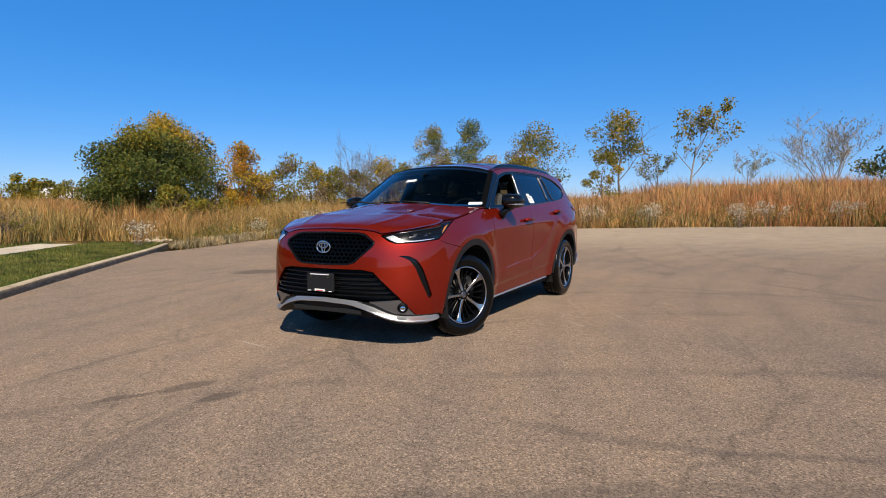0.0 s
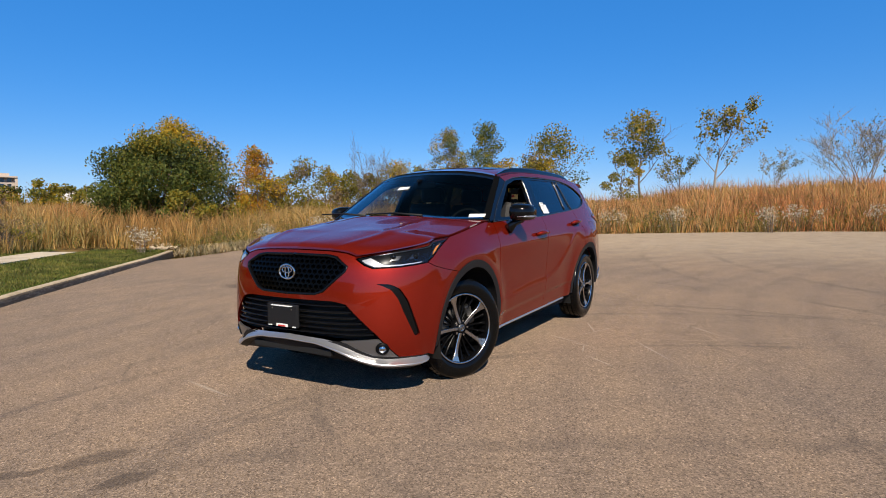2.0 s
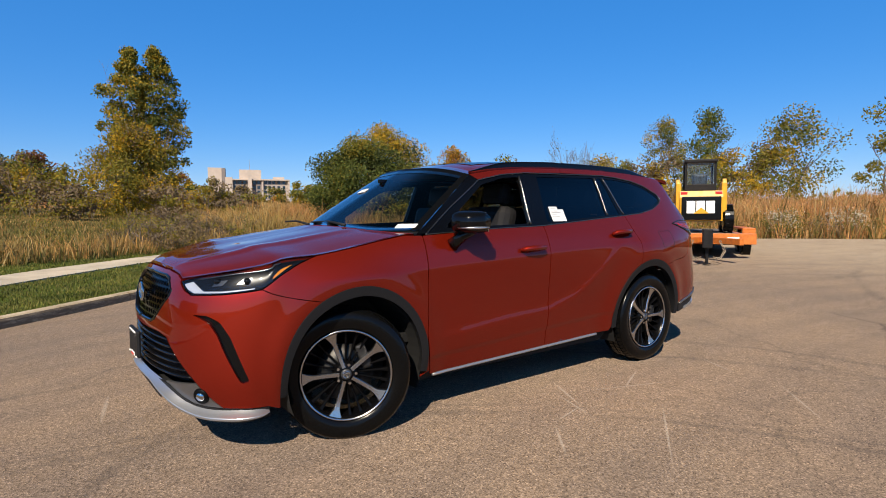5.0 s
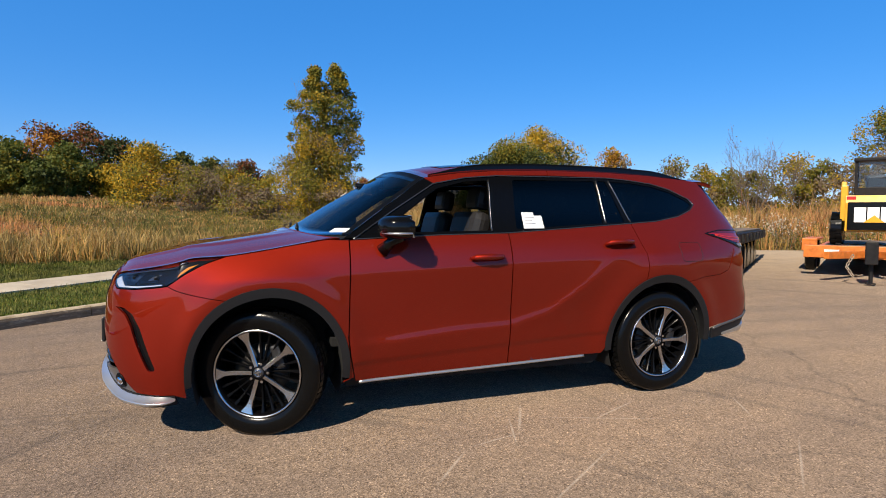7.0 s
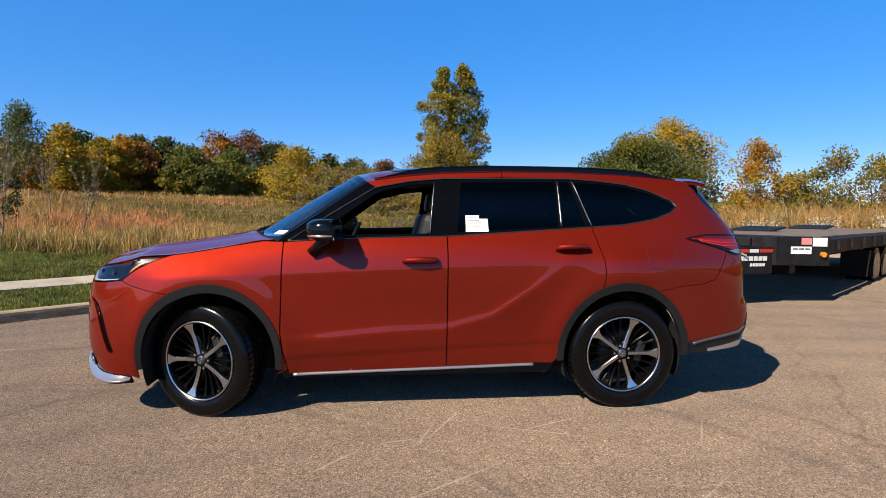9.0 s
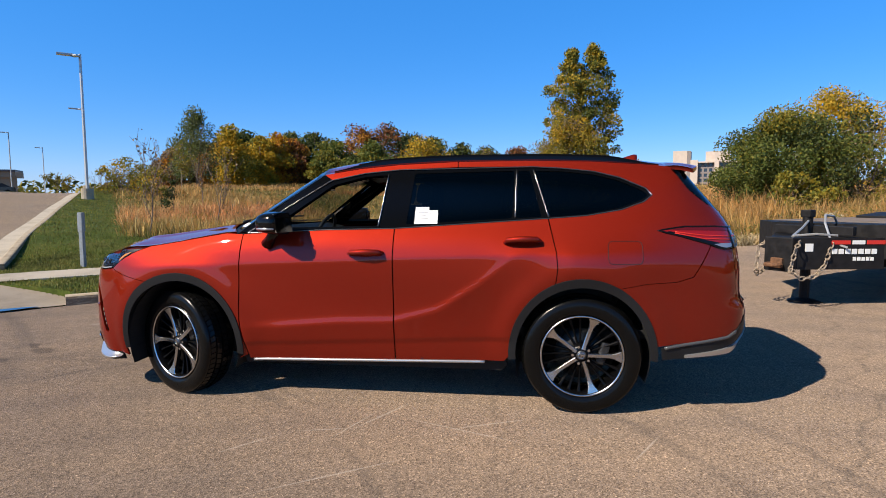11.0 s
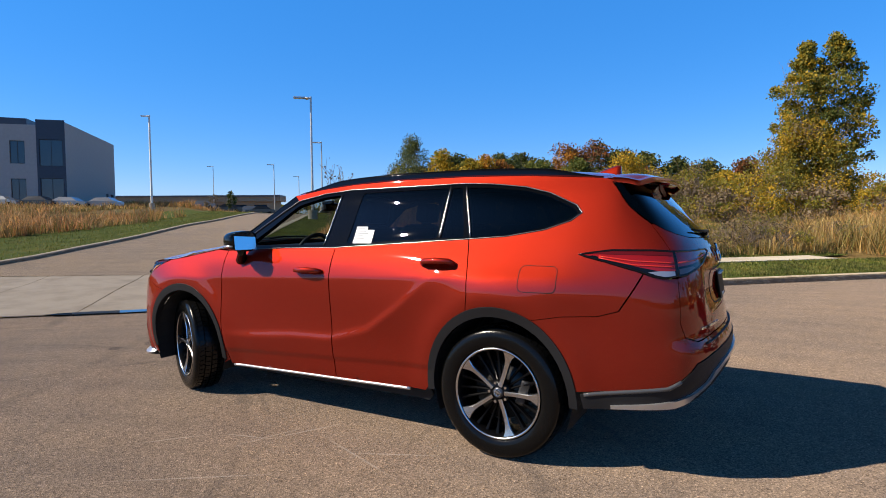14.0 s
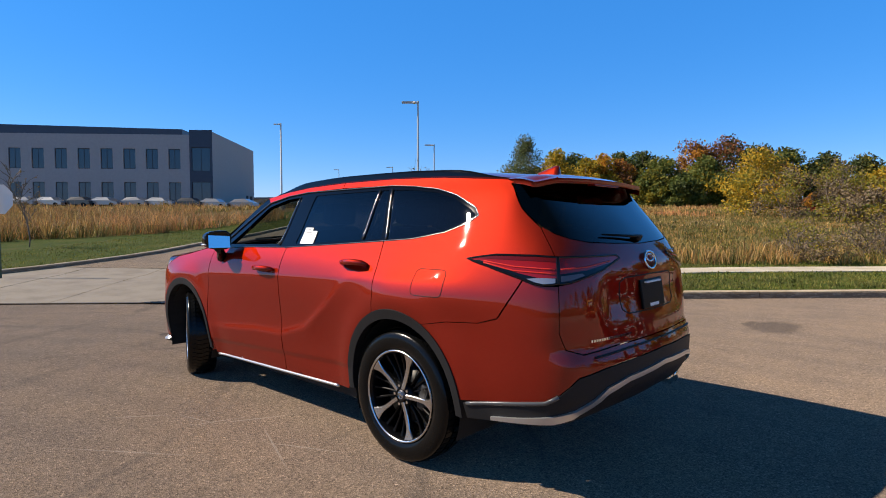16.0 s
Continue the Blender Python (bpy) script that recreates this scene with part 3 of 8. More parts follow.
# silt along the gutter seam, and a thin puddle at the foot of the kerb
gut_v, gut_f = [], []
for k in range(60):
    s_ = -12.0 + k * 9.6 / 59
    w_ = 0.035 + 0.03 * noise.noise((s_ * 1.3, 2.0, 0.0))
    for r_ in (KERB - 0.03 - w_, KERB + 0.01 + 0.6 * w_):
        x, y = xy(s_, r_)
        gut_v.append((x, y, -0.194))
    if k:
        n = len(gut_v)
        gut_f.append((n - 4, n - 2, n - 1, n - 3))
solid("gutter_silt", gut_v, gut_f, M_SILT, label="dark damp silt along the gutter seam", kind="structure")
pud_v, pud_f = [], []
for k in range(40):
    a = 2 * math.pi * k / 40
    wob = 1 + 0.25 * noise.noise((2 * math.cos(a), 2 * math.sin(a), 5.0))
    x, y = xy(-3.65 + 1.25 * math.cos(a) * wob, KERB - 0.03 + 0.15 * math.sin(a) * wob)
    pud_v.append((x, y, -0.186))
pud_f.append(tuple(range(40)))
solid("water", pud_v, pud_f, M_PUDDLE, label="thin puddle lying in the gutter", kind="structure")

# ---- trees ----
rt = random.Random(11)
LEAF = {
    "green": leaf_mat("green_leaves", [(0.070, 0.105, 0.024), (0.105, 0.14, 0.03), (0.15, 0.155, 0.036), (0.065, 0.10, 0.028)]),
    "blue": leaf_mat("blue_green_leaves", [(0.075, 0.105, 0.046), (0.105, 0.135, 0.060), (0.135, 0.15, 0.060)]),
    "dark": leaf_mat("dark_green_leaves", [(0.028, 0.046, 0.014), (0.044, 0.062, 0.017), (0.062, 0.074, 0.022)], 0.2),
    "yellow": leaf_mat("yellow_leaves", [(0.46, 0.29, 0.022), (0.54, 0.35, 0.032), (0.34, 0.26, 0.030), (0.23, 0.22, 0.032)]),
    "olive": leaf_mat("olive_yellow_leaves", [(0.20, 0.185, 0.030), (0.31, 0.235, 0.030), (0.12, 0.145, 0.026), (0.25, 0.22, 0.045)]),
    "orange": leaf_mat("orange_leaves", [(0.42, 0.19, 0.024), (0.50, 0.27, 0.030), (0.34, 0.13, 0.024)]),
    "rust": leaf_mat("rust_leaves", [(0.185, 0.064, 0.026), (0.25, 0.092, 0.030), (0.14, 0.070, 0.030), (0.105, 0.075, 0.028)], 0.2),
    "red": leaf_mat("red_leaves", [(0.50, 0.065, 0.026), (0.56, 0.12, 0.032)]),
    "brown": leaf_mat("brown_twigs", [(0.165, 0.120, 0.076), (0.215, 0.162, 0.104), (0.125, 0.092, 0.060)], 0.15),
    "white": leaf_mat("white_seed_heads", [(0.54, 0.48, 0.37), (0.60, 0.56, 0.48), (0.42, 0.37, 0.27)], 0.3),
}


def leaf_cloud(name, centres, size, mat, parent, label=""):
    """Diamond leaves turned every way, one mesh."""
    c = np.asarray(centres, float)
    n = len(c)
    a = rng0.normal(size=(n, 3))
    a /= np.linalg.norm(a, axis=1)[:, None]
    b = np.cross(a, rng0.normal(size=(n, 3)))
    b /= np.linalg.norm(b, axis=1)[:, None]
    s = (size * rng0.uniform(0.6, 1.3, n))[:, None]
    v = np.stack([c - a * s, c + b * s * 0.55, c + a * s, c - b * s * 0.55], 1).reshape(-1, 3)
    k = np.arange(n)[:, None] * 4
    ob = new(name, arrays_mesh(name, v, np.concatenate([k + [[0, 1, 2]], k + [[0, 2, 3]]])))
    ob.data.materials.append(mat)
    ob.parent = parent
    return tagged(ob, label)


rng0 = np.random.default_rng(3)


def limbs(height, spread, levels, seed, up=0.5, first=0.25, fork=3, trunk_r=None, stems=1):
    """Trunk and limbs as tapered tubes; returns the bmesh and the twig points, weighted to the ends."""
    r_ = random.Random(seed)
    bm = bmesh.new()
    ends = []

    def grow(p, d, length, rad, lev):
        pts_, rr, n = [p], [rad], 4
        q = p.copy()
        for i in range(n):
            d = (d + Vector((r_.uniform(-1, 1), r_.uniform(-1, 1), r_.uniform(-0.3, 0.8) * up)) * 0.16).normalized()
            q = q + d * (length / n)
            pts_.append(q.copy())
            rr.append(rad * (1 - 0.55 * (i + 1) / n))
            if lev >= 1:
                ends.append((q.copy(), lev))
        tube_bm(bm, pts_, rr, 6 if lev < 2 else 4, False)
        if lev < levels:
            k = fork + (1 if r_.random() < 0.5 else 0)
            for j in range(k):
                t = (first if lev == 0 else 0.25) + (1 - (first if lev == 0 else 0.25)) * (j + r_.random() * 0.8) / k
                i = min(n - 1, int(t * n))
                base = pts_[i].lerp(pts_[i + 1], t * n - i)
                ang = r_.uniform(0, 2 * math.pi)
                out = Vector((math.cos(ang), math.sin(ang), 0))
                dd = (d * (0.7 + up * 0.4) + out * spread + Vector((0, 0, up * 0.5))).normalized()
                grow(base, dd, length * r_.uniform(0.45, 0.68), max(0.009, rad * 0.5 * (1 - 0.4 * t)), lev + 1)
    rad = trunk_r or height * 0.018
    for k in range(stems):
        a = 2 * math.pi * k / max(1, stems) + seed
        lean = 0.0 if stems == 1 else 0.28
        grow(Vector((0.1 * math.cos(a) * (stems > 1), 0.1 * math.sin(a) * (stems > 1), -0.1)), Vector((math.cos(a) * lean, math.sin(a) * lean, 1)).normalized(), height * (0.62 if levels > 1 else 0.9), rad, 0)
    return bm, ends


def tree(x, y, height, width, kinds, n, label, leaf=0.14, bare=False, seed=0, levels=3, spread=0.7, up=0.5, stems=1, lobes=None, bark=None, low=0.25, group="", sink=0.0, top_only=0.0, column=0.0, cone=0.0):
    """A tree: limbs, and leaves round the twigs or in uneven lobes."""
    n, leaf = int(n * 1.4), leaf * 0.80
    r_ = random.Random(seed * 7 + 1)
    ob = tagged(new("tree"), label, "tree", group)
    ob.location = (x, y, land(x, y) - 0.03 - sink)
    bm, ends = limbs(height, spread, levels, seed, up, low, 3, (0.026 if height < 4.3 and bare else height * 0.013) / (1 + 0.25 * (stems - 1)), stems)
    zs = [e[0].z for e in ends] or [1]
    hs_ = [math.hypot(e[0].x, e[0].y) for e in ends] or [1]
    kz, kh = height * 0.96 / max(zs), (width / 2) * 0.92 / max(np.percentile(hs_, 92), 0.01)
    for v in bm.verts:
        f = min(1, max(0, v.co.z / height))
        v.co = Vector((v.co.x * (1 + (kh - 1) * f), v.co.y * (1 + (kh - 1) * f), v.co.z * kz))
    part("trunk", bm, bark or M_BARK, ob)
    tips = [Vector((e.x * (1 + (kh - 1) * min(1, max(0, e.z / height))), e.y * (1 + (kh - 1) * min(1, max(0, e.z / height))), e.z * kz)) for e, lev in ends if lev >= levels - 1]
    cs = {k: [] for k in kinds}
    names = list(kinds)
    if lobes:
        made_ = []
        for i in range(lobes):
            a, t = r_.uniform(0, 2 * math.pi), (i + r_.random()) / lobes
            z_ = height * (low + (0.98 - low) * t)
            prof = math.sin(math.pi * min(1, 0.18 + 0.80 * t)) ** 0.8
            prof = prof * (1 - column) + column * min(1, 0.62 + t, (1.02 - t) * 3.2)
            prof = prof * (1 - cone) + cone * (1.03 - t) * min(1, 0.5 + 4 * t)
            rad = width / 2 * prof * r_.uniform(0.35, 0.95 + 0.12 * column)
            lr = width * r_.uniform(0.12, 0.25) * (1 - 0.42 * column - 0.3 * cone)
            made_.append((Vector((math.cos(a) * rad, math.sin(a) * rad, z_)), lr, min(lr * r_.uniform(0.75, 1.05), height * 0.16), names[min(len(names) - 1, int(r_.random() ** 2.2 * len(names)))]))
        for i in range(n):
            j = r_.randrange(len(made_))
            c, rx, rz, kd = made_[j]
            if r_.random() < 0.22 + 0.33 * column:
                # loose leaves between neighbouring lobes
                c = c.lerp(made_[max(0, min(len(made_) - 1, j + r_.choice((-3, -2, -1, 1, 2, 3))))][0], r_.random())
            d = Vector((r_.gauss(0, 1), r_.gauss(0, 1), r_.gauss(0, 1)))
            d = d.normalized() * (r_.random() ** 0.45)
            cs[kd if r_.random() < 0.85 else r_.choice(names)].append((c.x + d.x * rx, c.y + d.y * rx, max(0.15, c.z + d.z * rz)))
    elif tips:
        for i in range(n):
            t_ = tips[min(len(tips) - 1, int(r_.random() * len(tips)))]
            if t_.z < height * top_only and r_.random() < 0.85:
                continue
            f = width * (0.032 if bare else 0.042)
            cs[names[0] if r_.random() < 0.6 else r_.choice(names)].append((t_.x + r_.gauss(0, f), t_.y + r_.gauss(0, f), max(0.1, t_.z + r_.gauss(0, f))))
    for kd, c in cs.items():
        if c:
            leaf_cloud("crown", c, leaf, LEAF[kd], ob, kd + " autumn leaves")
    return ob


def polar(eye, az_deg, dist):
    a = radians(az_deg)
    return eye[0] + dist * math.cos(a), eye[1] + dist * math.sin(a)


E0, E6, E9, E16 = (-6.0, -3.2), (-1.9, -4.2), (0.1, -4.75), (3.76, -3.1)
# big round bush with lighter trees behind it
tree(*polar(E0, 56.7, 38), 5.4, 6.8, {"green": 1, "dark": 1, "olive": 1}, 34000, "large round olive green bush in the prairie", 0.095, seed=1, stems=4, lobes=46, low=0.08, levels=2)
tree(*polar(E0, 52.8, 40), 5.3, 4.6, {"olive": 1, "dark": 1, "brown": 1}, 3600, "grey-green bush with thinning leaves", 0.12, seed=2, stems=4, lobes=24, low=0.12, levels=2)
tree(*polar(E0, 55.6, 46), 7.3, 6.8, {"yellow": 1, "olive": 1}, 9000, "yellow-topped tree behind a green bush", 0.11, seed=3, lobes=26, low=0.45)
tree(*polar(E0, 54.6, 34), 2.4, 3.4, {"olive": 1, "green": 1}, 2500, "low yellow-green shrub before a bush", 0.12, seed=31, lobes=10, low=0.15, levels=2)
tree(*polar(E0, 48.7, 47), 6.2, 4.4, {"yellow": 1, "orange": 1, "brown": 1}, 4200, "orange and yellow autumn tree", 0.13, seed=4, stems=3, lobes=26, low=0.15)
tree(*polar(E0, 46.9, 49), 4.4, 2.6, {"yellow": 1}, 500, "thin young yellow sapling", 0.12, seed=5, low=0.3)
for i, (az_, d_, h_, w_, kd) in enumerate(((44.6, 58, 5.6, 5.5, "olive"), (42.3, 62, 5.2, 5.5, "yellow"), (40.2, 60, 4.6, 5.0, "olive"), (35.3, 62, 5.6, 6.0, "yellow"), (33.2, 60, 5.0, 5.5, "olive"),
                                          (29.0, 60, 5.4, 6, "olive"), (24.5, 58, 5.2, 6, "yellow"), (22.0, 60, 5.8, 6, "olive"), (47.5, 60, 4.0, 4.5, "olive"), (38.0, 57, 4.2, 5, "olive"), (31.0, 55, 4.4, 5, "yellow"), (26.7, 56, 4.6, 5, "olive"))):
    tree(*polar(E0, az_, d_), h_, w_, {kd: 1, "olive": 1, "brown": 1}, 2600, "leafy yellow-green shrub at the field's edge", 0.16, seed=40 + i, stems=3, lobes=15, low=0.12, levels=2)
tree(*polar(E0, 37.6, 55), 8.6, 5.6, {"olive": 1, "brown": 1}, 700, "nearly bare fan-shaped tree with few leaves", 0.08, True, 6, 4, 0.5, 0.8, 7, low=0.15)
tree(*polar(E0, 30.4, 74), 10.6, 6.4, {"olive": 1, "yellow": 1, "green": 1}, 3600, "airy tree with clumps of yellowing leaves", 0.15, seed=7, low=0.42, lobes=22)
tree(*polar(E0, 26.2, 70), 10.6, 6.0, {"green": 1, "olive": 1}, 3400, "airy tree with clumps of green leaves", 0.15, seed=8, low=0.45, lobes=20)
tree(*polar(E0, 20.0, 62), 8.6, 7.0, {"olive": 1, "yellow": 1, "green": 1}, 4600, "broad yellow-green tree with open crown", 0.15, seed=9, low=0.25, lobes=30)
tree(*polar(E0, 12.0, 50), 7.6, 5.6, {"olive": 1, "green": 1, "yellow": 1}, 2800, "tall airy tree with leaves mostly at the top", 0.13, seed=10, low=0.50, lobes=20)
tree(*polar(E0, 13.6, 47), 4.6, 3.4, {"olive": 1, "yellow": 1}, 2200, "bushy lower tree in the tall grass", 0.10, seed=11, lobes=9, low=0.2, levels=2)
tree(*polar(E0, 8.6, 50), 4.6, 3.4, {"olive": 1, "yellow": 1}, 1000, "small airy tree with sparse leaves", 0.10, seed=12, low=0.3)
tree(*polar(E0, 5.6, 49), 7.8, 5.6, {"olive": 1, "yellow": 1}, 2200, "thin tree with yellow leaves at the top", 0.13, True, 13, 4, 0.75, 0.6, low=0.35, bark=M_BARK_PALE, top_only=0.6)
tree(*polar(E0, 1.0, 47), 3.8, 3.6, {"olive": 1}, 500, "small almost bare tree", 0.07, True, 14, 4, 0.8, 0.6, low=0.25, bark=M_BARK_PALE)
tree(*polar(E0, -5.0, 46), 5.9, 7.4, {"olive": 1, "green": 1}, 1000, "bare round-headed tree with fine twigs", 0.07, True, 15, 4, 0.55, 0.8, 6, low=0.25, bark=M_BARK_PALE)
tree(*polar(E0, -9.6, 52), 3.2, 6.0, {"dark": 1, "olive": 1}, 900, "low dark green shrub on the rise", 0.15, seed=16, lobes=9, low=0.2, levels=2)
# columnar poplar and the scrub round its foot
tree(4.6, 50.5, 7.6, 7.4, {"olive": 3, "yellow": 1, "brown": 1}, 16000, "dense olive-yellow thicket round the foot of the poplars", 0.12, seed=170, stems=5, lobes=44, low=0.04, levels=2)
tree(*polar((1.95, -4.29), 81.6, 53), 2.6, 4.4, {"yellow": 1, "olive": 2}, 5200, "yellow-green scrub tree behind the tall grass", 0.10, seed=171, stems=4, lobes=22, low=0.06, levels=2)
tree(*polar((1.95, -4.29), 79.6, 55), 2.3, 4.0, {"olive": 2, "green": 1}, 4600, "yellow-green scrub tree behind the tall grass", 0.10, seed=172, stems=4, lobes=20, low=0.06, levels=2)
tree(5.1, 52.5, 14.9, 4.8, {"olive": 6, "green": 2, "yellow": 1}, 13000, "tall two-stemmed poplar with yellowing leaves", 0.155, seed=17, lobes=150, low=0.06, column=1.0)
tree(7.3, 53.0, 15.4, 5.0, {"olive": 6, "green": 2, "yellow": 1}, 15000, "tall columnar poplar with yellowing leaves", 0.155, seed=18, lobes=170, low=0.06, column=1.0)
for i, (x_, y_, h_, w_, kd) in enumerate(((1.2, 45, 3.6, 4.2, "yellow"), (9.8, 46, 3.4, 4.0, "olive"), (-2.5, 47, 4.4, 4.4, "olive"), (-6.5, 50, 4.0, 5.0, "brown"), (13.0, 47, 2.8, 4.0, "brown"), (5.5, 40, 2.4, 5.0, "brown"), (11, 41, 2.0, 4.5, "brown"), (0, 41, 2.2, 4.5, "brown"))):
    tree(x_, y_, h_, w_, {kd: 1, "olive": 1, "brown": 1}, 1300, "bushy scrub in autumn colours", 0.13, seed=70 + i, stems=3, lobes=12, low=0.1, levels=2)
tree(-10.9, 59.3, 6.2, 8.6, {"yellow": 1, "olive": 1}, 4200, "broad golden yellow tree on the slope", 0.17, seed=19, stems=3, lobes=26, low=0.1, levels=2)
tree(-4.0, 62, 4.6, 6.5, {"brown": 1, "olive": 1}, 2000, "grey-brown thicket with few leaves", 0.14, seed=20, stems=3, lobes=14, low=0.1, levels=2)
tree(-7.2, 66, 2.2, 2.0, {"orange": 1, "red": 1, "brown": 1}, 500, "small orange-red maple in the scrub", 0.13, seed=21, lobes=8, low=0.2, levels=2)
# olive scrub behind the verge of the drive
for i, (az_, d_, h_, w_) in enumerate(((129.9, 54, 2.2, 2.6), (128.5, 50, 2.9, 3.0), (127.2, 52, 2.5, 2.8), (126.2, 47, 2.3, 2.6))):
    tree(*polar((1.66, -4.36), az_, d_), h_, w_, {"olive": 2, "brown": 2, "yellow": 1}, 900, "olive-brown twiggy scrub beside the drive", 0.11, seed=180 + i, stems=5, lobes=12, low=0.1, levels=2, group="scrub by the drive")
# pyramid tree and saplings near the drive
tree(-43.4, 66.6, 10.0, 8.2, {"blue": 1, "green": 1}, 7000, "pyramidal tree with grey-green leaves on the slope", 0.17, seed=22, lobes=60, low=0.14, cone=0.6)
tree(-10.5, 11.3, 3.4, 1.5, {"brown": 1, "olive": 1}, 110, "bare young tree in the tall grass", 0.06, True, 23, 3, 0.6, 0.9, low=0.3)
tree(-9.6, 13.6, 3.0, 1.3, {"brown": 1, "olive": 1}, 90, "bare young tree in the tall grass", 0.06, True, 24, 3, 0.6, 0.9, low=0.3)
tree(-15.0, 21.6, 3.4, 1.6, {"brown": 1, "olive": 1}, 80, "bare young tree in the tall grass", 0.06, True, 25, 3, 0.6, 0.9, low=0.3)
tree(-13.6, 17.2, 1.6, 0.9, {"dark": 1}, 500, "small dark evergreen bush", 0.06, seed=26, lobes=8, low=0.05, levels=1)
tree(-21.0, 1.9, 3.1, 1.9, {"brown": 1}, 60, "bare young street tree on the lawn", 0.06, True, 27, 3, 0.6, 0.9, low=0.3)
tree(-58, 46, 3.0, 1.6, {"dark": 1, "green": 1}, 420, "young tree beside the car park", 0.16, seed=28, lobes=8, low=0.35, levels=2)
tree(-53, 39, 2.4, 1.8, {"brown": 1}, 260, "pale young tree beside the car park", 0.10, True, 29, 3, low=0.3)
tree(-64, 66, 3.4, 4.0, {"olive": 1, "brown": 1}, 700, "thinning trees above the drive", 0.16, seed=30, low=0.2)
tree(-38, 55, 5.6, 4.5, {"olive": 1, "brown": 1}, 700, "thinning tree on the slope", 0.14, seed=33, low=0.2)
tree(-52, 74, 6.0, 6.0, {"brown": 1, "olive": 1}, 800, "thinning tree on the slope", 0.16, seed=34, low=0.2)
# wood on the hill, tree by tree
HILL = [(118.5, 92, 9.5, 7, "yellow", "olive"), (115.8, 98, 8.4, 6.5, "yellow", "olive"), (114.2, 100, 9.0, 6.5, "orange", "yellow"), (112.6, 102, 8.4, 6, "rust", "orange"), (110.8, 106, 10.0, 8, "dark", "green"),
        (117.0, 112, 10.2, 8, "dark", "green"), (108.8, 104, 8.6, 9, "green", "olive"), (106.4, 112, 12.2, 10, "rust", "orange"), (103.6, 114, 12.8, 11, "rust", "dark"), (101.2, 112, 11.0, 9, "dark", "rust"),
        (98.8, 106, 9.8, 9, "green", "dark"), (96.2, 108, 9.0, 9, "dark", "olive"), (105.0, 98, 8.0, 8, "green", "olive"), (101.8, 98, 5.4, 5, "yellow", "olive"), (99.6, 94, 7.4, 7, "dark", "rust"),
        (93.6, 112, 8.6, 9, "dark", "olive"), (121.0, 104, 7.4, 7, "brown", "olive"), (123.5, 100, 6.6, 6, "brown", "orange"), (112.9, 112, 10.5, 8, "dark", "green"), (90.5, 116, 8.8, 9, "rust", "dark"),
        (95.0, 96, 6.2, 7, "olive", "brown"), (92.0, 98, 6.0, 7, "yellow", "olive"), (109.5, 96, 6.0, 6, "olive", "green"), (106.8, 94, 5.2, 6, "green", "dark"), (119.8, 98, 6.6, 5, "orange", "brown")]
for i, (az_, d_, h_, w_, k1, k2) in enumerate(HILL):
    tree(*polar(E9, az_, d_), h_ * 0.9, w_, {k1: 1, k2: 1}, 5200, f"full-crowned {k1} autumn tree on the hill", 0.30, seed=100 + i, lobes=44, low=0.05, levels=1, group="wood on the hill")
MID = [(77.6, 112, 4.6, 5, "dark", "olive"), (71.4, 120, 2.6, 4, "orange", "yellow"), (84.5, 120, 7, 8, "dark", "olive"), (80.5, 118, 6, 7, "yellow", "olive"), (78.4, 125, 7.4, 7, "rust", "yellow"), 
       (68.0, 120, 6.0, 7, "olive", "yellow"), (66.0, 130, 5.5, 7, "olive", "dark"), (64.4, 140, 5.5, 7, "olive", "dark"), (70.0, 135, 4.6, 4, "orange", "yellow"), (87.5, 110, 7, 7, "olive", "yellow"), (62.5, 150, 5.5, 8, "olive", "dark"),
       (60.0, 140, 5, 8, "olive", "yellow"), (56, 130, 5, 8, "olive", "brown"), (52, 120, 5, 8, "olive", "yellow")]
for i, (az_, d_, h_, w_, k1, k2) in enumerate(MID):
    tree(*polar(E6, az_, d_), h_, w_, {k1: 1, k2: 1}, 1300, f"distant {k1} tree beyond the prairie", 0.28, seed=140 + i, lobes=13, low=0.1, levels=1, group="trees beyond the prairie", sink=1.0)
for i, (az_, d_, h_, w_) in enumerate(((68.5, 118, 4.6, 7), (66.2, 120, 4.2, 6))):
    tree(*polar(E0, az_, d_), h_, w_, {"olive": 1, "dark": 1}, 700, "small round tree far behind the grass", 0.3, seed=170 + i, lobes=9, low=0.1, levels=1, sink=0.5)
# a low belt of far woods that closes the view
belt, belt2 = [], []
for k in range(22000):
    a = radians(rt.uniform(-40, 320))
    d = rt.uniform(190, 330)
    x, y = d * math.cos(a), d * math.sin(a)
    if 67 < math.degrees(a) < 77:
        continue
    top = 5 + 3.0 * noise.noise((math.degrees(a) * 0.25, d * 0.01, 0))
    (belt if rt.random() < 0.6 else belt2).append((x, y, land(x, y) * 0.8 + rt.random() ** 0.7 * top))
wood = tagged(new("far_woods"), "low belt of distant autumn woods", "woods", kind="stuff")
leaf_cloud("crown", belt, 1.1, LEAF["olive"], wood)
leaf_cloud("crown", belt2, 1.1, LEAF["dark"], wood)


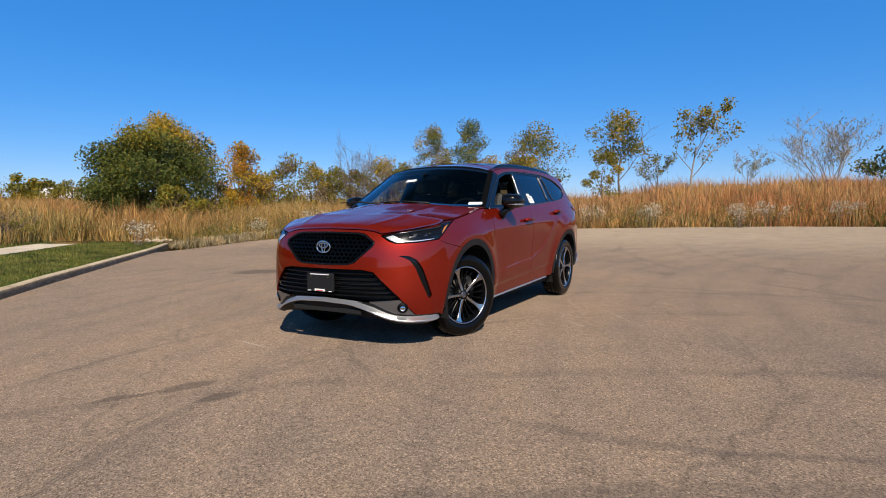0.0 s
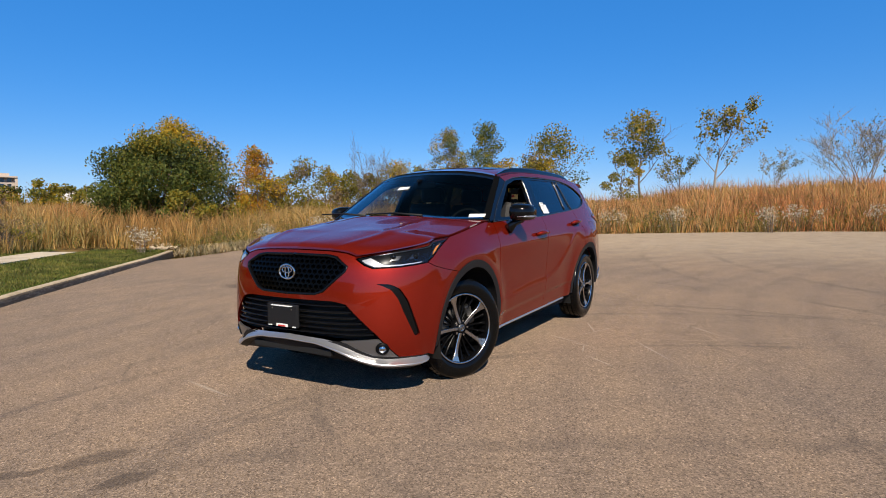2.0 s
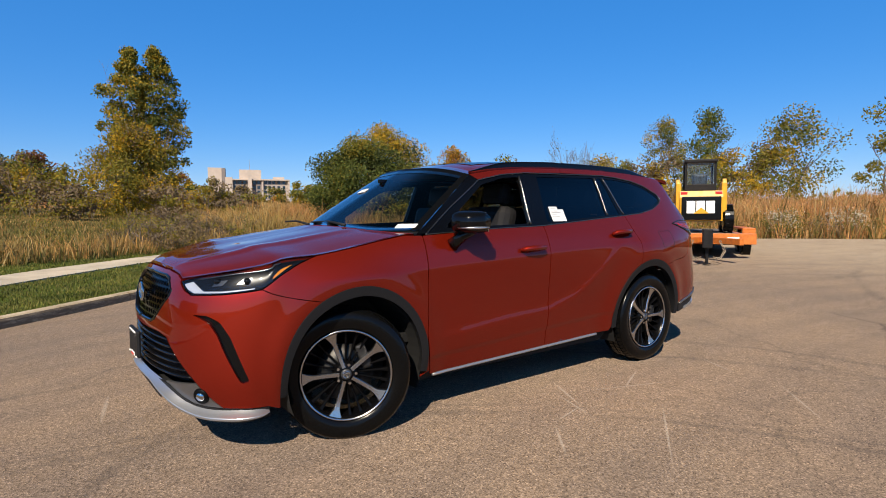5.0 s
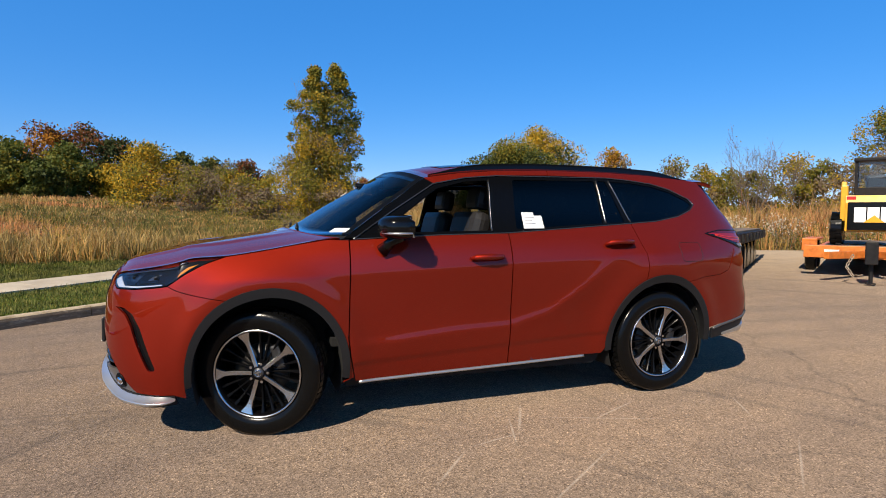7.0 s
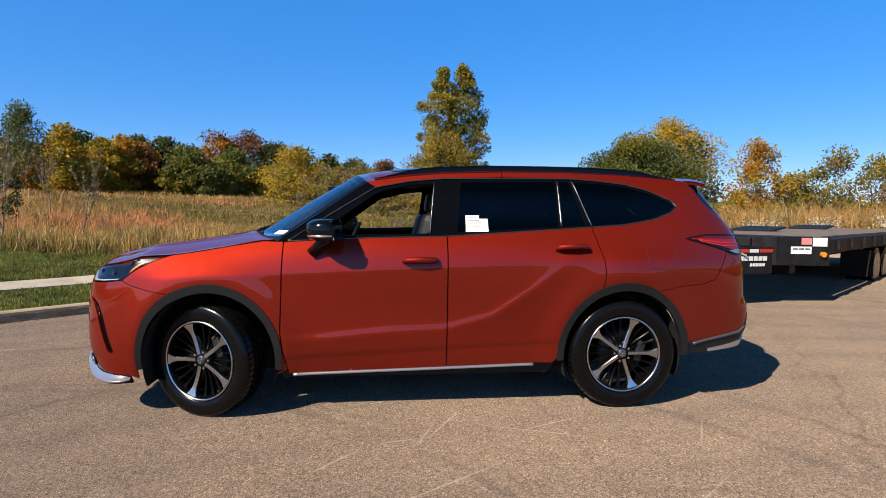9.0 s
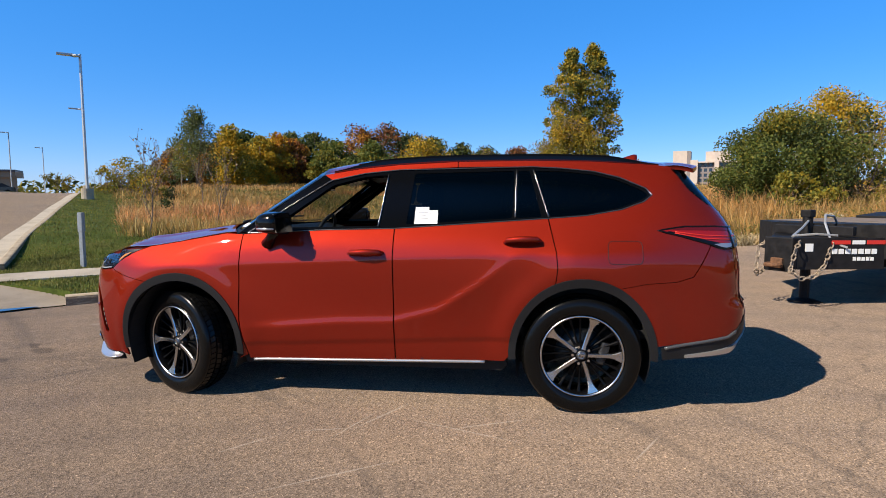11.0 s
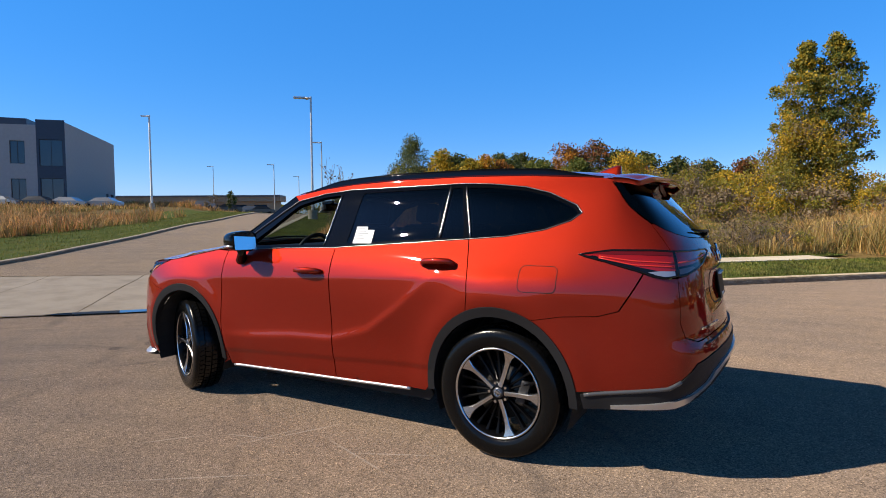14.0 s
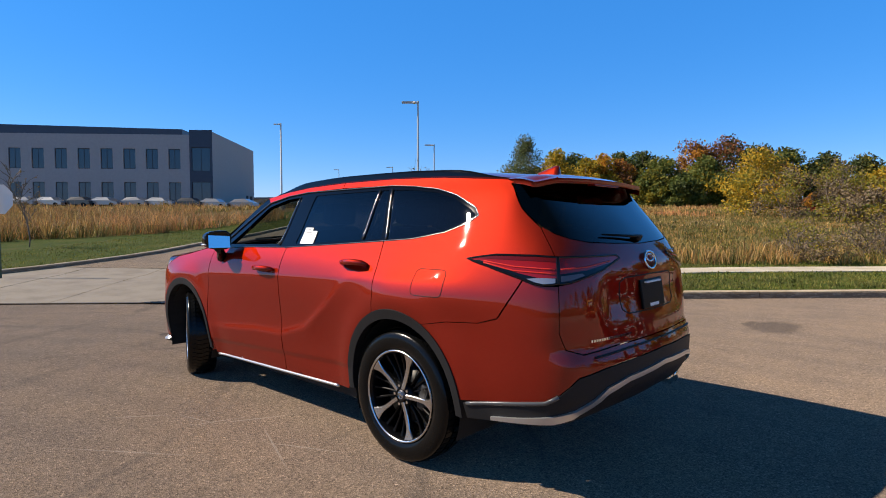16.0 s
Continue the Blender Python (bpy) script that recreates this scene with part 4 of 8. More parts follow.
# white-seeded asters in the tall grass
def asters(x, y, w, h, n, seed):
    r_ = random.Random(seed)
    ob = tagged(new("wildflowers"), "clump of white seed heads in the dry grass", "wildflower", "white wildflowers")
    z0 = land(x, y) - 0.02
    ob.location = (x, y, z0)
    cs = []
    for k in range(14):
        a, q = r_.uniform(0, 6.3), r_.random() ** 0.5 * w / 2
        top = Vector((math.cos(a) * q * 1.1, math.sin(a) * q * 1.1, h * r_.uniform(0.7, 1.05)))
        bm = bmesh.new()
        tube_bm(bm, [(math.cos(a) * q * 0.5, math.sin(a) * q * 0.5, 0), top * 0.6, top], [0.008, 0.006, 0.004], 4, False)
        part("stem", bm, M_BARK, ob)
        for j in range(n // 14):
            cs.append((top.x + r_.gauss(0, 0.11), top.y + r_.gauss(0, 0.11), top.z - abs(r_.gauss(0, 0.26)) + 0.05))
    leaf_cloud("seed_head_fluff", cs, 0.035, LEAF["white"], ob)["kind"] = "stuff"


for i, (x_, y_, w_, h_) in enumerate(((6.3, 16.2, 0.9, 1.15), (16.8, -3.2, 1.1, 1.3), (19.6, 3.4, 1.2, 1.25), (18.9, 5.2, 1.0, 1.2), (20.4, 1.0, 1.0, 1.3), (12.6, 13.4, 1.3, 1.3), (13.9, 12.6, 1.3, 1.4), (15.2, 11.3, 1.2, 1.4), (16.2, 10.2, 1.3, 1.5), (17.2, 8.4, 1.2, 1.4),
                                         (22.5, -6.2, 1.2, 1.3), (10.6, 14.9, 0.7, 1.1), (21.8, -3.6, 1.2, 1.3))):
    if in_lot(x_, y_):
        x_, y_ = x_ * 1.16 + 0.8, y_ + 0.6
    asters(x_, y_, w_, h_ * 0.8, 380, 200 + i)

# grey-brown twiggy shrubs at the edge of the tall grass
E3 = (-4.37, -3.06)
for i, (az_, d_, h_, w_) in enumerate(((77.4, 21, 1.2, 2.4), (75.2, 20, 1.0, 2.2), (73.4, 22, 1.2, 2.4), (71.2, 23, 1.0, 2.2), (76.0, 26, 1.3, 2.8), (73.0, 27, 1.2, 2.6), (70.0, 27, 1.0, 2.4))):
    tree(*polar(E3, az_, d_), h_, w_, {"brown": 4, "olive": 1}, 1100, "grey-brown twiggy shrub in the dry grass", 0.045, seed=300 + i, stems=5, lobes=14, low=0.12, levels=2, group="twiggy shrubs")
# leafy weeds that break up the grass
weeds = {"olive": [], "brown": [], "green": []}
rw = random.Random(77)
n_w = 0
while n_w < 800:
    a, d = radians(rw.uniform(-14, 178)), 10 * math.exp(rw.uniform(0.4, 2.3))
    if n_w % 2:
        a, d = radians(rw.uniform(-14, 62)), rw.uniform(19, 34)
    x, y = -1.5 + d * math.cos(a), -3.5 + d * math.sin(a)
    s_, r_ = sr(x, y)
    u, v = road_uv(x, y)
    if in_lot(x, y) or (s_ < 18 and KERB - 1 < r_ < max(KERB + 6, tall_edge(s_) + 0.8)) or (-4.5 < v < ROAD_W + 10 and u > -8):
        continue
    n_w += 1
    if 80 < math.degrees(a) < 142 and rw.random() < 0.75:
        continue
    kd = rw.choice(("olive", "brown", "brown", "olive", "green", "green"))
    h_, w_ = rw.uniform(0.5, 1.25), rw.uniform(0.4, 1.2)
    z = land(x, y)
    for k in range(int(110 * (1 + 20 / d))):
        b_ = rw.random() * 6.283
        q_ = w_ * rw.random() ** 0.6
        weeds[kd].append((x + q_ * math.cos(b_), y + q_ * math.sin(b_), z + h_ * rw.random() ** 0.8 * (1.1 - 0.5 * q_ / w_)))
weed_home = tagged(new("weeds"), "leafy autumn weeds among the tall grass", "weeds", kind="stuff")
for kd, c in weeds.items():
    leaf_cloud("leaves", c, 0.032, LEAF[kd], weed_home)

# ---- grass ----
rng = np.random.default_rng(7)


def blades(name, pts, height, width, lean, mat, label, la=None):
    """Tapered blades at the given base points; one object of stuff."""
    n = len(pts)
    pts = np.asarray(pts)
    az = rng.uniform(0, 2 * np.pi, n)
    la = rng.uniform(0, 2 * np.pi, n) if la is None else la
    side = np.stack([np.cos(az), np.sin(az), np.zeros(n)], 1) * (width / 2)[:, None]
    tip = np.stack([np.cos(la) * lean, np.sin(la) * lean, np.sqrt(np.maximum(0.05, 1 - lean ** 2))], 1) * height[:, None]
    mid = np.stack([np.cos(la) * lean * 0.35, np.sin(la) * lean * 0.35, np.ones(n) * 0.6], 1) * height[:, None]
    v = np.stack([pts - side, pts + side, pts + mid + side * 0.8, pts + mid - side * 0.8, pts + tip], 1).reshape(-1, 3)
    b = np.arange(n)[:, None] * 5
    tris = np.concatenate([b + np.array([[0, 1, 2]]), b + np.array([[0, 2, 3]]), b + np.array([[3, 2, 4]])], 0)
    ob = new(name, arrays_mesh(name, v, tris))
    ob.data.materials.append(mat)
    return tagged(ob, label, "grass", kind="stuff")


def is_prairie(x, y):
    s, r = sr(x, y)
    if in_lot(x, y):
        return False
    if in_road(x, y, 0.4):
        return False
    if r > KERB - 0.6 and s < 18.2:
        if r < KERB + 4.0:
            return False
        u, v = road_uv(x, y)
        if (-2.85 < v < ROAD_W + 4.15 + 4.5 * math.exp(-max(0, u - 8) / 3.5)) and u < 110:
            return False
        if 32 < u < 70 and ROAD_W < v < 22:
            return False
        if r < KERB + 5.4 and s < -1:
            return False
        if s > -4 and r < tall_edge(s):
            return False
    return True


def tufts(name, clumps, per, mat, label):
    """Tufts of blades that fan out from a common foot: rows of x, y, z, foot radius, height, blade width."""
    c = np.repeat(np.asarray(clumps, float), per, axis=0)
    n = len(c)
    a = rng.uniform(0, 2 * np.pi, n)
    q = np.sqrt(rng.uniform(0, 1, n))
    base = c[:, :3] + np.stack([np.cos(a) * q * c[:, 3], np.sin(a) * q * c[:, 3], np.zeros(n)], 1)
    lean = np.clip(0.10 + 0.55 * q + rng.normal(0, 0.22, n), 0.02, 0.93)
    blades(name, base, c[:, 4] * rng.uniform(0.45, 1.12, n), c[:, 5] * rng.uniform(0.6, 1.35, n), lean, mat, label, a + rng.normal(0, 0.9, n))


gold, rusty, green_, brown = [], [], [], []
C0 = (-1.5, -3.5)
n_tuft = 0
while n_tuft < 37000:
    a = radians(random.uniform(-16, 178))
    d = 10 * math.exp(random.uniform(0.35, 2.75))
    x, y = C0[0] + d * math.cos(a), C0[1] + d * math.sin(a)
    if not is_prairie(x, y):
        continue
    n_tuft += 1
    s, r = sr(x, y)
    k = 1.0 + 0.8 * noise.noise((x * 0.11, y * 0.11, 0.4)) + 0.45 * noise.noise((x * 0.6, y * 0.6, 2.4))
    z = land(x, y) - 0.03
    deg = math.degrees(a)
    low = sm((deg - 72) / 14) * (1 - sm((deg - 138) / 6))
    rust = sm((46 - deg) / 14)
    west = sm((deg - 140) / 8)
    edge = in_lot(x - 1.7 * math.cos(a), y - 1.7 * math.sin(a))
    hgt = (1.45 - 0.80 * low + 0.10 * rust - 0.40 * west) * max(0.45, min(1.35, k)) * random.uniform(0.6, 1.1) * (0.5 if edge else 1.0)
    foot, w = 0.10 + 0.006 * d, 0.0080 * (1 + d / 12)
    green = -1.0
    if 80 < deg < 142 and road_uv(x, y)[1] < -12:
        green = sm((r - 18) / 4) * (1 - sm((r - 40) / 8)) - 0.24 + 0.9 * noise.noise((x * 0.07 + 9, y * 0.07, 1.7))
    if green > 0:
        green_.append((x, y, z, foot * 1.6, hgt * 0.42, w * 1.2))
        if random.random() < 0.35:
            gold.append((x, y, z, foot, hgt * 0.5, w))
        continue
    if random.random() < (0.42 if edge else 0.45 if low > 0.4 else 0.62 if west > 0.5 else 0.16 + 0.2 * rust * (d < 34)):
        green_.append((x, y, z, foot, hgt * (0.95 if edge else 0.6), w * 1.2))
    if west > 0.5 and random.random() < 0.5:
        brown.append((x, y, z, foot, hgt, w))
    elif random.random() < 0.74 * rust + 0.12 * west or noise.noise((x * 0.09, y * 0.09, 7.7)) > 0.22:
        rusty.append((x, y, z, foot, hgt, w * 0.85))
    else:
        gold.append((x, y, z, foot, hgt, w))
tufts("tall_grass", gold, 8, M_TALL, "tall dry golden prairie grass")
tufts("rust_grass", rusty, 9, M_RUSTG, "tall rust-orange prairie grass")
tufts("brown_grass", brown, 8, M_BROWNG, "dull brown seeding prairie grass")
tufts("meadow_grass", green_, 8, M_MEADOW, "shorter green meadow grass on the slope")

straw = []
while len(straw) < 2600:
    t = random.random()
    x, y = 7.3 + 4.4 * t + random.gauss(0, 0.25), 15.15 - 0.7 * t + random.gauss(0, 0.28)
    straw.append((x, y, land(x, y) + 0.01 + 0.10 * random.random() ** 2))
blades("straw_litter", straw, rng.uniform(0.15, 0.5, len(straw)), rng.uniform(0.012, 0.03, len(straw)), rng.uniform(0.9, 0.998, len(straw)), M_STRAW, "pale dead grass lying at the end of the kerb")

lp = []
while len(lp) < 120000:
    q_ = random.random()
    if q_ < 0.25:
        u, v = random.random() ** 1.5 * 60, random.choice((random.uniform(-3.9, -0.6), random.uniform(ROAD_W + 0.2, ROAD_W + 5)))
        v += road_edge(u, True) if v > 0 else 0.0
        x, y, z = drive_at(u, v)
        if sr(x, y)[1] > KERB + 5.2:
            lp.append((x, y, z - 0.01 + verge_lift(u, -v - road_edge(u) if v < 0 else v - ROAD_W - road_edge(u, True))))
        continue
    elif q_ < 0.40:
        s = random.uniform(-3.5, 5)
        r = random.uniform(W1 + 0.03, tall_edge(s) + 0.2)
    elif q_ < 0.82:
        s, r = random.uniform(-26, 17.2), KERB + 0.2 + random.random() ** 1.2 * 2.35
    else:
        s, r = random.uniform(-40, 17.2), random.uniform(W1 + 0.03, KERB + 5.6)
    x, y = xy(s, r)
    if in_road(x, y, 0.03) or W0 - 0.04 < r < W1 + 0.02:
        continue
    lp.append((x, y, land(x, y) - 0.005))
lp = np.array(lp)
dd = np.hypot(lp[:, 0] + 1, lp[:, 1] + 3.5)
blades("mown_grass", lp, rng.uniform(0.03, 0.085, len(lp)), 0.006 * (1 + dd / 9), rng.uniform(0.1, 0.7, len(lp)), M_MOWN, "short mown green lawn grass with dry tips")

# ---- the car ----
def paint_mat():
    m, nt, b = nodes_of("red_metallic_paint")
    tc = nt.nodes.new("ShaderNodeTexCoord")
    v = nd(nt, "ShaderNodeTexVoronoi", Scale=900.0)
    nt.links.new(tc.outputs["Object"], v.inputs["Vector"])
    c = ramp(nt, v.outputs["Color"], [(0.0, (0.205, 0.0125, 0.0047)), (0.8, (0.265, 0.0170, 0.0064)), (1.0, (0.45, 0.050, 0.022))])
    nt.links.new(c, b.inputs["Base Color"])
    b.inputs["Metallic"].default_value = 0.72
    b.inputs["Roughness"].default_value = 0.56
    b.inputs["Specular IOR Level"].default_value = 0.0
    b.inputs["Specular Tint"].default_value = (0.6, 0.05, 0.02, 1)
    b.inputs["Coat Weight"].default_value = 1.0
    b.inputs["Coat Roughness"].default_value = 0.015
    b.inputs["Coat IOR"].default_value = 1.46
    return m


def glass_mat(name, tint, gloss=0.006, gain=0.95, least=0.06):
    """Thin glass: clear or tinted through, mirror-like at a slant, alike from both sides."""
    m, nt, b = nodes_of(name)
    nt.nodes.remove(b)
    t = nd(nt, "ShaderNodeBsdfTransparent")
    t.inputs[0].default_value = (*tint, 1)
    g = nd(nt, "ShaderNodeBsdfGlossy", Roughness=gloss)
    g.inputs[0].default_value = (gain, gain * 1.02, gain * 1.05, 1)
    f = nd(nt, "ShaderNodeLayerWeight", Blend=0.5)
    slant = math_node(nt, "MULTIPLY_ADD", math_node(nt, "POWER", f.outputs["Facing"], 5.0), 1.0 - least, least)
    mx = nt.nodes.new("ShaderNodeMixShader")
    nt.links.new(slant, mx.inputs[0])
    nt.links.new(t.outputs[0], mx.inputs[1])
    nt.links.new(g.outputs[0], mx.inputs[2])
    nt.links.new(mx.outputs[0], nt.nodes["Material Output"].inputs[0])
    return m


M_PAINT = paint_mat()
M_BLACK = plain("gloss_black_trim", (0.004, 0.004, 0.0045), 0.12, spec=0.35)
M_PILLAR = plain("black_pillar_trim", (0.003, 0.003, 0.0034), 0.03, spec=0.3)
M_EDGE = plain("satin_grey_edge", (0.09, 0.09, 0.092), 0.22, 0.3)
M_MATTE = plain("matte_black_plastic", (0.013, 0.013, 0.014), 0.55, grain=0.2, scale=300, spec=0.25)
M_GRILLE = plain("grille_black", (0.003, 0.003, 0.003), 0.45, spec=0.12)
M_GLOSSG = plain("gloss_black_grille", (0.0015, 0.0015, 0.0015), 0.15, spec=0.10)
M_DARK = plain("dark_inner", (0.006, 0.006, 0.006), 0.8)
M_SILVER = plain("satin_silver_trim", (0.58, 0.58, 0.59), 0.28, 0.80)
M_DCHROME = plain("dark_satin_chrome", (0.16, 0.16, 0.165), 0.22, 0.9)
M_CHROME = plain("chrome", (0.8, 0.81, 0.82), 0.08, 1.0)
M_TYRE = plain("tyre_rubber", (0.004, 0.004, 0.004), 0.20, grain=0.2, scale=90, spec=0.22)
M_RIMBLACK = plain("gloss_black_rim", (0.003, 0.003, 0.0035), 0.25, spec=0.15)
M_RIMCUT = plain("machined_rim_face", (0.62, 0.62, 0.63), 0.22, 1.0)
M_CAP = plain("grey_hub_cap", (0.10, 0.10, 0.105), 0.3, 0.7)
M_SATIN = plain("satin_grey_trim", (0.26, 0.26, 0.27), 0.30, 0.8)
M_DISC = plain("brake_disc_steel", (0.05, 0.048, 0.046), 0.45, 0.8, grain=0.2, scale=60)
M_PRIVACY = glass_mat("privacy_glass", (0.05, 0.06, 0.07))
M_WIND = glass_mat("windscreen_glass", (0.42, 0.47, 0.46), gain=0.9)
M_LAMPIN = plain("lamp_housing", (0.007, 0.007, 0.008), 0.25, spec=0.12)
M_LAMPCLEAR = plain("bright_reflector", (0.75, 0.75, 0.76), 0.25, 0.4)
M_LENS = glass_mat("clear_lens", (0.88, 0.90, 0.92), least=0.04)
M_REDLENS = plain("red_lamp_lens", (0.24, 0.006, 0.005), 0.08, coat=0.25)
M_SMOKE = plain("smoked_clear_lens", (0.12, 0.09, 0.09), 0.12, 0.3)
M_SMOKEC = plain("reversing_lamp_lens", (0.42, 0.38, 0.36), 0.14, 0.6)
M_DARKRED = plain("dark_red_lens", (0.10, 0.004, 0.003), 0.10, coat=0.3)
M_REDBRIGHT = plain("bright_red_line", (0.55, 0.03, 0.02), 0.15)
M_AMBER = plain("amber_reflector", (0.75, 0.26, 0.02), 0.2, coat=0.6)
M_WHITE = plain("white_paper", (0.82, 0.82, 0.80), 0.7)
M_SEAT = plain("black_leather", (0.018, 0.017, 0.017), 0.5, grain=0.2, scale=60)
M_FAINT = plain("faint_print", (0.45, 0.45, 0.46), 0.7)
M_INK = plain("dark_ink", (0.03, 0.03, 0.035), 0.7)
M_REDINK = plain("red_ink", (0.6, 0.05, 0.04), 0.7)

ZR = np.array([.20, .35, .50, .65, .80, .92, 1.02, 1.12, 1.22, 1.32, 1.44, 1.56, 1.66])
XF = np.array([-2.27, -2.35, -2.365, -2.36, -2.345, -2.31, -2.22, -2.08, -1.9, -1.7, -1.5, -1.3, -1.1])
XB = np.array([2.42, 2.49, 2.535, 2.545, 2.54, 2.54, 2.525, 2.505, 2.465, 2.385, 2.27, 2.15, 2.05])
COLS = {}
for p_, dx, y_ in ((-3.10, 0, 0), (-2.97, 0.003, .13), (-2.85, .012, .25), (-2.60, .05, .5), (-2.42, .12, .66), (-2.26, .22, .775), (-2.10, .35, .86)):
    tuck = np.clip((ZR - 1.0) * 0.35, 0, 0.2)
    COLS[p_] = (XF + dx, y_ * (1 - tuck))
for p_, ys in {
    -1.85: (.83, .88, .905, .917, .918, .908, .880, .815, .74, .68, .62, .56, .50),
    -1.425: (.85, .905, .935, .947, .947, .938, .912, .850, .77, .70, .64, .58, .52),
    -0.9: (.865, .905, .925, .935, .940, .940, .930, .893, .825, .77, .71, .65, .57),
    -0.3: (.865, .900, .912, .922, .935, .945, .940, .912, .850, .800, .750, .690, .600),
    0.2: (.865, .900, .908, .918, .935, .946, .942, .915, .855, .805, .755, .702, .630),
    0.7: (.865, .900, .910, .925, .945, .956, .950, .922, .862, .810, .760, .706, .638),
    1.1: (.870, .910, .925, .945, .960, .966, .958, .928, .870, .815, .762, .706, .638),
    1.425: (.880, .920, .945, .960, .966, .966, .956, .930, .874, .818, .762, .702, .628),
    1.8: (.870, .910, .936, .946, .950, .946, .936, .914, .868, .812, .752, .690, .610),
    2.05: (.845, .888, .910, .915, .915, .910, .902, .882, .842, .790, .728, .664, .580),
}.items():
    COLS[p_] = (np.full(13, p_), np.array(ys))
for p_, dx, k in ((2.20, -.31, .958), (2.36, -.165, .885), (2.55, -.075, .70), (2.80, -.02, .38), (2.95, -.004, .15), (3.10, 0.0, 0.0)):
    COLS[p_] = (2.05 + (XB - 2.05) * (1 + dx / 0.49), COLS[2.05][1] * k)

P_LO, P_HI, Z_LO, Z_HI, DG = -3.10, 3.10, 0.16, 1.70, 0.01


def pchip(x, y, q):
    h, d = np.diff(x), np.diff(y) / np.diff(x)
    m = np.zeros_like(y)
    w1, w2 = 2 * h[1:] + h[:-1], h[1:] + 2 * h[:-1]
    ok = d[:-1] * d[1:] > 0
    with np.errstate(divide="ignore", invalid="ignore"):
        m[1:-1] = np.where(ok, (w1 + w2) / (w1 / d[:-1] + w2 / d[1:]), 0)
    m[0], m[-1] = d[0], d[-1]
    i = np.clip(np.searchsorted(x, q) - 1, 0, len(x) - 2)
    t = (q - x[i]) / h[i]
    return (2 * t**3 - 3 * t**2 + 1) * y[i] + (t**3 - 2 * t**2 + t) * h[i] * m[i] + (-2 * t**3 + 3 * t**2) * y[i + 1] + (t**3 - t**2) * h[i] * m[i + 1]


GP = np.arange(P_LO - 0.3, P_HI + 0.3001, DG)
GZ = np.arange(Z_LO - 0.2, Z_HI + 0.2001, DG)
PK = np.array(sorted(COLS))
gx = np.array([[COLS[p][0][i] for p in PK] for i in range(13)])
gy = np.array([[COLS[p][1][i] for p in PK] for i in range(13)])


def reflect(row, odd):
    """Continues a half contour past both centre lines, so that smoothing keeps the symmetry."""
    n = 30
    return np.concatenate([(-1 if odd else 1) * row[1:n + 1][::-1], row, (-1 if odd else 1) * row[-n - 1:-1][::-1]])


inner = np.arange(P_LO, P_HI + 0.0001, DG)
RX = np.array([reflect(pchip(PK, gx[i], inner), False) for i in range(13)])
RY = np.array([reflect(pchip(PK, gy[i], inner), True) for i in range(13)])
GP = np.arange(RX.shape[1]) * DG + P_LO - 0.3
zq = np.clip(GZ, ZR[0], ZR[-1])
SX = np.array([pchip(ZR, RX[:, j], zq) for j in range(RX.shape[1])]).T
SY = np.array([pchip(ZR, RY[:, j], zq) for j in range(RY.shape[1])]).T


def blur(a, sig):
    k = np.arange(-int(3 * sig), int(3 * sig) + 1)
    w = np.exp(-k**2 / (2 * sig * sig))
    w /= w.sum()
    n = len(k) // 2
    for ax in (0, 1):
        pad = [(n, n) if i == ax else (0, 0) for i in (0, 1)]
        b = np.pad(a, pad, mode="reflect", reflect_type="odd")
        a = sum(w[i] * (b[i:i + a.shape[0], :] if ax == 0 else b[:, i:i + a.shape[1]]) for i in range(len(k)))
    return a


SX, SY = blur(SX, 5.0), blur(SY, 5.0)
# the crease low on the doors that sweeps up over the rear wheel, and the shoulder
PP, ZZ = np.meshgrid(GP, GZ)
zc = np.interp(PP, [-1.2, -0.64, -0.21, 0.18, 0.49, 0.76, 0.98, 1.3], [0.49, 0.51, 0.55, 0.565, 0.65, 0.83, 1.01, 1.15])
on = np.clip((PP + 1.0) / 0.4, 0, 1) * np.clip((1.15 - PP) / 0.5, 0, 1)
dz = ZZ - zc
fold = np.where(dz < 0, 0.019 * np.exp(-np.abs(dz) / 0.17), 0.009 * np.clip(1 - dz / 0.045, 0, 1) + 0.010 * np.exp(-np.abs(dz) / 0.10))
ridge = 0.009 * np.exp(-np.abs(ZZ - (0.985 + 0.045 * PP)) / 0.05) * np.clip((PP + 1.9) / 0.5, 0, 1) * np.clip((2.0 - PP) / 0.5, 0, 1)
low_line = 0.387 + 0.05 * (PP + 0.9)
step_in = -0.010 * np.clip((low_line - ZZ) / 0.012, 0, 1) * np.clip((PP + 0.92) / 0.05, 0, 1) * np.clip((1.0 - PP) / 0.05, 0, 1)
SY = blur(SY + (fold * on + ridge), 0.9)
SY = SY + blur(step_in, 0.7)
# full haunch over the rear wheel, sloping in towards the glass
haunch = 0.034 * np.where(ZZ < 1.0, np.exp(-((ZZ - 1.0) / 0.13) ** 2), np.exp(-((ZZ - 1.0) / 0.095) ** 2)) * np.clip((PP - 0.75) / 0.6, 0, 1) ** 1.5 * np.clip((2.25 - PP) / 0.5, 0, 1)
SY = SY + blur(haunch, 2.0)
# wheel flares
for cx in (-1.372, 1.428):
    d = np.hypot(PP - cx, (ZZ - 0.38) * 0.925)
    SY += 0.018 * np.exp(-((d - 0.49) / 0.09) ** 2)
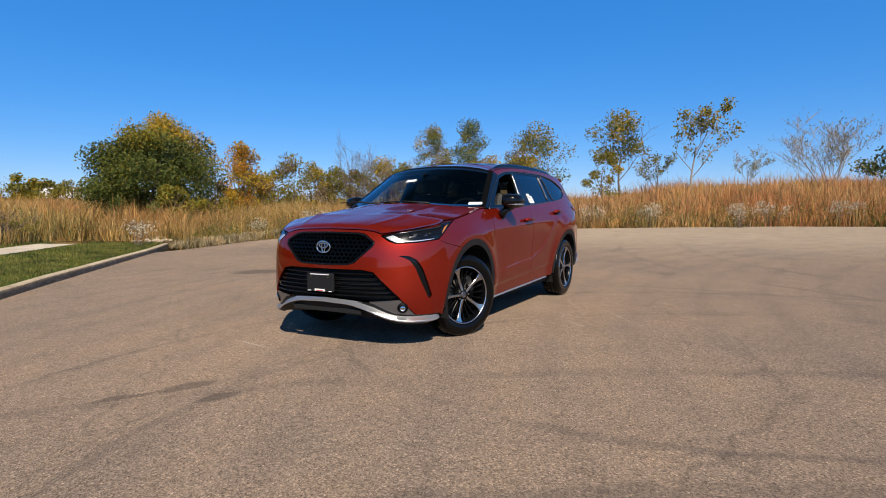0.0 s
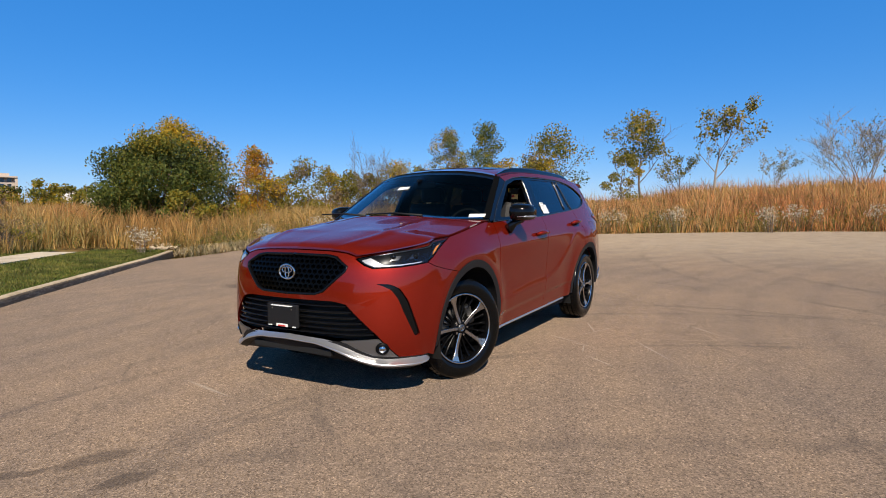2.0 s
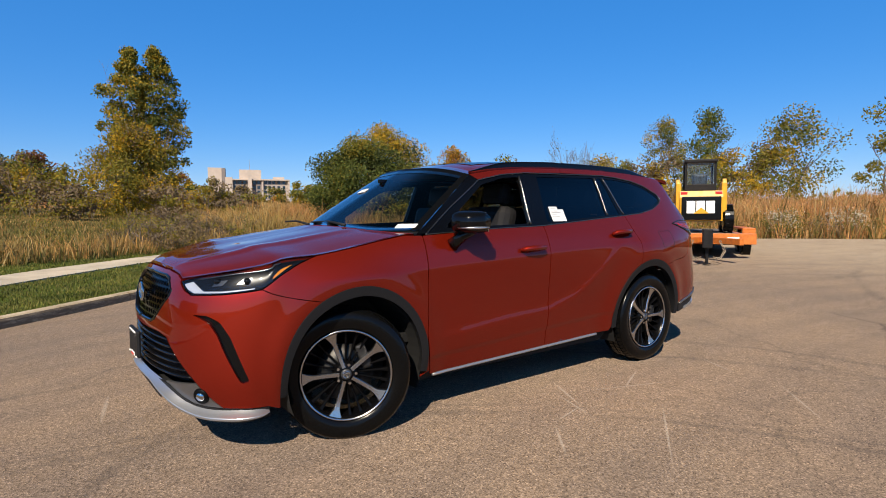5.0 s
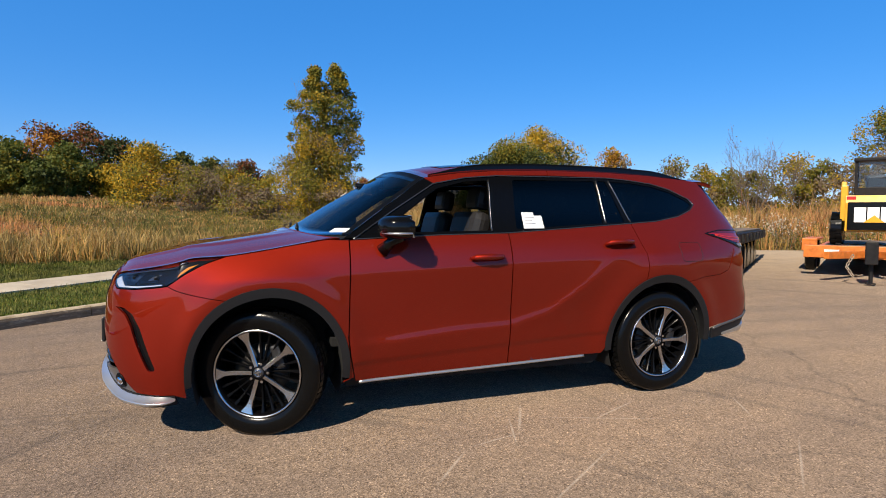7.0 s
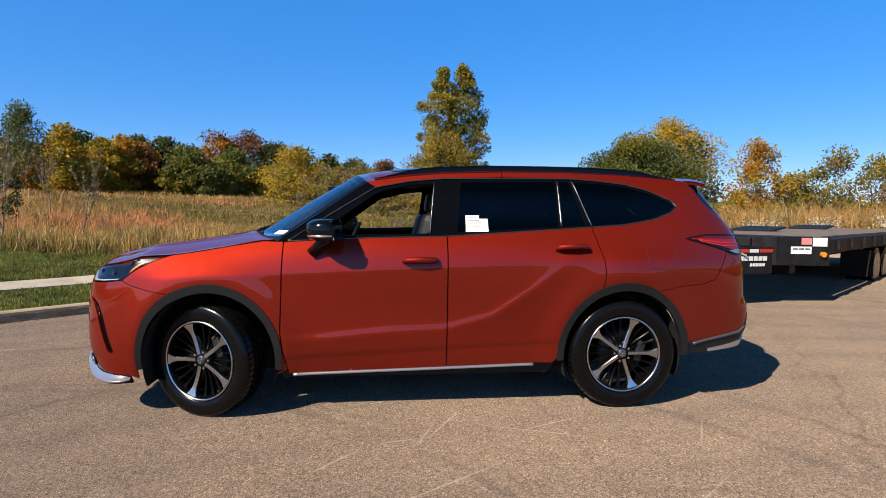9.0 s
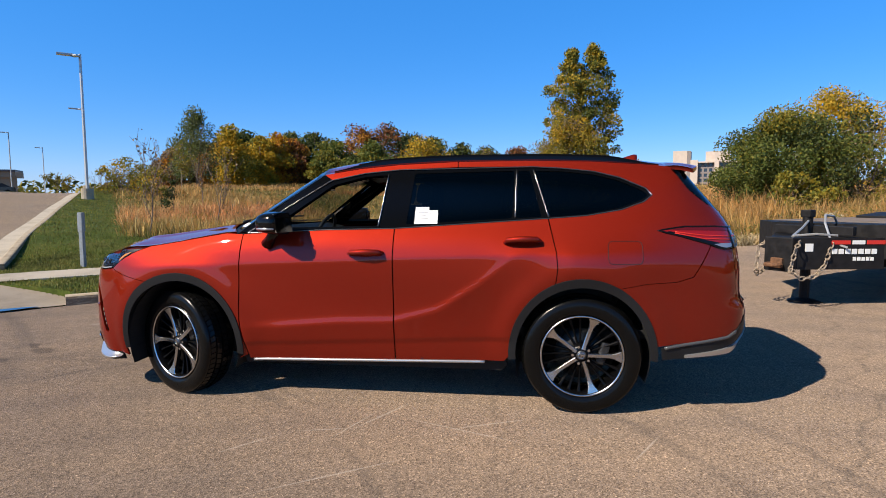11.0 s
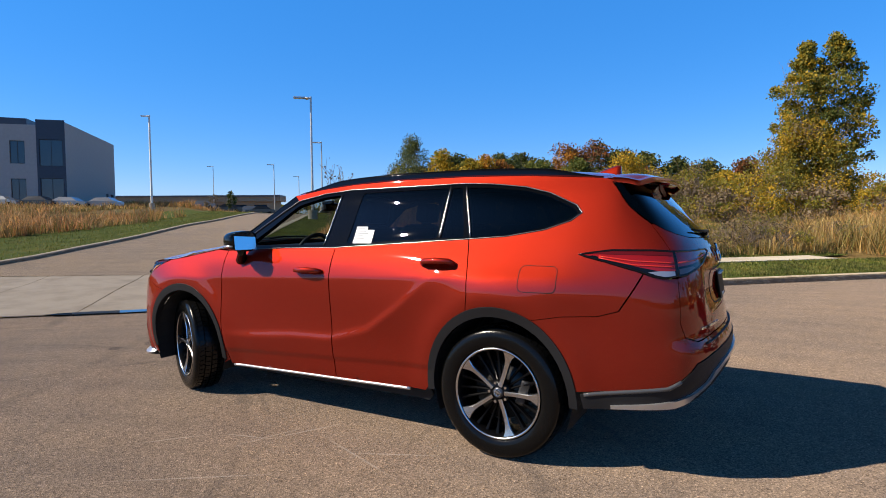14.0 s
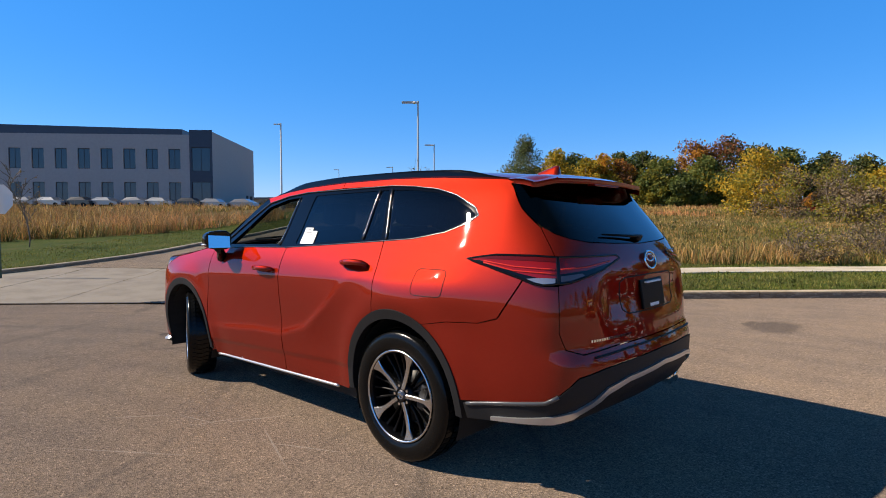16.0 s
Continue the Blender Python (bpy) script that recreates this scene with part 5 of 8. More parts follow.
# rear: shelf under the lamps, number plate hollow; front: cheeks
tg = np.clip((PP - 2.45) / 0.12, 0, 1)
SX -= blur(0.035 * tg * np.exp(-((ZZ - 0.98) / 0.11) ** 2) * np.clip((PP - 2.62) / 0.08, 0, 1), 2.0)
SX += blur(0.034 * np.clip((PP - 2.2) / 0.2, 0, 1) * np.clip((0.76 - ZZ) / 0.06, 0, 1) * np.clip((ZZ - 0.46) / 0.06, 0, 1), 2.0)


def S(p, z, off=0.0):
    """A point of the left-hand skin: p along the contour, z up; off: outwards."""
    fi, fj = (z - GZ[0]) / DG, (p - GP[0]) / DG
    i, j = int(min(max(fi, 0), SX.shape[0] - 2)), int(min(max(fj, 0), SX.shape[1] - 2))
    a, b = fi - i, fj - j

    def at(G):
        return (G[i, j] * (1 - a) + G[i + 1, j] * a) * (1 - b) + (G[i, j + 1] * (1 - a) + G[i + 1, j + 1] * a) * b
    q = Vector((at(SX), -at(SY), z))
    return q + SN(p, z) * off if off else q


def SN(p, z):
    e = 0.012
    dp = S(p + e, z) - S(p - e, z)
    dq = S(p, z + e) - S(p, z - e)
    return dp.cross(dq).normalized()


def inside(pt, poly):
    c, n = False, len(poly)
    x, y = pt
    for i in range(n):
        (x0, y0), (x1, y1) = poly[i], poly[i - 1]
        if (y0 > y) != (y1 > y) and x < (x1 - x0) * (y - y0) / (y1 - y0) + x0:
            c = not c
    return c


def resample(poly, step):
    out = []
    for a, b in zip(poly, poly[1:] + poly[:1]):
        n = max(1, int(math.dist(a, b) / step))
        out += [(a[0] + (b[0] - a[0]) * i / n, a[1] + (b[1] - a[1]) * i / n) for i in range(n)]
    return out


def rounded(poly, r=0.03, n=4):
    """Rounds an outline's corners."""
    out, m = [], len(poly)
    for i in range(m):
        a, b, c = Vector(poly[i - 1]), Vector(poly[i]), Vector(poly[(i + 1) % m])
        k = min(r, (a - b).length * 0.45, (c - b).length * 0.45)
        u, w = b + (a - b).normalized() * k, b + (c - b).normalized() * k
        for j in range(n + 1):
            t = j / n
            q = u * (1 - t) ** 2 + b * 2 * t * (1 - t) + w * t * t
            out.append((q.x, q.y))
    return out


def triangulate(outer, holes, step):
    from mathutils.geometry import delaunay_2d_cdt
    loops = [resample(outer, step)] + [resample(h, step) for h in holes]
    pts, edges = [], []
    for lp_ in loops:
        o = len(pts)
        pts += lp_
        edges += [(o + i, o + (i + 1) % len(lp_)) for i in range(len(lp_))]
    nb = len(pts)
    arr = np.array(pts)
    lo, hi = arr.min(0), arr.max(0)
    for i, px in enumerate(np.arange(lo[0] + step / 2, hi[0], step)):
        for pz in np.arange(lo[1] + step / 2 + (step / 2 if i % 2 else 0), hi[1], step):
            if inside((px, pz), loops[0]) and not any(inside((px, pz), h) for h in loops[1:]):
                if np.min(np.hypot(arr[:, 0] - px, arr[:, 1] - pz)) > step * 0.55:
                    pts.append((px, pz))
    v2, _, tri, ov, _, _ = delaunay_2d_cdt([Vector(q) for q in pts], edges, [], 0, 1e-6)
    tri = [t for t in tri if inside(((v2[t[0]].x + v2[t[1]].x + v2[t[2]].x) / 3, (v2[t[0]].y + v2[t[1]].y + v2[t[2]].y) / 3), loops[0])
           and not any(inside(((v2[t[0]].x + v2[t[1]].x + v2[t[2]].x) / 3, (v2[t[0]].y + v2[t[1]].y + v2[t[2]].y) / 3), h) for h in loops[1:])]
    return [(v.x, v.y) for v in v2], [tuple(t) for t in tri]


def skin(surf, norm, outer, holes=(), step=0.04, off=0.0, rim=0.014):
    """A panel cut from a surface: positions, normals, triangles, with its edges turned inwards."""
    p2, tri = triangulate(list(outer), [list(h) for h in holes], step)
    pos = [surf(*q) + norm(*q) * off for q in p2]
    nor = [norm(*q) for q in p2]
    fixed = []
    for t in tri:
        n = (pos[t[1]] - pos[t[0]]).cross(pos[t[2]] - pos[t[0]])
        fixed.append(t if n.dot(nor[t[0]]) > 0 else (t[0], t[2], t[1]))
    cnt = {}
    for t in fixed:
        for a, b in ((t[0], t[1]), (t[1], t[2]), (t[2], t[0])):
            cnt[a, b] = 1
    if rim:
        for a, b in [e for e in cnt if (e[1], e[0]) not in cnt]:
            d = (pos[b] - pos[a])
            out = d.cross(nor[a])
            if out.length < 1e-9:
                continue
            out.normalize()
            o = len(pos)
            pos += [pos[a], pos[b], pos[b] - nor[b] * rim, pos[a] - nor[a] * rim]
            nor += [out] * 4
            fixed += [(o, o + 3, o + 2), (o, o + 2, o + 1)]
    return pos, nor, fixed


def skin_mesh(name, data, flip=False, both=False):
    pos, nor, tri = data
    P_, N_, T_ = [], [], []
    if not flip or both:
        P_, N_, T_ = list(pos), list(nor), list(tri)
    if flip or both:
        o = len(P_)
        P_ += [Vector((v.x, -v.y, v.z)) for v in pos]
        N_ += [Vector((v.x, -v.y, v.z)) for v in nor]
        T_ += [(a + o, c + o, b + o) for a, b, c in tri]
    me = arrays_mesh(name, [tuple(v) for v in P_], T_)
    me.shade_smooth()
    me.normals_split_custom_set_from_vertices([tuple(n) for n in N_])
    return me


suv = tagged(new("suv"), "metallic burnt-red three-row suv with black trim, front wheels turned", "car")


def panel(name, outer, mat, holes=(), step=0.04, off=0.0, rim=0.014, sides=(False, True), both=False, parent=None, label="", surf=S, norm=SN):
    data = skin(surf, norm, outer, holes, step, off, rim)
    obs = []
    for flip in ([False] if both else sides):
        ob = new(name, skin_mesh(name, data, flip, both))
        ob.data.materials.append(mat)
        ob.parent = parent[flip] if isinstance(parent, dict) else (parent or suv)
        obs.append(tagged(ob, label))
    return dict(zip(sides, obs)) if not both else obs[0]


def mirrored(name, verts, faces, mat, parent=None, label="", smooth=True, sides=(False, True)):
    obs = {}
    for flip in sides:
        vs = [Vector((v[0], -v[1] if flip else v[1], v[2])) for v in verts]
        fs = [f[::-1] for f in faces] if flip else faces
        obs[flip] = solid(name, vs, fs, mat, (parent[flip] if isinstance(parent, dict) else (parent or suv)), label, smooth)
    return obs


def from_bm(bm):
    bm.verts.index_update()
    v, f = [tuple(q.co) for q in bm.verts], [tuple(q.index for q in fc.verts) for fc in bm.faces]
    bm.free()
    return v, f


def arc(cx, cz, r, a0, a1, n=14):
    return [(cx + r * math.cos(radians(a0 + (a1 - a0) * i / n)), cz + r * math.sin(radians(a0 + (a1 - a0) * i / n))) for i in range(n + 1)]


G = 0.004
WF, WR = (-1.372, 0.372), (1.428, 0.383)


def arch(c, a0, a1, n=14, a=0.470, b=0.508):
    """Part of the slightly tall outline of a wheel arch."""
    return [(c[0] + a * math.cos(radians(a0 + (a1 - a0) * i / n)), c[1] + b * math.sin(radians(a0 + (a1 - a0) * i / n))) for i in range(n + 1)]


def sill(x):
    return 0.262 + 0.028 * (x + 0.83)


# door and wing panels
front_wing = ([(-0.903, 1.150), (-0.908, 0.90), (-0.918, 0.55), (-0.905, 0.44)] + [(-0.875, 0.30)] + [(-0.945, 0.27)]
              + arch(WF, -9, 119.5, 22) + [(-1.74, 0.8425), (-1.995, 0.8985), (-1.90, 0.930), (-1.75, 0.985), (-1.66, 1.025), (-1.578, 1.058), (-1.40, 1.090), (-1.2, 1.126), (-1.03, 1.154)])
panel("front_wing", front_wing, M_PAINT, step=0.025)
doorf_out = [(-0.895, 1.150), (-0.90, 0.90), (-0.910, 0.55), (-0.897, 0.44), (-0.862, sill(-.86) + .012), (0.186, sill(.186) + .012), (0.186, 1.192), (-0.3, 1.180)]
door_f = panel("front_door", doorf_out, M_PAINT, step=0.02, label="red front door with its window wound down")
reard_out = ([(0.194, 1.192), (0.194, sill(.194) + .012), (0.93, sill(.93) + .012)] + arch(WR, 183, 112, 14)
             + [(1.263, 0.95), (1.255, 1.05), (1.205, 1.262), (0.7, 1.226)])
door_r = panel("rear_door", reard_out, M_PAINT, step=0.02, label="red rear door with dark privacy glass")
QGLASS = [(1.215, 1.278), (1.45, 1.295), (1.66, 1.335), (1.80, 1.385), (1.845, 1.418), (1.80, 1.452), (1.66, 1.515), (1.50, 1.556), (1.30, 1.578), (1.115, 1.584)]
LAMP_R = [(1.887, 1.190), (2.02, 1.158), (2.17, 1.112), (2.245, 1.084), (2.29, 1.076), (2.375, 1.084), (2.375, 1.207), (2.25, 1.214), (2.05, 1.214)]
ROOF_E = [(-0.36, 1.566), (-0.1, 1.606), (0.19, 1.632), (0.6, 1.648), (1.1, 1.650), (1.5, 1.640), (1.86, 1.615), (2.02, 1.60)]
quarter = ([(1.211, 1.268), (1.261, 1.05), (1.269, 0.95)] + arch(WR, 111.3, 62, 10)
           + [(1.81, 0.862), (2.0, 0.874), (2.09, 0.905), (2.192, 1.098), (2.17, 1.106), (2.02, 1.152), (1.88, 1.190), (2.05, 1.220), (2.25, 1.220), (2.362, 1.216),
              (2.343, 1.26), (2.300, 1.352), (2.15, 1.452), (2.035, 1.548), (1.985, 1.585)] + ROOF_E[:2:-1] + [(0.6, 1.612), (1.10, 1.612)]
           + [(1.30, 1.600), (1.51, 1.576), (1.67, 1.535), (1.83, 1.462), (1.868, 1.416), (1.815, 1.370), (1.67, 1.318), (1.45, 1.280)])
panel("rear_quarter", quarter, M_PAINT, step=0.025)
cant = [(-0.93, 1.165), (-0.62, 1.385), (-0.36, 1.566), (-0.1, 1.606), (0.19, 1.632), (0.595, 1.648), (0.595, 1.612), (0.18, 1.600), (-0.06, 1.578), (-0.30, 1.530), (-0.60, 1.335), (-0.86, 1.165)]
panel("cant_rail", cant[2:6] + cant[6:10], M_PAINT, step=0.03)
panel("a_pillar", cant[:3] + cant[9:], M_PILLAR, step=0.03, off=-0.002, label="gloss black windscreen pillar")
# black window surround with the open front window cut through
dlo = [(-0.87, 1.158), (-0.61, 1.333), (-0.30, 1.527), (-0.06, 1.575), (0.18, 1.597), (1.10, 1.609), (1.30, 1.597), (1.51, 1.573), (1.67, 1.532), (1.83, 1.459), (1.865, 1.416),
       (1.812, 1.372), (1.67, 1.321), (1.45, 1.283), (1.21, 1.265), (0.7, 1.230), (0.19, 1.196), (-0.3, 1.184)]
WIN_F = rounded([(-0.70, 1.198), (-0.285, 1.495), (-0.06, 1.552), (0.112, 1.565), (0.072, 1.216)], 0.03)
WIN_R = rounded([(0.262, 1.225), (0.30, 1.573), (0.985, 1.585), (0.975, 1.268)], 0.02)
WIN_V = rounded([(1.005, 1.270), (1.012, 1.585), (1.085, 1.585), (1.165, 1.276)], 0.012)
panel("window_surround", dlo, M_PILLAR, [WIN_F, WIN_R, WIN_V, rounded(QGLASS, 0.015)], step=0.03, off=-0.006, rim=0.03)
panel("rear_door_window", WIN_R, M_PRIVACY, off=-0.010, rim=0, parent=door_r)
panel("vent_window", WIN_V, M_PRIVACY, off=-0.010, rim=0, parent=door_r)
panel("quarter_window", rounded(QGLASS, 0.015), M_PRIVACY, off=-0.010, rim=0)


def strip(name, pts, w, h, mat, off=0.004, parent=None, closed=False, label="", sides=(False, True), both=False, surf=S, norm=SN, n=1):
    """A moulding of width w and height h laid along a path on the skin."""
    q = resample(pts, 0.03) if closed else [a for i in range(len(pts) - 1) for a in resample([pts[i], pts[i + 1]], 0.03)[:max(1, int(math.dist(pts[i], pts[i + 1]) / 0.03))]] + [pts[-1]]
    m, verts, faces = len(q), [], []
    for i, a in enumerate(q):
        b, c = (q[(i + 1) % m], q[i - 1]) if closed else (q[min(i + 1, m - 1)], q[max(i - 1, 0)])
        t = surf(*b) - surf(*c)
        nn = norm(*a)
        s_ = t.cross(nn).normalized()
        o = surf(*a) + nn * off
        for u, v in ((-w / 2, -h), (-w / 2, h * 0.3), (-w / 4, h * 0.9), (0, h), (w / 4, h * 0.9), (w / 2, h * 0.3), (w / 2, -h)):
            verts.append(o + s_ * u + nn * v)
    for i in range(m if closed else m - 1):
        for k in range(6):
            a, b = i * 7 + k, ((i + 1) % m) * 7 + k
            faces.append((a, a + 1, b + 1, b))
    if not closed:
        faces += [tuple(range(7))[::-1], tuple((m - 1) * 7 + k for k in range(7))]
    if both:
        o = len(verts)
        verts += [Vector((v.x, -v.y, v.z)) for v in verts]
        faces += [tuple(i + o for i in f[::-1]) for f in faces]
        return solid(name, verts, faces, mat, parent or suv, label, True)
    return mirrored(name, verts, faces, mat, parent, label, sides=sides)


strip("window_moulding", dlo, 0.008, 0.004, M_DCHROME, 0.0, closed=True, label="thin grey window moulding")
strip("division_bar", [(0.995, 1.272), (1.0, 1.585)], 0.012, 0.006, M_DCHROME, -0.004, parent=door_r)
strip("quarter_bar", [(1.212, 1.276), (1.112, 1.586)], 0.012, 0.006, M_DCHROME, -0.004, label="slanting grey bar before the quarter glass")
strip("pillar_seam", [(0.072, 1.21), (0.112, 1.565)], 0.010, 0.008, M_DCHROME, -0.004, parent=door_f)
# rocker and bright sill strip
panel("rocker", [(-0.94, 0.262), (-0.865, sill(-.86) + .004), (0.93, sill(.93) + .004), (0.945, 0.27), (0.9, 0.225), (-0.9, 0.215)], M_DARK, off=-0.05)
strip("sill_strip", [(-0.84, sill(-.84)), (0.0, sill(0)), (0.80, sill(.8))], 0.020, 0.010, M_SILVER, 0.0, label="bright sill strip")
# wheel arch mouldings
for c_, a0, a1 in ((WF, -8, 187), (WR, -2, 185)):
    outer, innr = arch(c_, a0, a1, 30), arch(c_, a1, a0, 30, 0.424, 0.452)
    panel("arch_moulding", outer + innr, M_MATTE, step=0.025, off=0.007, rim=0.06, label="matte black wheel arch moulding")
# wheel housings
for cx, cz in (WF, WR):
    verts, faces = [], []
    ring = arch((cx, cz), -22, 202, 28, 0.430, 0.456)
    for q in ring:
        for yy in (-0.90, -0.50):
            verts.append((q[0], yy, q[1]))
    for i in range(len(ring) - 1):
        faces.append((2 * i, 2 * i + 1, 2 * i + 3, 2 * i + 2))
    k = len(verts)
    verts += [(q[0], -0.50, q[1]) for q in ring]
    faces.append(tuple(range(k, k + len(ring))))
    mirrored("wheel_housing", verts, faces, M_DARK, smooth=False)

# front: cover, grille, intakes
LAMP_F = [(-2.57, 0.935), (-2.50, 0.895), (-2.44, 0.872), (-2.25, 0.878), (-2.03, 0.900), (-1.90, 0.935), (-1.75, 0.990), (-1.66, 1.030), (-1.585, 1.060), (-1.75, 1.046), (-1.95, 1.028), (-2.22, 0.998), (-2.42, 0.965)]
GRILLE_H = [(-3.10, 0.955), (-2.80, 0.950), (-2.73, 0.938), (-2.625, 0.880), (-2.635, 0.850), (-2.79, 0.715), (-2.85, 0.695), (-3.10, 0.690)]
INTAKE_H = [(-3.10, 0.645), (-2.72, 0.645), (-2.62, 0.628), (-2.41, 0.435), (-2.38, 0.39), (-2.6, 0.38), (-3.10, 0.40)]
VENT = rounded([(-2.41, 0.770), (-2.31, 0.768), (-2.235, 0.735), (-2.175, 0.655), (-2.07, 0.42), (-2.125, 0.41), (-2.205, 0.575), (-2.245, 0.665), (-2.295, 0.728), (-2.36, 0.757)], 0.02)
FOG = [(-2.40, 0.405), (-2.38, 0.40), (-2.31, 0.315), (-2.28, 0.275), (-2.44, 0.285), (-2.66, 0.385)]
front = ([(-3.10, 0.982), (-2.80, 0.976), (-2.66, 0.963), (-2.582, 0.942)] + [(-2.575, 0.928), (-2.505, 0.888), (-2.44, 0.866), (-2.25, 0.872), (-2.03, 0.893), (-2.0, 0.8945), (-1.742, 0.8385)]
         + arch(WF, 120.2, 194, 14) + [(-1.95, 0.272), (-2.1, 0.274), (-2.27, 0.278), (-2.30, 0.318), (-2.37, 0.405), (-2.40, 0.440)]
         + [(-2.61, 0.636), (-2.71, 0.653), (-3.10, 0.653), (-3.10, 0.682), (-2.85, 0.687), (-2.782, 0.707), (-2.625, 0.845), (-2.615, 0.882), (-2.72, 0.946), (-2.795, 0.958), (-3.10, 0.963)])
panel("front_bumper", front, M_PAINT, [VENT], step=0.035, both=True, label="red front bumper cover")
panel("side_vent", VENT, M_BLACK, off=-0.018, rim=0, label="black slanting corner vent")
panel("grille_backing", GRILLE_H, M_DARK, off=-0.05, rim=0, both=True)
panel("intake_backing", INTAKE_H, M_DARK, off=-0.06, rim=0, both=True)
strip("grille_surround", [(-3.10, 0.957), (-2.80, 0.952), (-2.73, 0.940), (-2.623, 0.880), (-2.633, 0.850), (-2.79, 0.714), (-2.85, 0.693), (-3.10, 0.688)], 0.02, 0.010, M_BLACK, -0.006, both=True)
# honeycomb mesh of the grille
bm = bmesh.new()
for row in range(8):
    zz = 0.708 + row * 0.034
    for k in range(13):
        py = -3.10 + k * 0.045 + (0.0225 if row % 2 else 0)
        hexa = [(py + 0.024 * math.cos(radians(a)), zz + 0.019 * math.sin(radians(a))) for a in range(30, 390, 60)]
        if not inside((py, zz), [(-3.14, 0.955)] + GRILLE_H[1:-1] + [(-3.14, 0.690)]):
            continue
        for a, b in zip(hexa, hexa[1:] + hexa[:1]):
            pa, pb = S(*a, -0.014), S(*b, -0.014)
            n_ = SN(*a)
            d_ = (pb - pa).cross(n_).normalized() * 0.0035
            for sgn in (1, -1):
                pts_ = [pa - d_, pa + d_, pb + d_, pb - d_]
                top_ = [bm.verts.new((q.x, q.y * sgn, q.z)) for q in pts_]
                low_ = [bm.verts.new((q.x - n_.x * 0.025, (q.y - n_.y * 0.025) * sgn, q.z)) for q in pts_]
                bm.faces.new(top_ if sgn > 0 else top_[::-1])
                for i in (0, 2):
                    f_ = [top_[i], low_[i], low_[(i + 1) % 4], top_[(i + 1) % 4]]
                    bm.faces.new(f_ if sgn > 0 else f_[::-1])
                f_ = [top_[1], low_[1], low_[2], top_[2]]
                bm.faces.new(f_)
                f_ = [top_[3], low_[3], low_[0], top_[0]]
                bm.faces.new(f_)
part("grille_mesh", bm, M_GLOSSG, suv, "gloss black honeycomb grille")


def half_at(z, poly):
    """The outermost p of an outline at height z."""
    best = None
    for a, b in zip(poly, poly[1:] + poly[:1]):
        if (a[1] - z) * (b[1] - z) < 0:
            t = (z - a[1]) / (b[1] - a[1])
            q = a[0] + (b[0] - a[0]) * t
            best = q if best is None or q > best else best
    return best


for k in range(6):
    zz = 0.43 + k * 0.037
    e_ = half_at(zz, INTAKE_H)
    strip("intake_slat", [(-3.10, zz), ((-3.10 + e_) / 2, zz), (e_ - 0.01, zz + 0.003)], 0.014, 0.012, M_BLACK, -0.022, both=True)
# number plate bracket with its dealer card
S_FRONT = S(-3.10, 0.52).x


def bx(name, c, s, mat, parent=suv, label="", bev=0.004, m=None, sides=None):
    b_ = bmesh.new()
    box_bm(b_, c, s, bev, m)
    if sides is None:
        return part(name, b_, mat, parent, label)
    v_, f_ = from_bm(b_)
    return mirrored(name, v_, f_, mat, parent, label, False, sides)


plate = bx("plate_holder", (S_FRONT - 0.028, 0.0, 0.538), (0.022, 0.292, 0.158), M_MATTE, label="black plate holder with a dealer card", bev=0.01)
bx("plate_text", (S_FRONT - 0.041, 0.0, 0.606), (0.003, 0.20, 0.008), M_WHITE, plate)
for y_ in (-0.115, 0.115):
    bx("plate_mark", (S_FRONT - 0.041, y_, 0.466), (0.003, 0.035, 0.007), M_WHITE, plate)
    b_ = bmesh.new()
    tube_bm(b_, [(S_FRONT - 0.036, y_ * 0.8, 0.585), (S_FRONT - 0.042, y_ * 0.8, 0.585)], 0.006, 8)
    part("plate_screw", b_, M_CHROME, plate)
bx("plate_logo", (S_FRONT - 0.041, 0.0, 0.472), (0.003, 0.11, 0.020), M_WHITE, plate, "", 0.001)
bx("plate_script", (S_FRONT - 0.0435, 0.0, 0.468), (0.003, 0.07, 0.008), M_REDINK, plate)


def ellipse_ring(c, a, b, r, axis, n=32):
    """An elliptic ring whose plane is square to the x axis leaned by axis."""
    bm_ = bmesh.new()
    rings = []
    for i in range(n):
        t = 2 * math.pi * i / n
        ctr, out = Vector((0, a * math.cos(t), b * math.sin(t))), Vector((0, math.cos(t), math.sin(t)))
        rings.append([bm_.verts.new(axis @ (ctr + out * r * math.cos(u) + Vector((1, 0, 0)) * r * 0.8 * math.sin(u)) + Vector(c)) for u in [2 * math.pi * k / 6 for k in range(6)]])
    for i in range(n):
        for k in range(6):
            bm_.faces.new((rings[i][k], rings[(i + 1) % n][k], rings[(i + 1) % n][(k + 1) % 6], rings[i][(k + 1) % 6]))
    return bm_


EX = S(-3.10, 0.835).x - 0.012
emblem = part("emblem", ellipse_ring((EX, 0, 0.835), 0.072, 0.049, 0.008, Matrix.Identity(3)), M_CHROME, suv, "chrome oval badge", True)
part("emblem_bar", ellipse_ring((EX, 0, 0.848), 0.045, 0.020, 0.006, Matrix.Identity(3)), M_CHROME, emblem, "", True)
part("emblem_core", ellipse_ring((EX, 0, 0.832), 0.018, 0.040, 0.006, Matrix.Identity(3)), M_CHROME, emblem, "", True)
# front lip: silver blade over a black valance
LIP = [(-3.10, 0.378), (-2.82, 0.366), (-2.66, 0.325), (-2.50, 0.250), (-2.38, 0.228), (-2.2, 0.226), (-1.95, 0.242)]
def lip_z(p):
    """Height of the lip's edge, eased between its knots."""
    for (a, za), (b, zb) in zip(LIP, LIP[1:]):
        if p <= b:
            t = max(0.0, (p - a) / (b - a))
            return za + (zb - za) * t
    return LIP[-1][1]


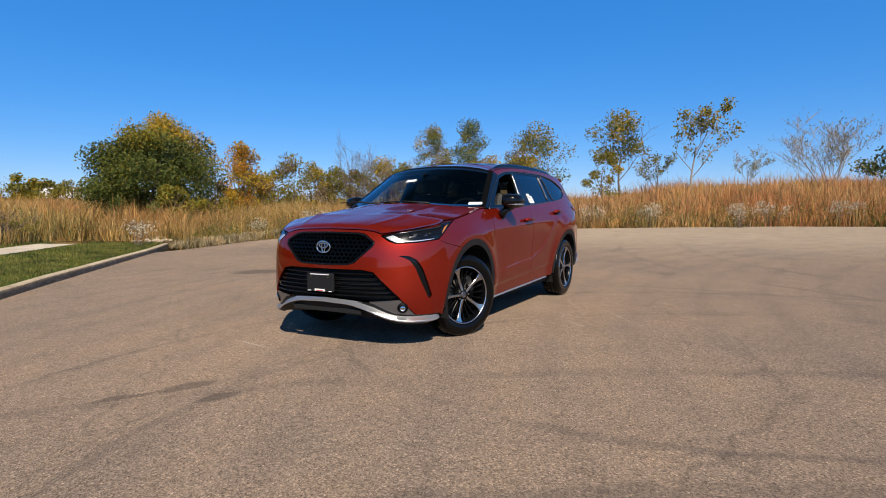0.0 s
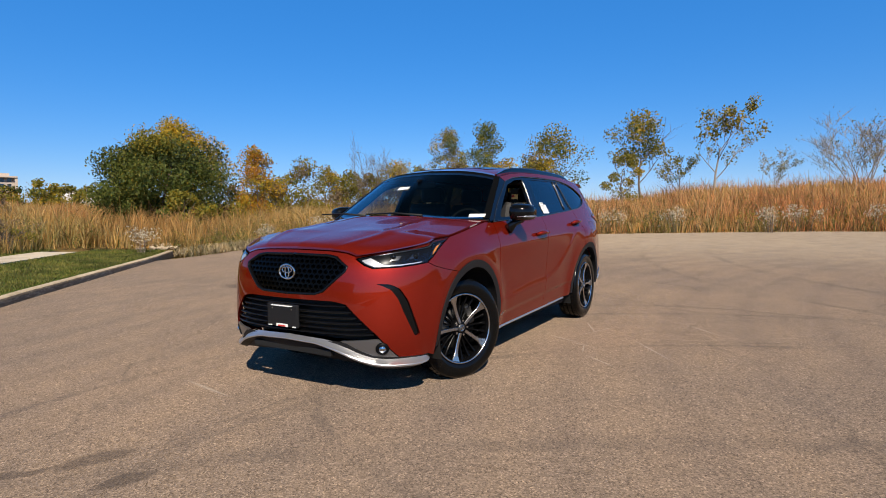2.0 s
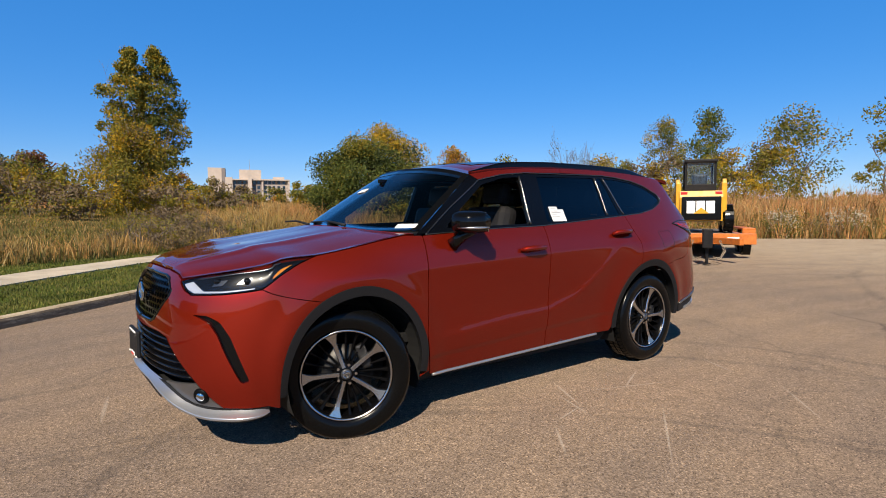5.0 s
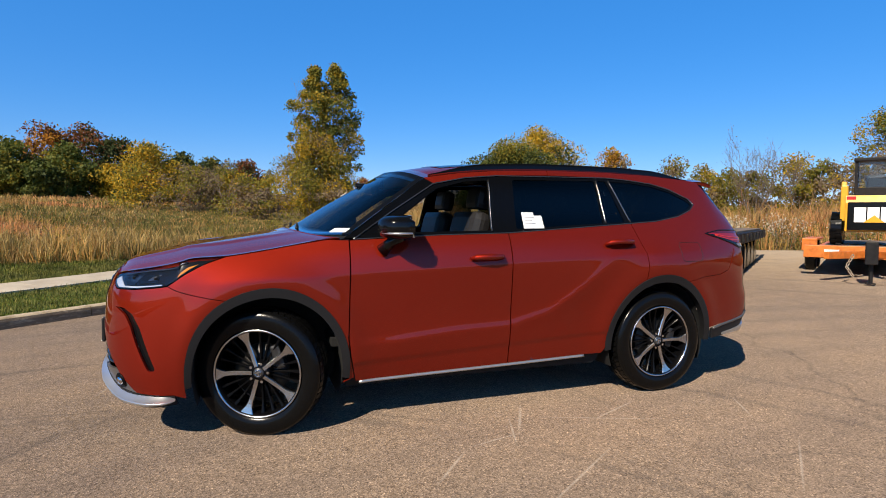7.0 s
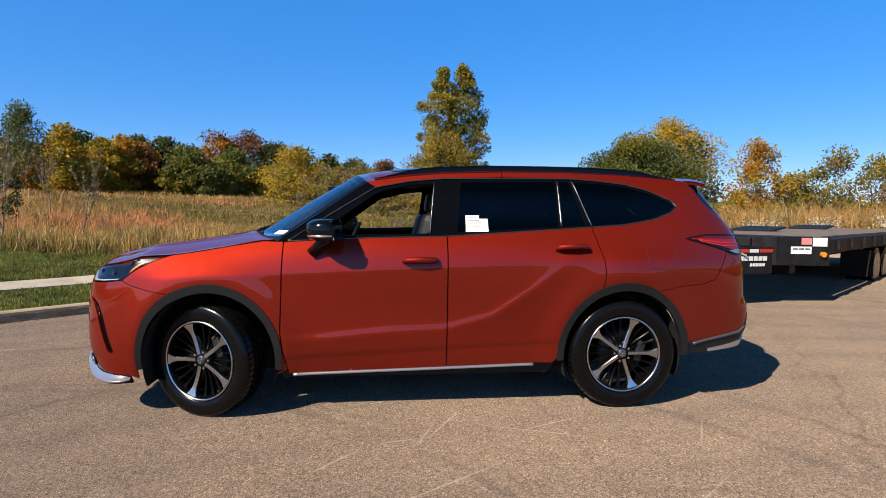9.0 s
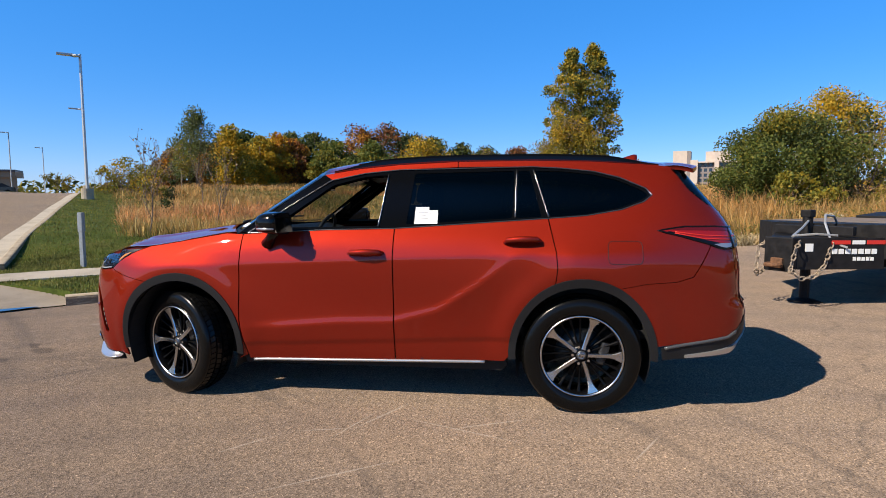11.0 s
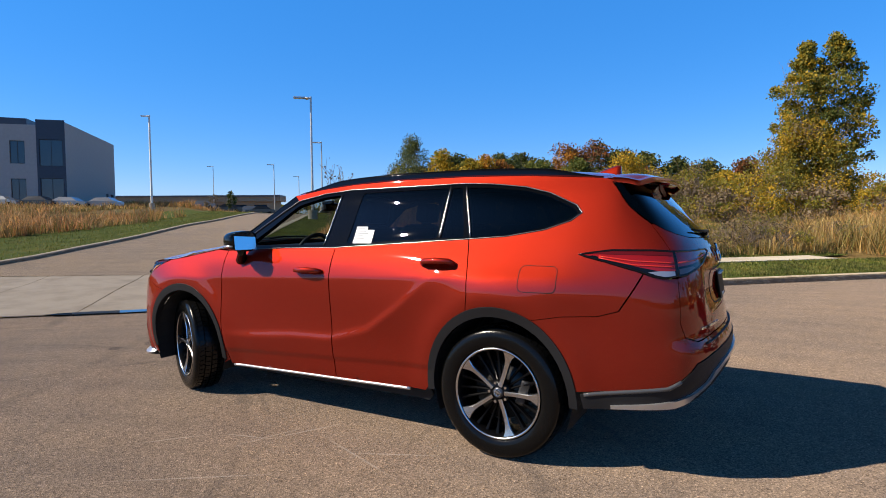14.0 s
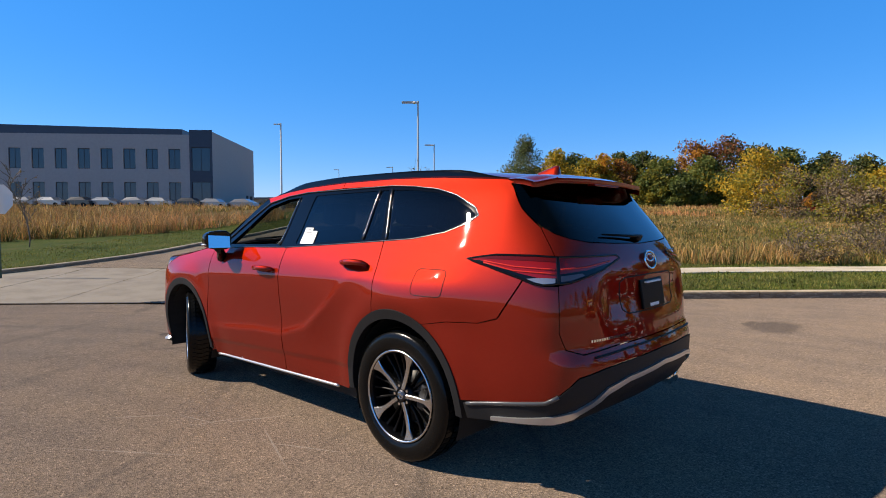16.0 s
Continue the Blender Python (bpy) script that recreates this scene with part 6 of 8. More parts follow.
LIP_PROFILE = ((0.050, 0.002), (0.028, 0.020), (0.008, 0.046), (0.007, 0.048), (0.001, 0.050), (-0.008, 0.047), (-0.009, 0.046), (-0.026, 0.010), (-0.034, -0.01))
verts, faces = [], []
n_lip = 64
for i in range(n_lip + 1):
    p_ = -3.10 + 1.15 * i / n_lip
    z_ = sum(lip_z(p_ + d_) for d_ in (-0.05, -0.025, 0, 0.025, 0.05)) / 5
    deep = min(1.0, (n_lip - i) / 14) * (0.45 + 0.55 * min(1, max(0, (p_ + 2.85) / 0.25)))
    for dz, out in LIP_PROFILE:
        q = S(p_, z_) + Vector((SN(p_, z_).x, SN(p_, z_).y, 0)).normalized() * out * (0.3 + 0.7 * deep)
        verts.append(Vector((q.x, q.y, z_ + dz * (0.25 + 0.75 * deep))))
k_ = len(LIP_PROFILE)
ledge = []
for i in range(n_lip):
    for j in range(k_ - 1):
        a = i * k_ + j
        black = j > 5
        (ledge if black else faces).append((a, a + 1, a + k_ + 1, a + k_))
o_ = len(verts)
verts += [Vector((v.x, -v.y, v.z)) for v in verts]
faces += [tuple(i + o_ for i in f[::-1]) for f in faces]
ledge += [tuple(i + o_ for i in f[::-1]) for f in ledge]
lip_ = solid("front_lip", verts, faces, M_SILVER, suv, "satin silver front lip", True)
solid("lip_ledge", verts, ledge, M_MATTE, lip_, "black ledge behind the silver edge", True)
panel("fog_surround", FOG, M_SATIN, off=-0.004, label="silver fog lamp surround", step=0.025)
panel("front_valance", [(-3.10, 0.395), (-2.62, 0.375), (-2.46, 0.290), (-2.28, 0.270), (-1.95, 0.268), (-1.93, 0.215), (-2.4, 0.205), (-2.6, 0.24), (-3.10, 0.29)], M_MATTE, off=0.0, both=True)
for flip in (False, True):
    q, n_ = S(-2.37, 0.340), SN(-2.37, 0.340)
    b_ = bmesh.new()
    rot = n_.to_track_quat("Z", "Y").to_matrix().to_4x4()
    bmesh.ops.create_cone(b_, cap_ends=True, segments=16, radius1=0.046, radius2=0.042, depth=0.008, matrix=Matrix.Translation(q) @ rot)
    v_, f_ = from_bm(b_)
    recess = mirrored("fog_recess", v_, f_, M_GRILLE, label="black fog lamp recess", sides=(flip,))
    b_ = bmesh.new()
    bmesh.ops.create_cone(b_, cap_ends=True, segments=16, radius1=0.026, radius2=0.021, depth=0.024, matrix=Matrix.Translation(q) @ rot)
    v_, f_ = from_bm(b_)
    mirrored("fog_lamp", v_, f_, M_CHROME, recess, "round fog lamp", sides=(flip,))

# head lamps: dark bucket, reflectors, lens
lamp_f = panel("head_lamp", LAMP_F, M_LAMPIN, off=-0.010, rim=-0.010, step=0.03, label="head lamp with clear lens and amber corner")
panel("lens", LAMP_F, M_LENS, off=-0.001, rim=0, step=0.03, parent=lamp_f)
panel("light_guide", [(-2.53, 0.922), (-2.49, 0.900), (-2.43, 0.880), (-2.25, 0.885), (-2.08, 0.902), (-2.08, 0.907), (-2.25, 0.893), (-2.37, 0.891), (-2.42, 0.915), (-2.475, 0.938)], M_LAMPCLEAR, off=-0.005, rim=0.004, step=0.02, parent=lamp_f, label="bright running light")
for p0, p1, za, zb in ((-2.335, -2.275, 0.915, 0.950), (-2.205, -2.150, 0.925, 0.962)):
    panel("inner_reflector", [(p0, za), (p1, za + 0.006), (p1 + 0.012, zb), (p0 + 0.02, zb - 0.004)], M_DCHROME, off=-0.006, rim=0.006, step=0.015, parent=lamp_f)
strip("lamp_brow", [(-2.45, 0.951), (-2.22, 0.984), (-1.97, 1.012), (-1.78, 1.032)], 0.010, 0.004, M_DCHROME, -0.006, parent=lamp_f)
panel("turn_reflector", [(-1.90, 0.948), (-1.80, 0.982), (-1.71, 1.020), (-1.78, 1.004), (-1.88, 0.968)], M_AMBER, off=-0.003, rim=0.004, step=0.02, parent=lamp_f, label="amber turn reflector")
for pp in (-2.32, -2.16):
    q, n_ = S(pp, 0.945, -0.012), SN(pp, 0.938)
    b_ = bmesh.new()
    bmesh.ops.create_uvsphere(b_, u_segments=14, v_segments=8, radius=0.020, matrix=Matrix.Translation(q))
    v_, f_ = from_bm(b_)
    mirrored("projector", v_, f_, M_BLACK, lamp_f)


# bonnet, windscreen and roof as patches between their edge curves
def coons(c0, c1, d0, d1, u, v):
    """c0, c1 run with u at v=0 and v=1; d0, d1 run with v at u=0 and u=1."""
    p00, p10, p01, p11 = c0(0), c0(1), c1(0), c1(1)
    return (c0(u) * (1 - v) + c1(u) * v + d0(v) * (1 - u) + d1(v) * u
            - p00 * (1 - u) * (1 - v) - p10 * u * (1 - v) - p01 * (1 - u) * v - p11 * u * v)


def curve_through(pts):
    pts = [Vector(p) for p in pts]
    d = [0.0]
    for a, b in zip(pts, pts[1:]):
        d.append(d[-1] + (b - a).length)
    d = np.array(d) / d[-1]
    A = np.array([tuple(p) for p in pts])

    def f(t):
        return Vector([float(pchip(d, A[:, k], np.array([t]))[0]) for k in range(3)])
    return f


def patch(name, f, nu, nv, mat, label="", both=True, thick=0.012, parent=None, off=0.0):
    """A patch of f(u, v), v from the centre line to the left edge, mirrored into one sheet, edges turned down."""
    pos = [[f(i / nu, j / nv) for j in range(nv + 1)] for i in range(nu + 1)]
    full = [[Vector((p.x, -p.y, p.z)) for p in row[:0:-1]] + row for row in pos]
    w = 2 * nv + 1
    verts = [p for row in full for p in row]
    faces = [(i * w + j, i * w + j + 1, (i + 1) * w + j + 1, (i + 1) * w + j) for i in range(nu) for j in range(w - 1)]
    n0 = (verts[1] - verts[0]).cross(verts[w] - verts[0])
    if n0.z < 0:
        faces = [f_[::-1] for f_ in faces]
    edge = [(0, j) for j in range(w)] + [(i, w - 1) for i in range(1, nu + 1)] + [(nu, j) for j in range(w - 2, -1, -1)] + [(i, 0) for i in range(nu - 1, 0, -1)]
    o = len(verts)
    verts += [full[i][j] + Vector((0, 0, -thick)) for i, j in edge]
    m = len(edge)
    ids = [i * w + j for i, j in edge]
    for k in range(m):
        a, b = ids[k], ids[(k + 1) % m]
        faces.append((a, b, o + (k + 1) % m, o + k))
    return solid(name, verts, faces, mat, parent or suv, label, True)


H_F = [(-3.10, 0.989), (-2.80, 0.983), (-2.66, 0.970), (-2.578, 0.949)]
H_S = [(-2.578, 0.949), (-2.42, 0.972), (-2.22, 1.005), (-1.95, 1.035), (-1.75, 1.053), (-1.577, 1.066), (-1.40, 1.097), (-1.2, 1.133), (-1.03, 1.161), (-0.955, 1.167)]
hood_front = curve_through([S(*q) for q in H_F])
hood_side = curve_through([S(*q) for q in H_S])
hood_mid = curve_through([S(*H_F[0]), (-2.21, 0, 1.025), (-2.12, 0, 1.050), (-1.9, 0, 1.090), (-1.6, 0, 1.142), (-1.35, 0, 1.185), (-1.235, 0, 1.215)])
hood_back = curve_through([(-1.235, 0, 1.215), (-1.20, -0.3, 1.207), (-1.10, -0.60, 1.183), S(-0.955, 1.166)])


def hood(u, v):
    p = coons(hood_mid, hood_side, hood_front, hood_back, u, v)
    rise = math.sin(math.pi * min(1, u)) ** 0.7
    p.z += 0.016 * rise * math.sin(math.pi * v) ** 1.5 + 0.010 * rise * math.exp(-((v - 0.60 + 0.08 * u) / 0.05) ** 2)
    return p


patch("bonnet", hood, 40, 34, M_PAINT, "red bonnet with two raised creases", thick=0.02)
ws_low = curve_through([(-1.20, 0, 1.205), (-1.165, -0.3, 1.198), (-1.07, -0.60, 1.178), S(-0.90, 1.185)])
ws_top = curve_through([(-0.47, 0, 1.640), (-0.45, -0.3, 1.630), (-0.41, -0.5, 1.606), S(-0.36, 1.562)])
ws_mid = curve_through([(-1.20, 0, 1.205), (-0.95, 0, 1.365), (-0.7, 0, 1.515), (-0.47, 0, 1.640)])
ws_side = curve_through([S(-0.90, 1.185), S(-0.62, 1.381), S(-0.36, 1.562)])
screen = patch("windscreen", lambda u, v: coons(ws_mid, ws_side, ws_low, ws_top, u, v), 14, 16, M_WIND, "clear windscreen with a dark upper band", thick=0.004)
# black ceramic border of the screen and the scuttle
scuttle = patch("scuttle", lambda u, v: hood_back(v) * (1 - u) + (ws_low(v) + Vector((0.03, 0, 0.012))) * u + Vector((0.004, 0, -0.012)), 3, 20, M_MATTE, "black scuttle under the windscreen", thick=0.02)
patch("screen_band", lambda u, v: coons(ws_mid, ws_side, ws_low, ws_top, 0.90 + 0.10 * u, v) + Vector((-0.001, 0, 0.002)), 2, 16, M_BLACK, thick=0.002, parent=screen)
for flip in (1, -1):
    fr = [[coons(ws_mid, ws_side, ws_low, ws_top, i / 10, 0.93 + 0.07 * j) + Vector((-0.002, 0, 0.003)) for j in (0, 1)] for i in range(11)]
    solid("screen_border", [Vector((p.x, p.y * flip, p.z)) for row in fr for p in row], [(2 * i, 2 * i + 1, 2 * i + 3, 2 * i + 2)[::flip] for i in range(10)], M_GRILLE, screen, "black ceramic border")
patch("dashboard", lambda u, v: Vector((-1.12 + 0.42 * u + 0.12 * v * v * (1 - u), -0.74 * v, 1.165 - 0.03 * u + 0.02 * math.sin(math.pi * u))), 6, 10, M_MATTE, "matte black dashboard", thick=0.25)
RE = [S(*q) for q in ROOF_E]
roof_side = curve_through(RE)
roof_mid = curve_through([(-0.47, 0, 1.642), (-0.2, 0, 1.680), (0.2, 0, 1.705), (0.7, 0, 1.712), (1.2, 0, 1.702), (1.7, 0, 1.676), (2.06, 0, 1.650)])
roof_front = curve_through([(-0.47, 0, 1.642), (-0.45, -0.3, 1.632), (-0.41, -0.5, 1.608), RE[0]])
roof_back = curve_through([(2.06, 0, 1.650), (2.055, -0.3, 1.642), (2.045, -0.48, 1.626), RE[-1]])


def roof(u, v):
    p = coons(roof_mid, roof_side, roof_front, roof_back, u, v)
    p.z += 0.012 * math.sin(math.pi * min(1, u)) ** 0.5 * math.sin(math.pi * v)
    return p


patch("roof", roof, 30, 22, M_PAINT, "red roof panel", thick=0.02)
patch("sunroof", lambda u, v: roof(0.10 + 0.62 * u, 0.70 * v) + Vector((0, 0, 0.004)), 16, 10, M_BLACK, "dark glass panoramic sunroof", thick=0.003)
# roof rails
for flip in (False, True):
    b_ = bmesh.new()
    path = [roof(t, 0.905) for t in spread(0.03, 0.96, 34)]
    n_ = len(path)
    rows = []
    for i, p in enumerate(path):
        lift = 0.034 * sm(min(i, n_ - 1 - i) / (0.16 * n_)) + 0.002
        rows.append([b_.verts.new((p.x, p.y + dy, p.z + dz)) for dy, dz in ((-0.017, -0.02), (-0.016, lift * 0.6), (-0.008, lift), (0.008, lift), (0.016, lift * 0.6), (0.017, -0.02))])
    for r0, r1 in zip(rows, rows[1:]):
        for k in range(5):
            b_.faces.new((r0[k], r0[k + 1], r1[k + 1], r1[k]))
    v_, f_ = from_bm(b_)
    mirrored("roof_rail", v_, f_, M_PILLAR, label="black roof rail", sides=(flip,))
# shark fin
b_ = bmesh.new()
rows = []
for x_, w_, h_ in ((1.68, 0.006, 0.0), (1.74, 0.028, 0.018), (1.82, 0.036, 0.046), (1.88, 0.034, 0.064), (1.905, 0.026, 0.062), (1.91, 0.02, 0.0)):
    zb = roof(0.86, 0)[2] - 0.006
    rows.append([b_.verts.new((x_, yy, zb + hh)) for yy, hh in ((-w_, 0), (-w_ * 0.45, h_ * 0.75), (0, h_), (w_ * 0.45, h_ * 0.75), (w_, 0))])
for r0, r1 in zip(rows, rows[1:]):
    for k in range(4):
        b_.faces.new((r0[k], r1[k], r1[k + 1], r0[k + 1]))
part("antenna_fin", b_, M_PAINT, suv, "red shark fin antenna", True)

# rear: glass, tailgate, bumper, lamps
RG = [(3.10, 1.262), (2.8, 1.270), (2.62, 1.280), (2.50, 1.298), (2.40, 1.324), (2.308, 1.362), (2.157, 1.460), (2.042, 1.556), (1.99, 1.60), (2.4, 1.61), (3.10, 1.62)]
panel("rear_window", RG, M_PRIVACY, off=-0.002, rim=0, both=True, label="dark rear window")
gate = [(3.10, 0.765), (2.72, 0.762), (2.50, 0.745), (2.415, 0.772), (2.380, 0.85), (2.380, 1.072), (2.45, 1.082), (2.55, 1.106), (2.66, 1.132), (2.807, 1.188), (2.787, 1.210), (2.45, 1.212), (2.368, 1.215), (2.349, 1.262),
        (2.308, 1.350), (2.318, 1.352), (2.40, 1.318), (2.50, 1.292), (2.62, 1.274), (2.8, 1.264), (3.10, 1.257)]
tailgate = panel("tailgate", gate, M_PAINT, both=True, label="red tailgate")
LAMP_G = [(2.383, 1.082), (2.45, 1.089), (2.55, 1.113), (2.66, 1.139), (2.80, 1.190), (2.78, 1.206), (2.383, 1.207)]
for nm, outl, up in (("tail_lamp", LAMP_R, suv), ("tailgate_lamp", LAMP_G, suv)):
    lamp = panel(nm, outl, M_REDLENS, off=0.004, step=0.03, label="red tail lamp with a clear lower part")
    if nm == "tail_lamp":
        panel("lower_band", [(1.92, 1.180), (2.03, 1.152), (2.17, 1.108), (2.245, 1.082), (2.29, 1.075), (2.37, 1.083), (2.37, 1.110), (2.28, 1.108), (2.18, 1.128), (2.04, 1.165), (1.96, 1.185)], M_BLACK, off=0.006, rim=0.004, step=0.02, parent=lamp, label="black lower band")
        panel("clear_section", [(2.215, 1.104), (2.26, 1.088), (2.30, 1.081), (2.36, 1.087), (2.36, 1.108), (2.28, 1.110)], M_SMOKEC, off=0.008, rim=0.004, step=0.02, parent=lamp, label="clear reversing lamp")
        panel("upper_shade", [(1.93, 1.196), (2.05, 1.207), (2.25, 1.208), (2.37, 1.202), (2.37, 1.186), (2.2, 1.190), (2.03, 1.192)], M_DARKRED, off=0.006, rim=0.003, step=0.02, parent=lamp, label="dark red upper band")
        for dz_ in (0.0, -0.020):
            strip("lamp_line", [(1.99, 1.182 + dz_ * 0.4), (2.15, 1.160 + dz_), (2.36, 1.150 + dz_)], 0.008, 0.004, M_REDBRIGHT, 0.004, parent=lamp)
        strip("lamp_rim", outl, 0.012, 0.006, M_BLACK, 0.003, closed=True, parent=lamp)
    else:
        panel("lower_band", [(2.386, 1.085), (2.45, 1.092), (2.55, 1.116), (2.66, 1.142), (2.74, 1.172), (2.66, 1.160), (2.55, 1.142), (2.386, 1.128)], M_BLACK, off=0.006, rim=0.004, step=0.02, parent=lamp, label="black lower band")
        panel("clear_section", [(2.39, 1.092), (2.45, 1.098), (2.53, 1.118), (2.51, 1.128), (2.39, 1.118)], M_SMOKE, off=0.008, rim=0.004, step=0.02, parent=lamp)
        strip("lamp_line", [(2.39, 1.150), (2.55, 1.158), (2.72, 1.180)], 0.008, 0.004, M_REDBRIGHT, 0.004, parent=lamp)
        strip("lamp_rim", outl, 0.012, 0.006, M_BLACK, 0.003, closed=True, parent=lamp)
rear = ([(2.198, 1.094), (2.095, 0.901), (2.002, 0.870), (1.81, 0.858)] + arch(WR, 61.4, 9, 12)
        + [(2.12, 0.492), (2.30, 0.522), (2.36, 0.562), (2.45, 0.640), (2.6, 0.668), (2.75, 0.682), (3.10, 0.692), (3.10, 0.759), (2.72, 0.756), (2.50, 0.739), (2.411, 0.767), (2.376, 0.85), (2.376, 1.070), (2.29, 1.070), (2.245, 1.078)])
panel("rear_bumper", rear, M_PAINT, both=True, label="red rear bumper cover")
panel("rear_valance", [(1.915, 0.452), (2.12, 0.486), (2.30, 0.516), (2.36, 0.556), (2.45, 0.634), (2.6, 0.662), (2.75, 0.676), (3.10, 0.686), (3.10, 0.47), (2.7, 0.445), (2.5, 0.42), (2.36, 0.402), (1.93, 0.375)], M_MATTE, off=0.004, both=True, label="black rear valance")
# paler strip laid on the black valance, standing for its sunlit upper edge
strip("valance_edge", [(1.935, 0.452), (2.12, 0.484), (2.30, 0.514), (2.355, 0.550)], 0.020, 0.006, M_EDGE, 0.006, label="grey strip drawing the sunlight caught on the valance's upper edge")
RLIP = [(2.06, 0.405), (2.20, 0.415), (2.36, 0.425), (2.46, 0.445), (2.55, 0.500), (2.62, 0.553), (2.76, 0.588), (3.10, 0.610)]
panel("rear_lip", [(p_, z_ + w_) for (p_, z_), w_ in zip(RLIP, (0.003, 0.012, 0.026, 0.030, 0.026, 0.018, 0.012, 0.012))] + [(p_, z_ - 0.014) for p_, z_ in RLIP[::-1]], M_SILVER, off=0.016, rim=0.02, step=0.03, both=True, label="satin silver rear lip")
strip("bumper_step", [(2.56, 0.722), (2.8, 0.735), (3.10, 0.738)], 0.012, 0.008, M_MATTE, 0.0, both=True)


def spoiler_f(u, v):
    ear = sm((v - 0.78) / 0.22)
    yy = -0.640 * v
    x0, x1 = 1.99 - 0.03 * v * v, 2.228 - 0.040 * v ** 2 - 0.042 * ear
    a, b = roof(0.985, v)[2] + 0.003, 1.622 - 0.016 * v * v - 0.020 * ear
    return Vector((x0 + (x1 - x0) * u, yy * (1 + 0.02 * u), a * (1 - u) + b * u + 0.012 * math.sin(math.pi * u)))


spoiler = patch("spoiler", spoiler_f, 8, 24, M_PAINT, "red roof spoiler over the rear window", thick=0.028)
bx("stop_lamp", (2.205, 0, 1.590), (0.05, 0.30, 0.012), M_REDLENS, spoiler)
wb = S(3.10, 1.285, 0.02)
b_ = bmesh.new()
tube_bm(b_, [wb + Vector((0, 0.02, 0)), S(2.98, 1.292, 0.016), S(2.74, 1.306, 0.012)], [0.012, 0.008, 0.004], 8)
box_bm(b_, tuple(S(3.09, 1.285, 0.008)), (0.03, 0.07, 0.035), 0.010)
v_, f_ = from_bm(b_)
solid("rear_wiper", v_, f_, M_GRILLE, suv, "black rear wiper", True)
RX_ = S(3.10, 1.165, 0.010)
em2 = part("rear_emblem", ellipse_ring(RX_, 0.072, 0.049, 0.008, Matrix.Rotation(radians(-14), 3, "Y")), M_CHROME, suv, "chrome oval badge", True)
part("emblem_bar", ellipse_ring(RX_ + Vector((-0.003, 0, 0.013)), 0.045, 0.020, 0.006, Matrix.Rotation(radians(-14), 3, "Y")), M_CHROME, em2, "", True)
for k, (p_, z_, w_, h_) in enumerate(((2.60, 0.80, 0.30, 0.018), (2.60, 0.80, 0.001, 0.001), (2.66, 1.165, 0.001, 0.018))):
    if w_ > 0.01:
        n_chars = max(2, int(w_ / 0.017))
        for i in range(n_chars):
            q, nn = S(p_ - 0.06 + i * 0.0165 + 0.02, z_, 0.002), SN(p_ - 0.06 + i * 0.0165, z_)
            b_ = bmesh.new()
            box_bm(b_, (0, 0, 0), (0.011, h_ * 0.7, 0.004))
            mt = Matrix.Translation(q) @ nn.to_track_quat("Z", "Y").to_matrix().to_4x4()
            bmesh.ops.transform(b_, matrix=mt, verts=b_.verts)
            part("badge_bar", b_, M_CHROME, tailgate)
pr = S(3.10, 0.99)
rplate = bx("rear_plate_holder", (pr.x + 0.012, 0, 0.985), (0.014, 0.300, 0.160), M_GRILLE, suv, "black rear plate holder with a dealer card", 0.008, Matrix.Rotation(radians(-9), 3, "Y"))
bx("plate_text", (pr.x + 0.012, 0, 1.050), (0.020, 0.20, 0.010), M_WHITE, rplate, "", 0.001)
bx("plate_logo", (pr.x + 0.027, 0, 0.922), (0.006, 0.12, 0.020), M_WHITE, rplate, "", 0.001)
strip("plate_recess_seam", [(3.10, 1.092), (2.83, 1.088), (2.79, 1.066), (2.80, 0.925), (2.84, 0.900), (3.10, 0.896)], 0.007, 0.002, M_DARK, 0.0005, both=True)
for dy in (0.0, 0.09):
    b_ = bmesh.new()
    tube_bm(b_, [(2.20, -0.62 + dy, 0.385), (2.43, -0.62 + dy, 0.375)], [0.036, 0.040], 14, False)
    tube_bm(b_, [(2.43, -0.62 + dy, 0.375), (2.34, -0.62 + dy, 0.378)], [0.037, 0.033], 14, True)
    v_, f_ = from_bm(b_)
    mirrored("exhaust_tip", v_, f_, M_CHROME, label="chrome exhaust tip", sides=(True,))
# fuel flap outline, handles, mirrors
FLAP = rounded([(1.575, 0.985), (1.785, 0.985), (1.785, 1.125), (1.575, 1.125)], 0.035)
strip("fuel_flap_seam", FLAP, 0.0035, 0.0015, M_DARK, 0.0005, closed=True, sides=(False,))
for door, hx, hz in ((door_f, 0.005, 1.030), (door_r, 1.045, 1.112)):
    b_ = bmesh.new()
    pts_ = [S(hx - 0.115, hz - 0.002, 0.006), S(hx - 0.09, hz, 0.040), S(hx, hz + 0.002, 0.050), S(hx + 0.09, hz + 0.004, 0.040), S(hx + 0.115, hz + 0.004, 0.006)]
    tube_bm(b_, pts_, [0.013, 0.018, 0.020, 0.018, 0.013], 10)
    v_, f_ = from_bm(b_)
    mirrored("door_handle", v_, f_, M_PAINT, door)
    panel("handle_cup", rounded([(hx - 0.085, hz - 0.026), (hx + 0.06, hz - 0.026), (hx + 0.06, hz + 0.032), (hx - 0.085, hz + 0.032)], 0.028), M_PAINT, off=0.0015, rim=0.001, step=0.02, parent=door)
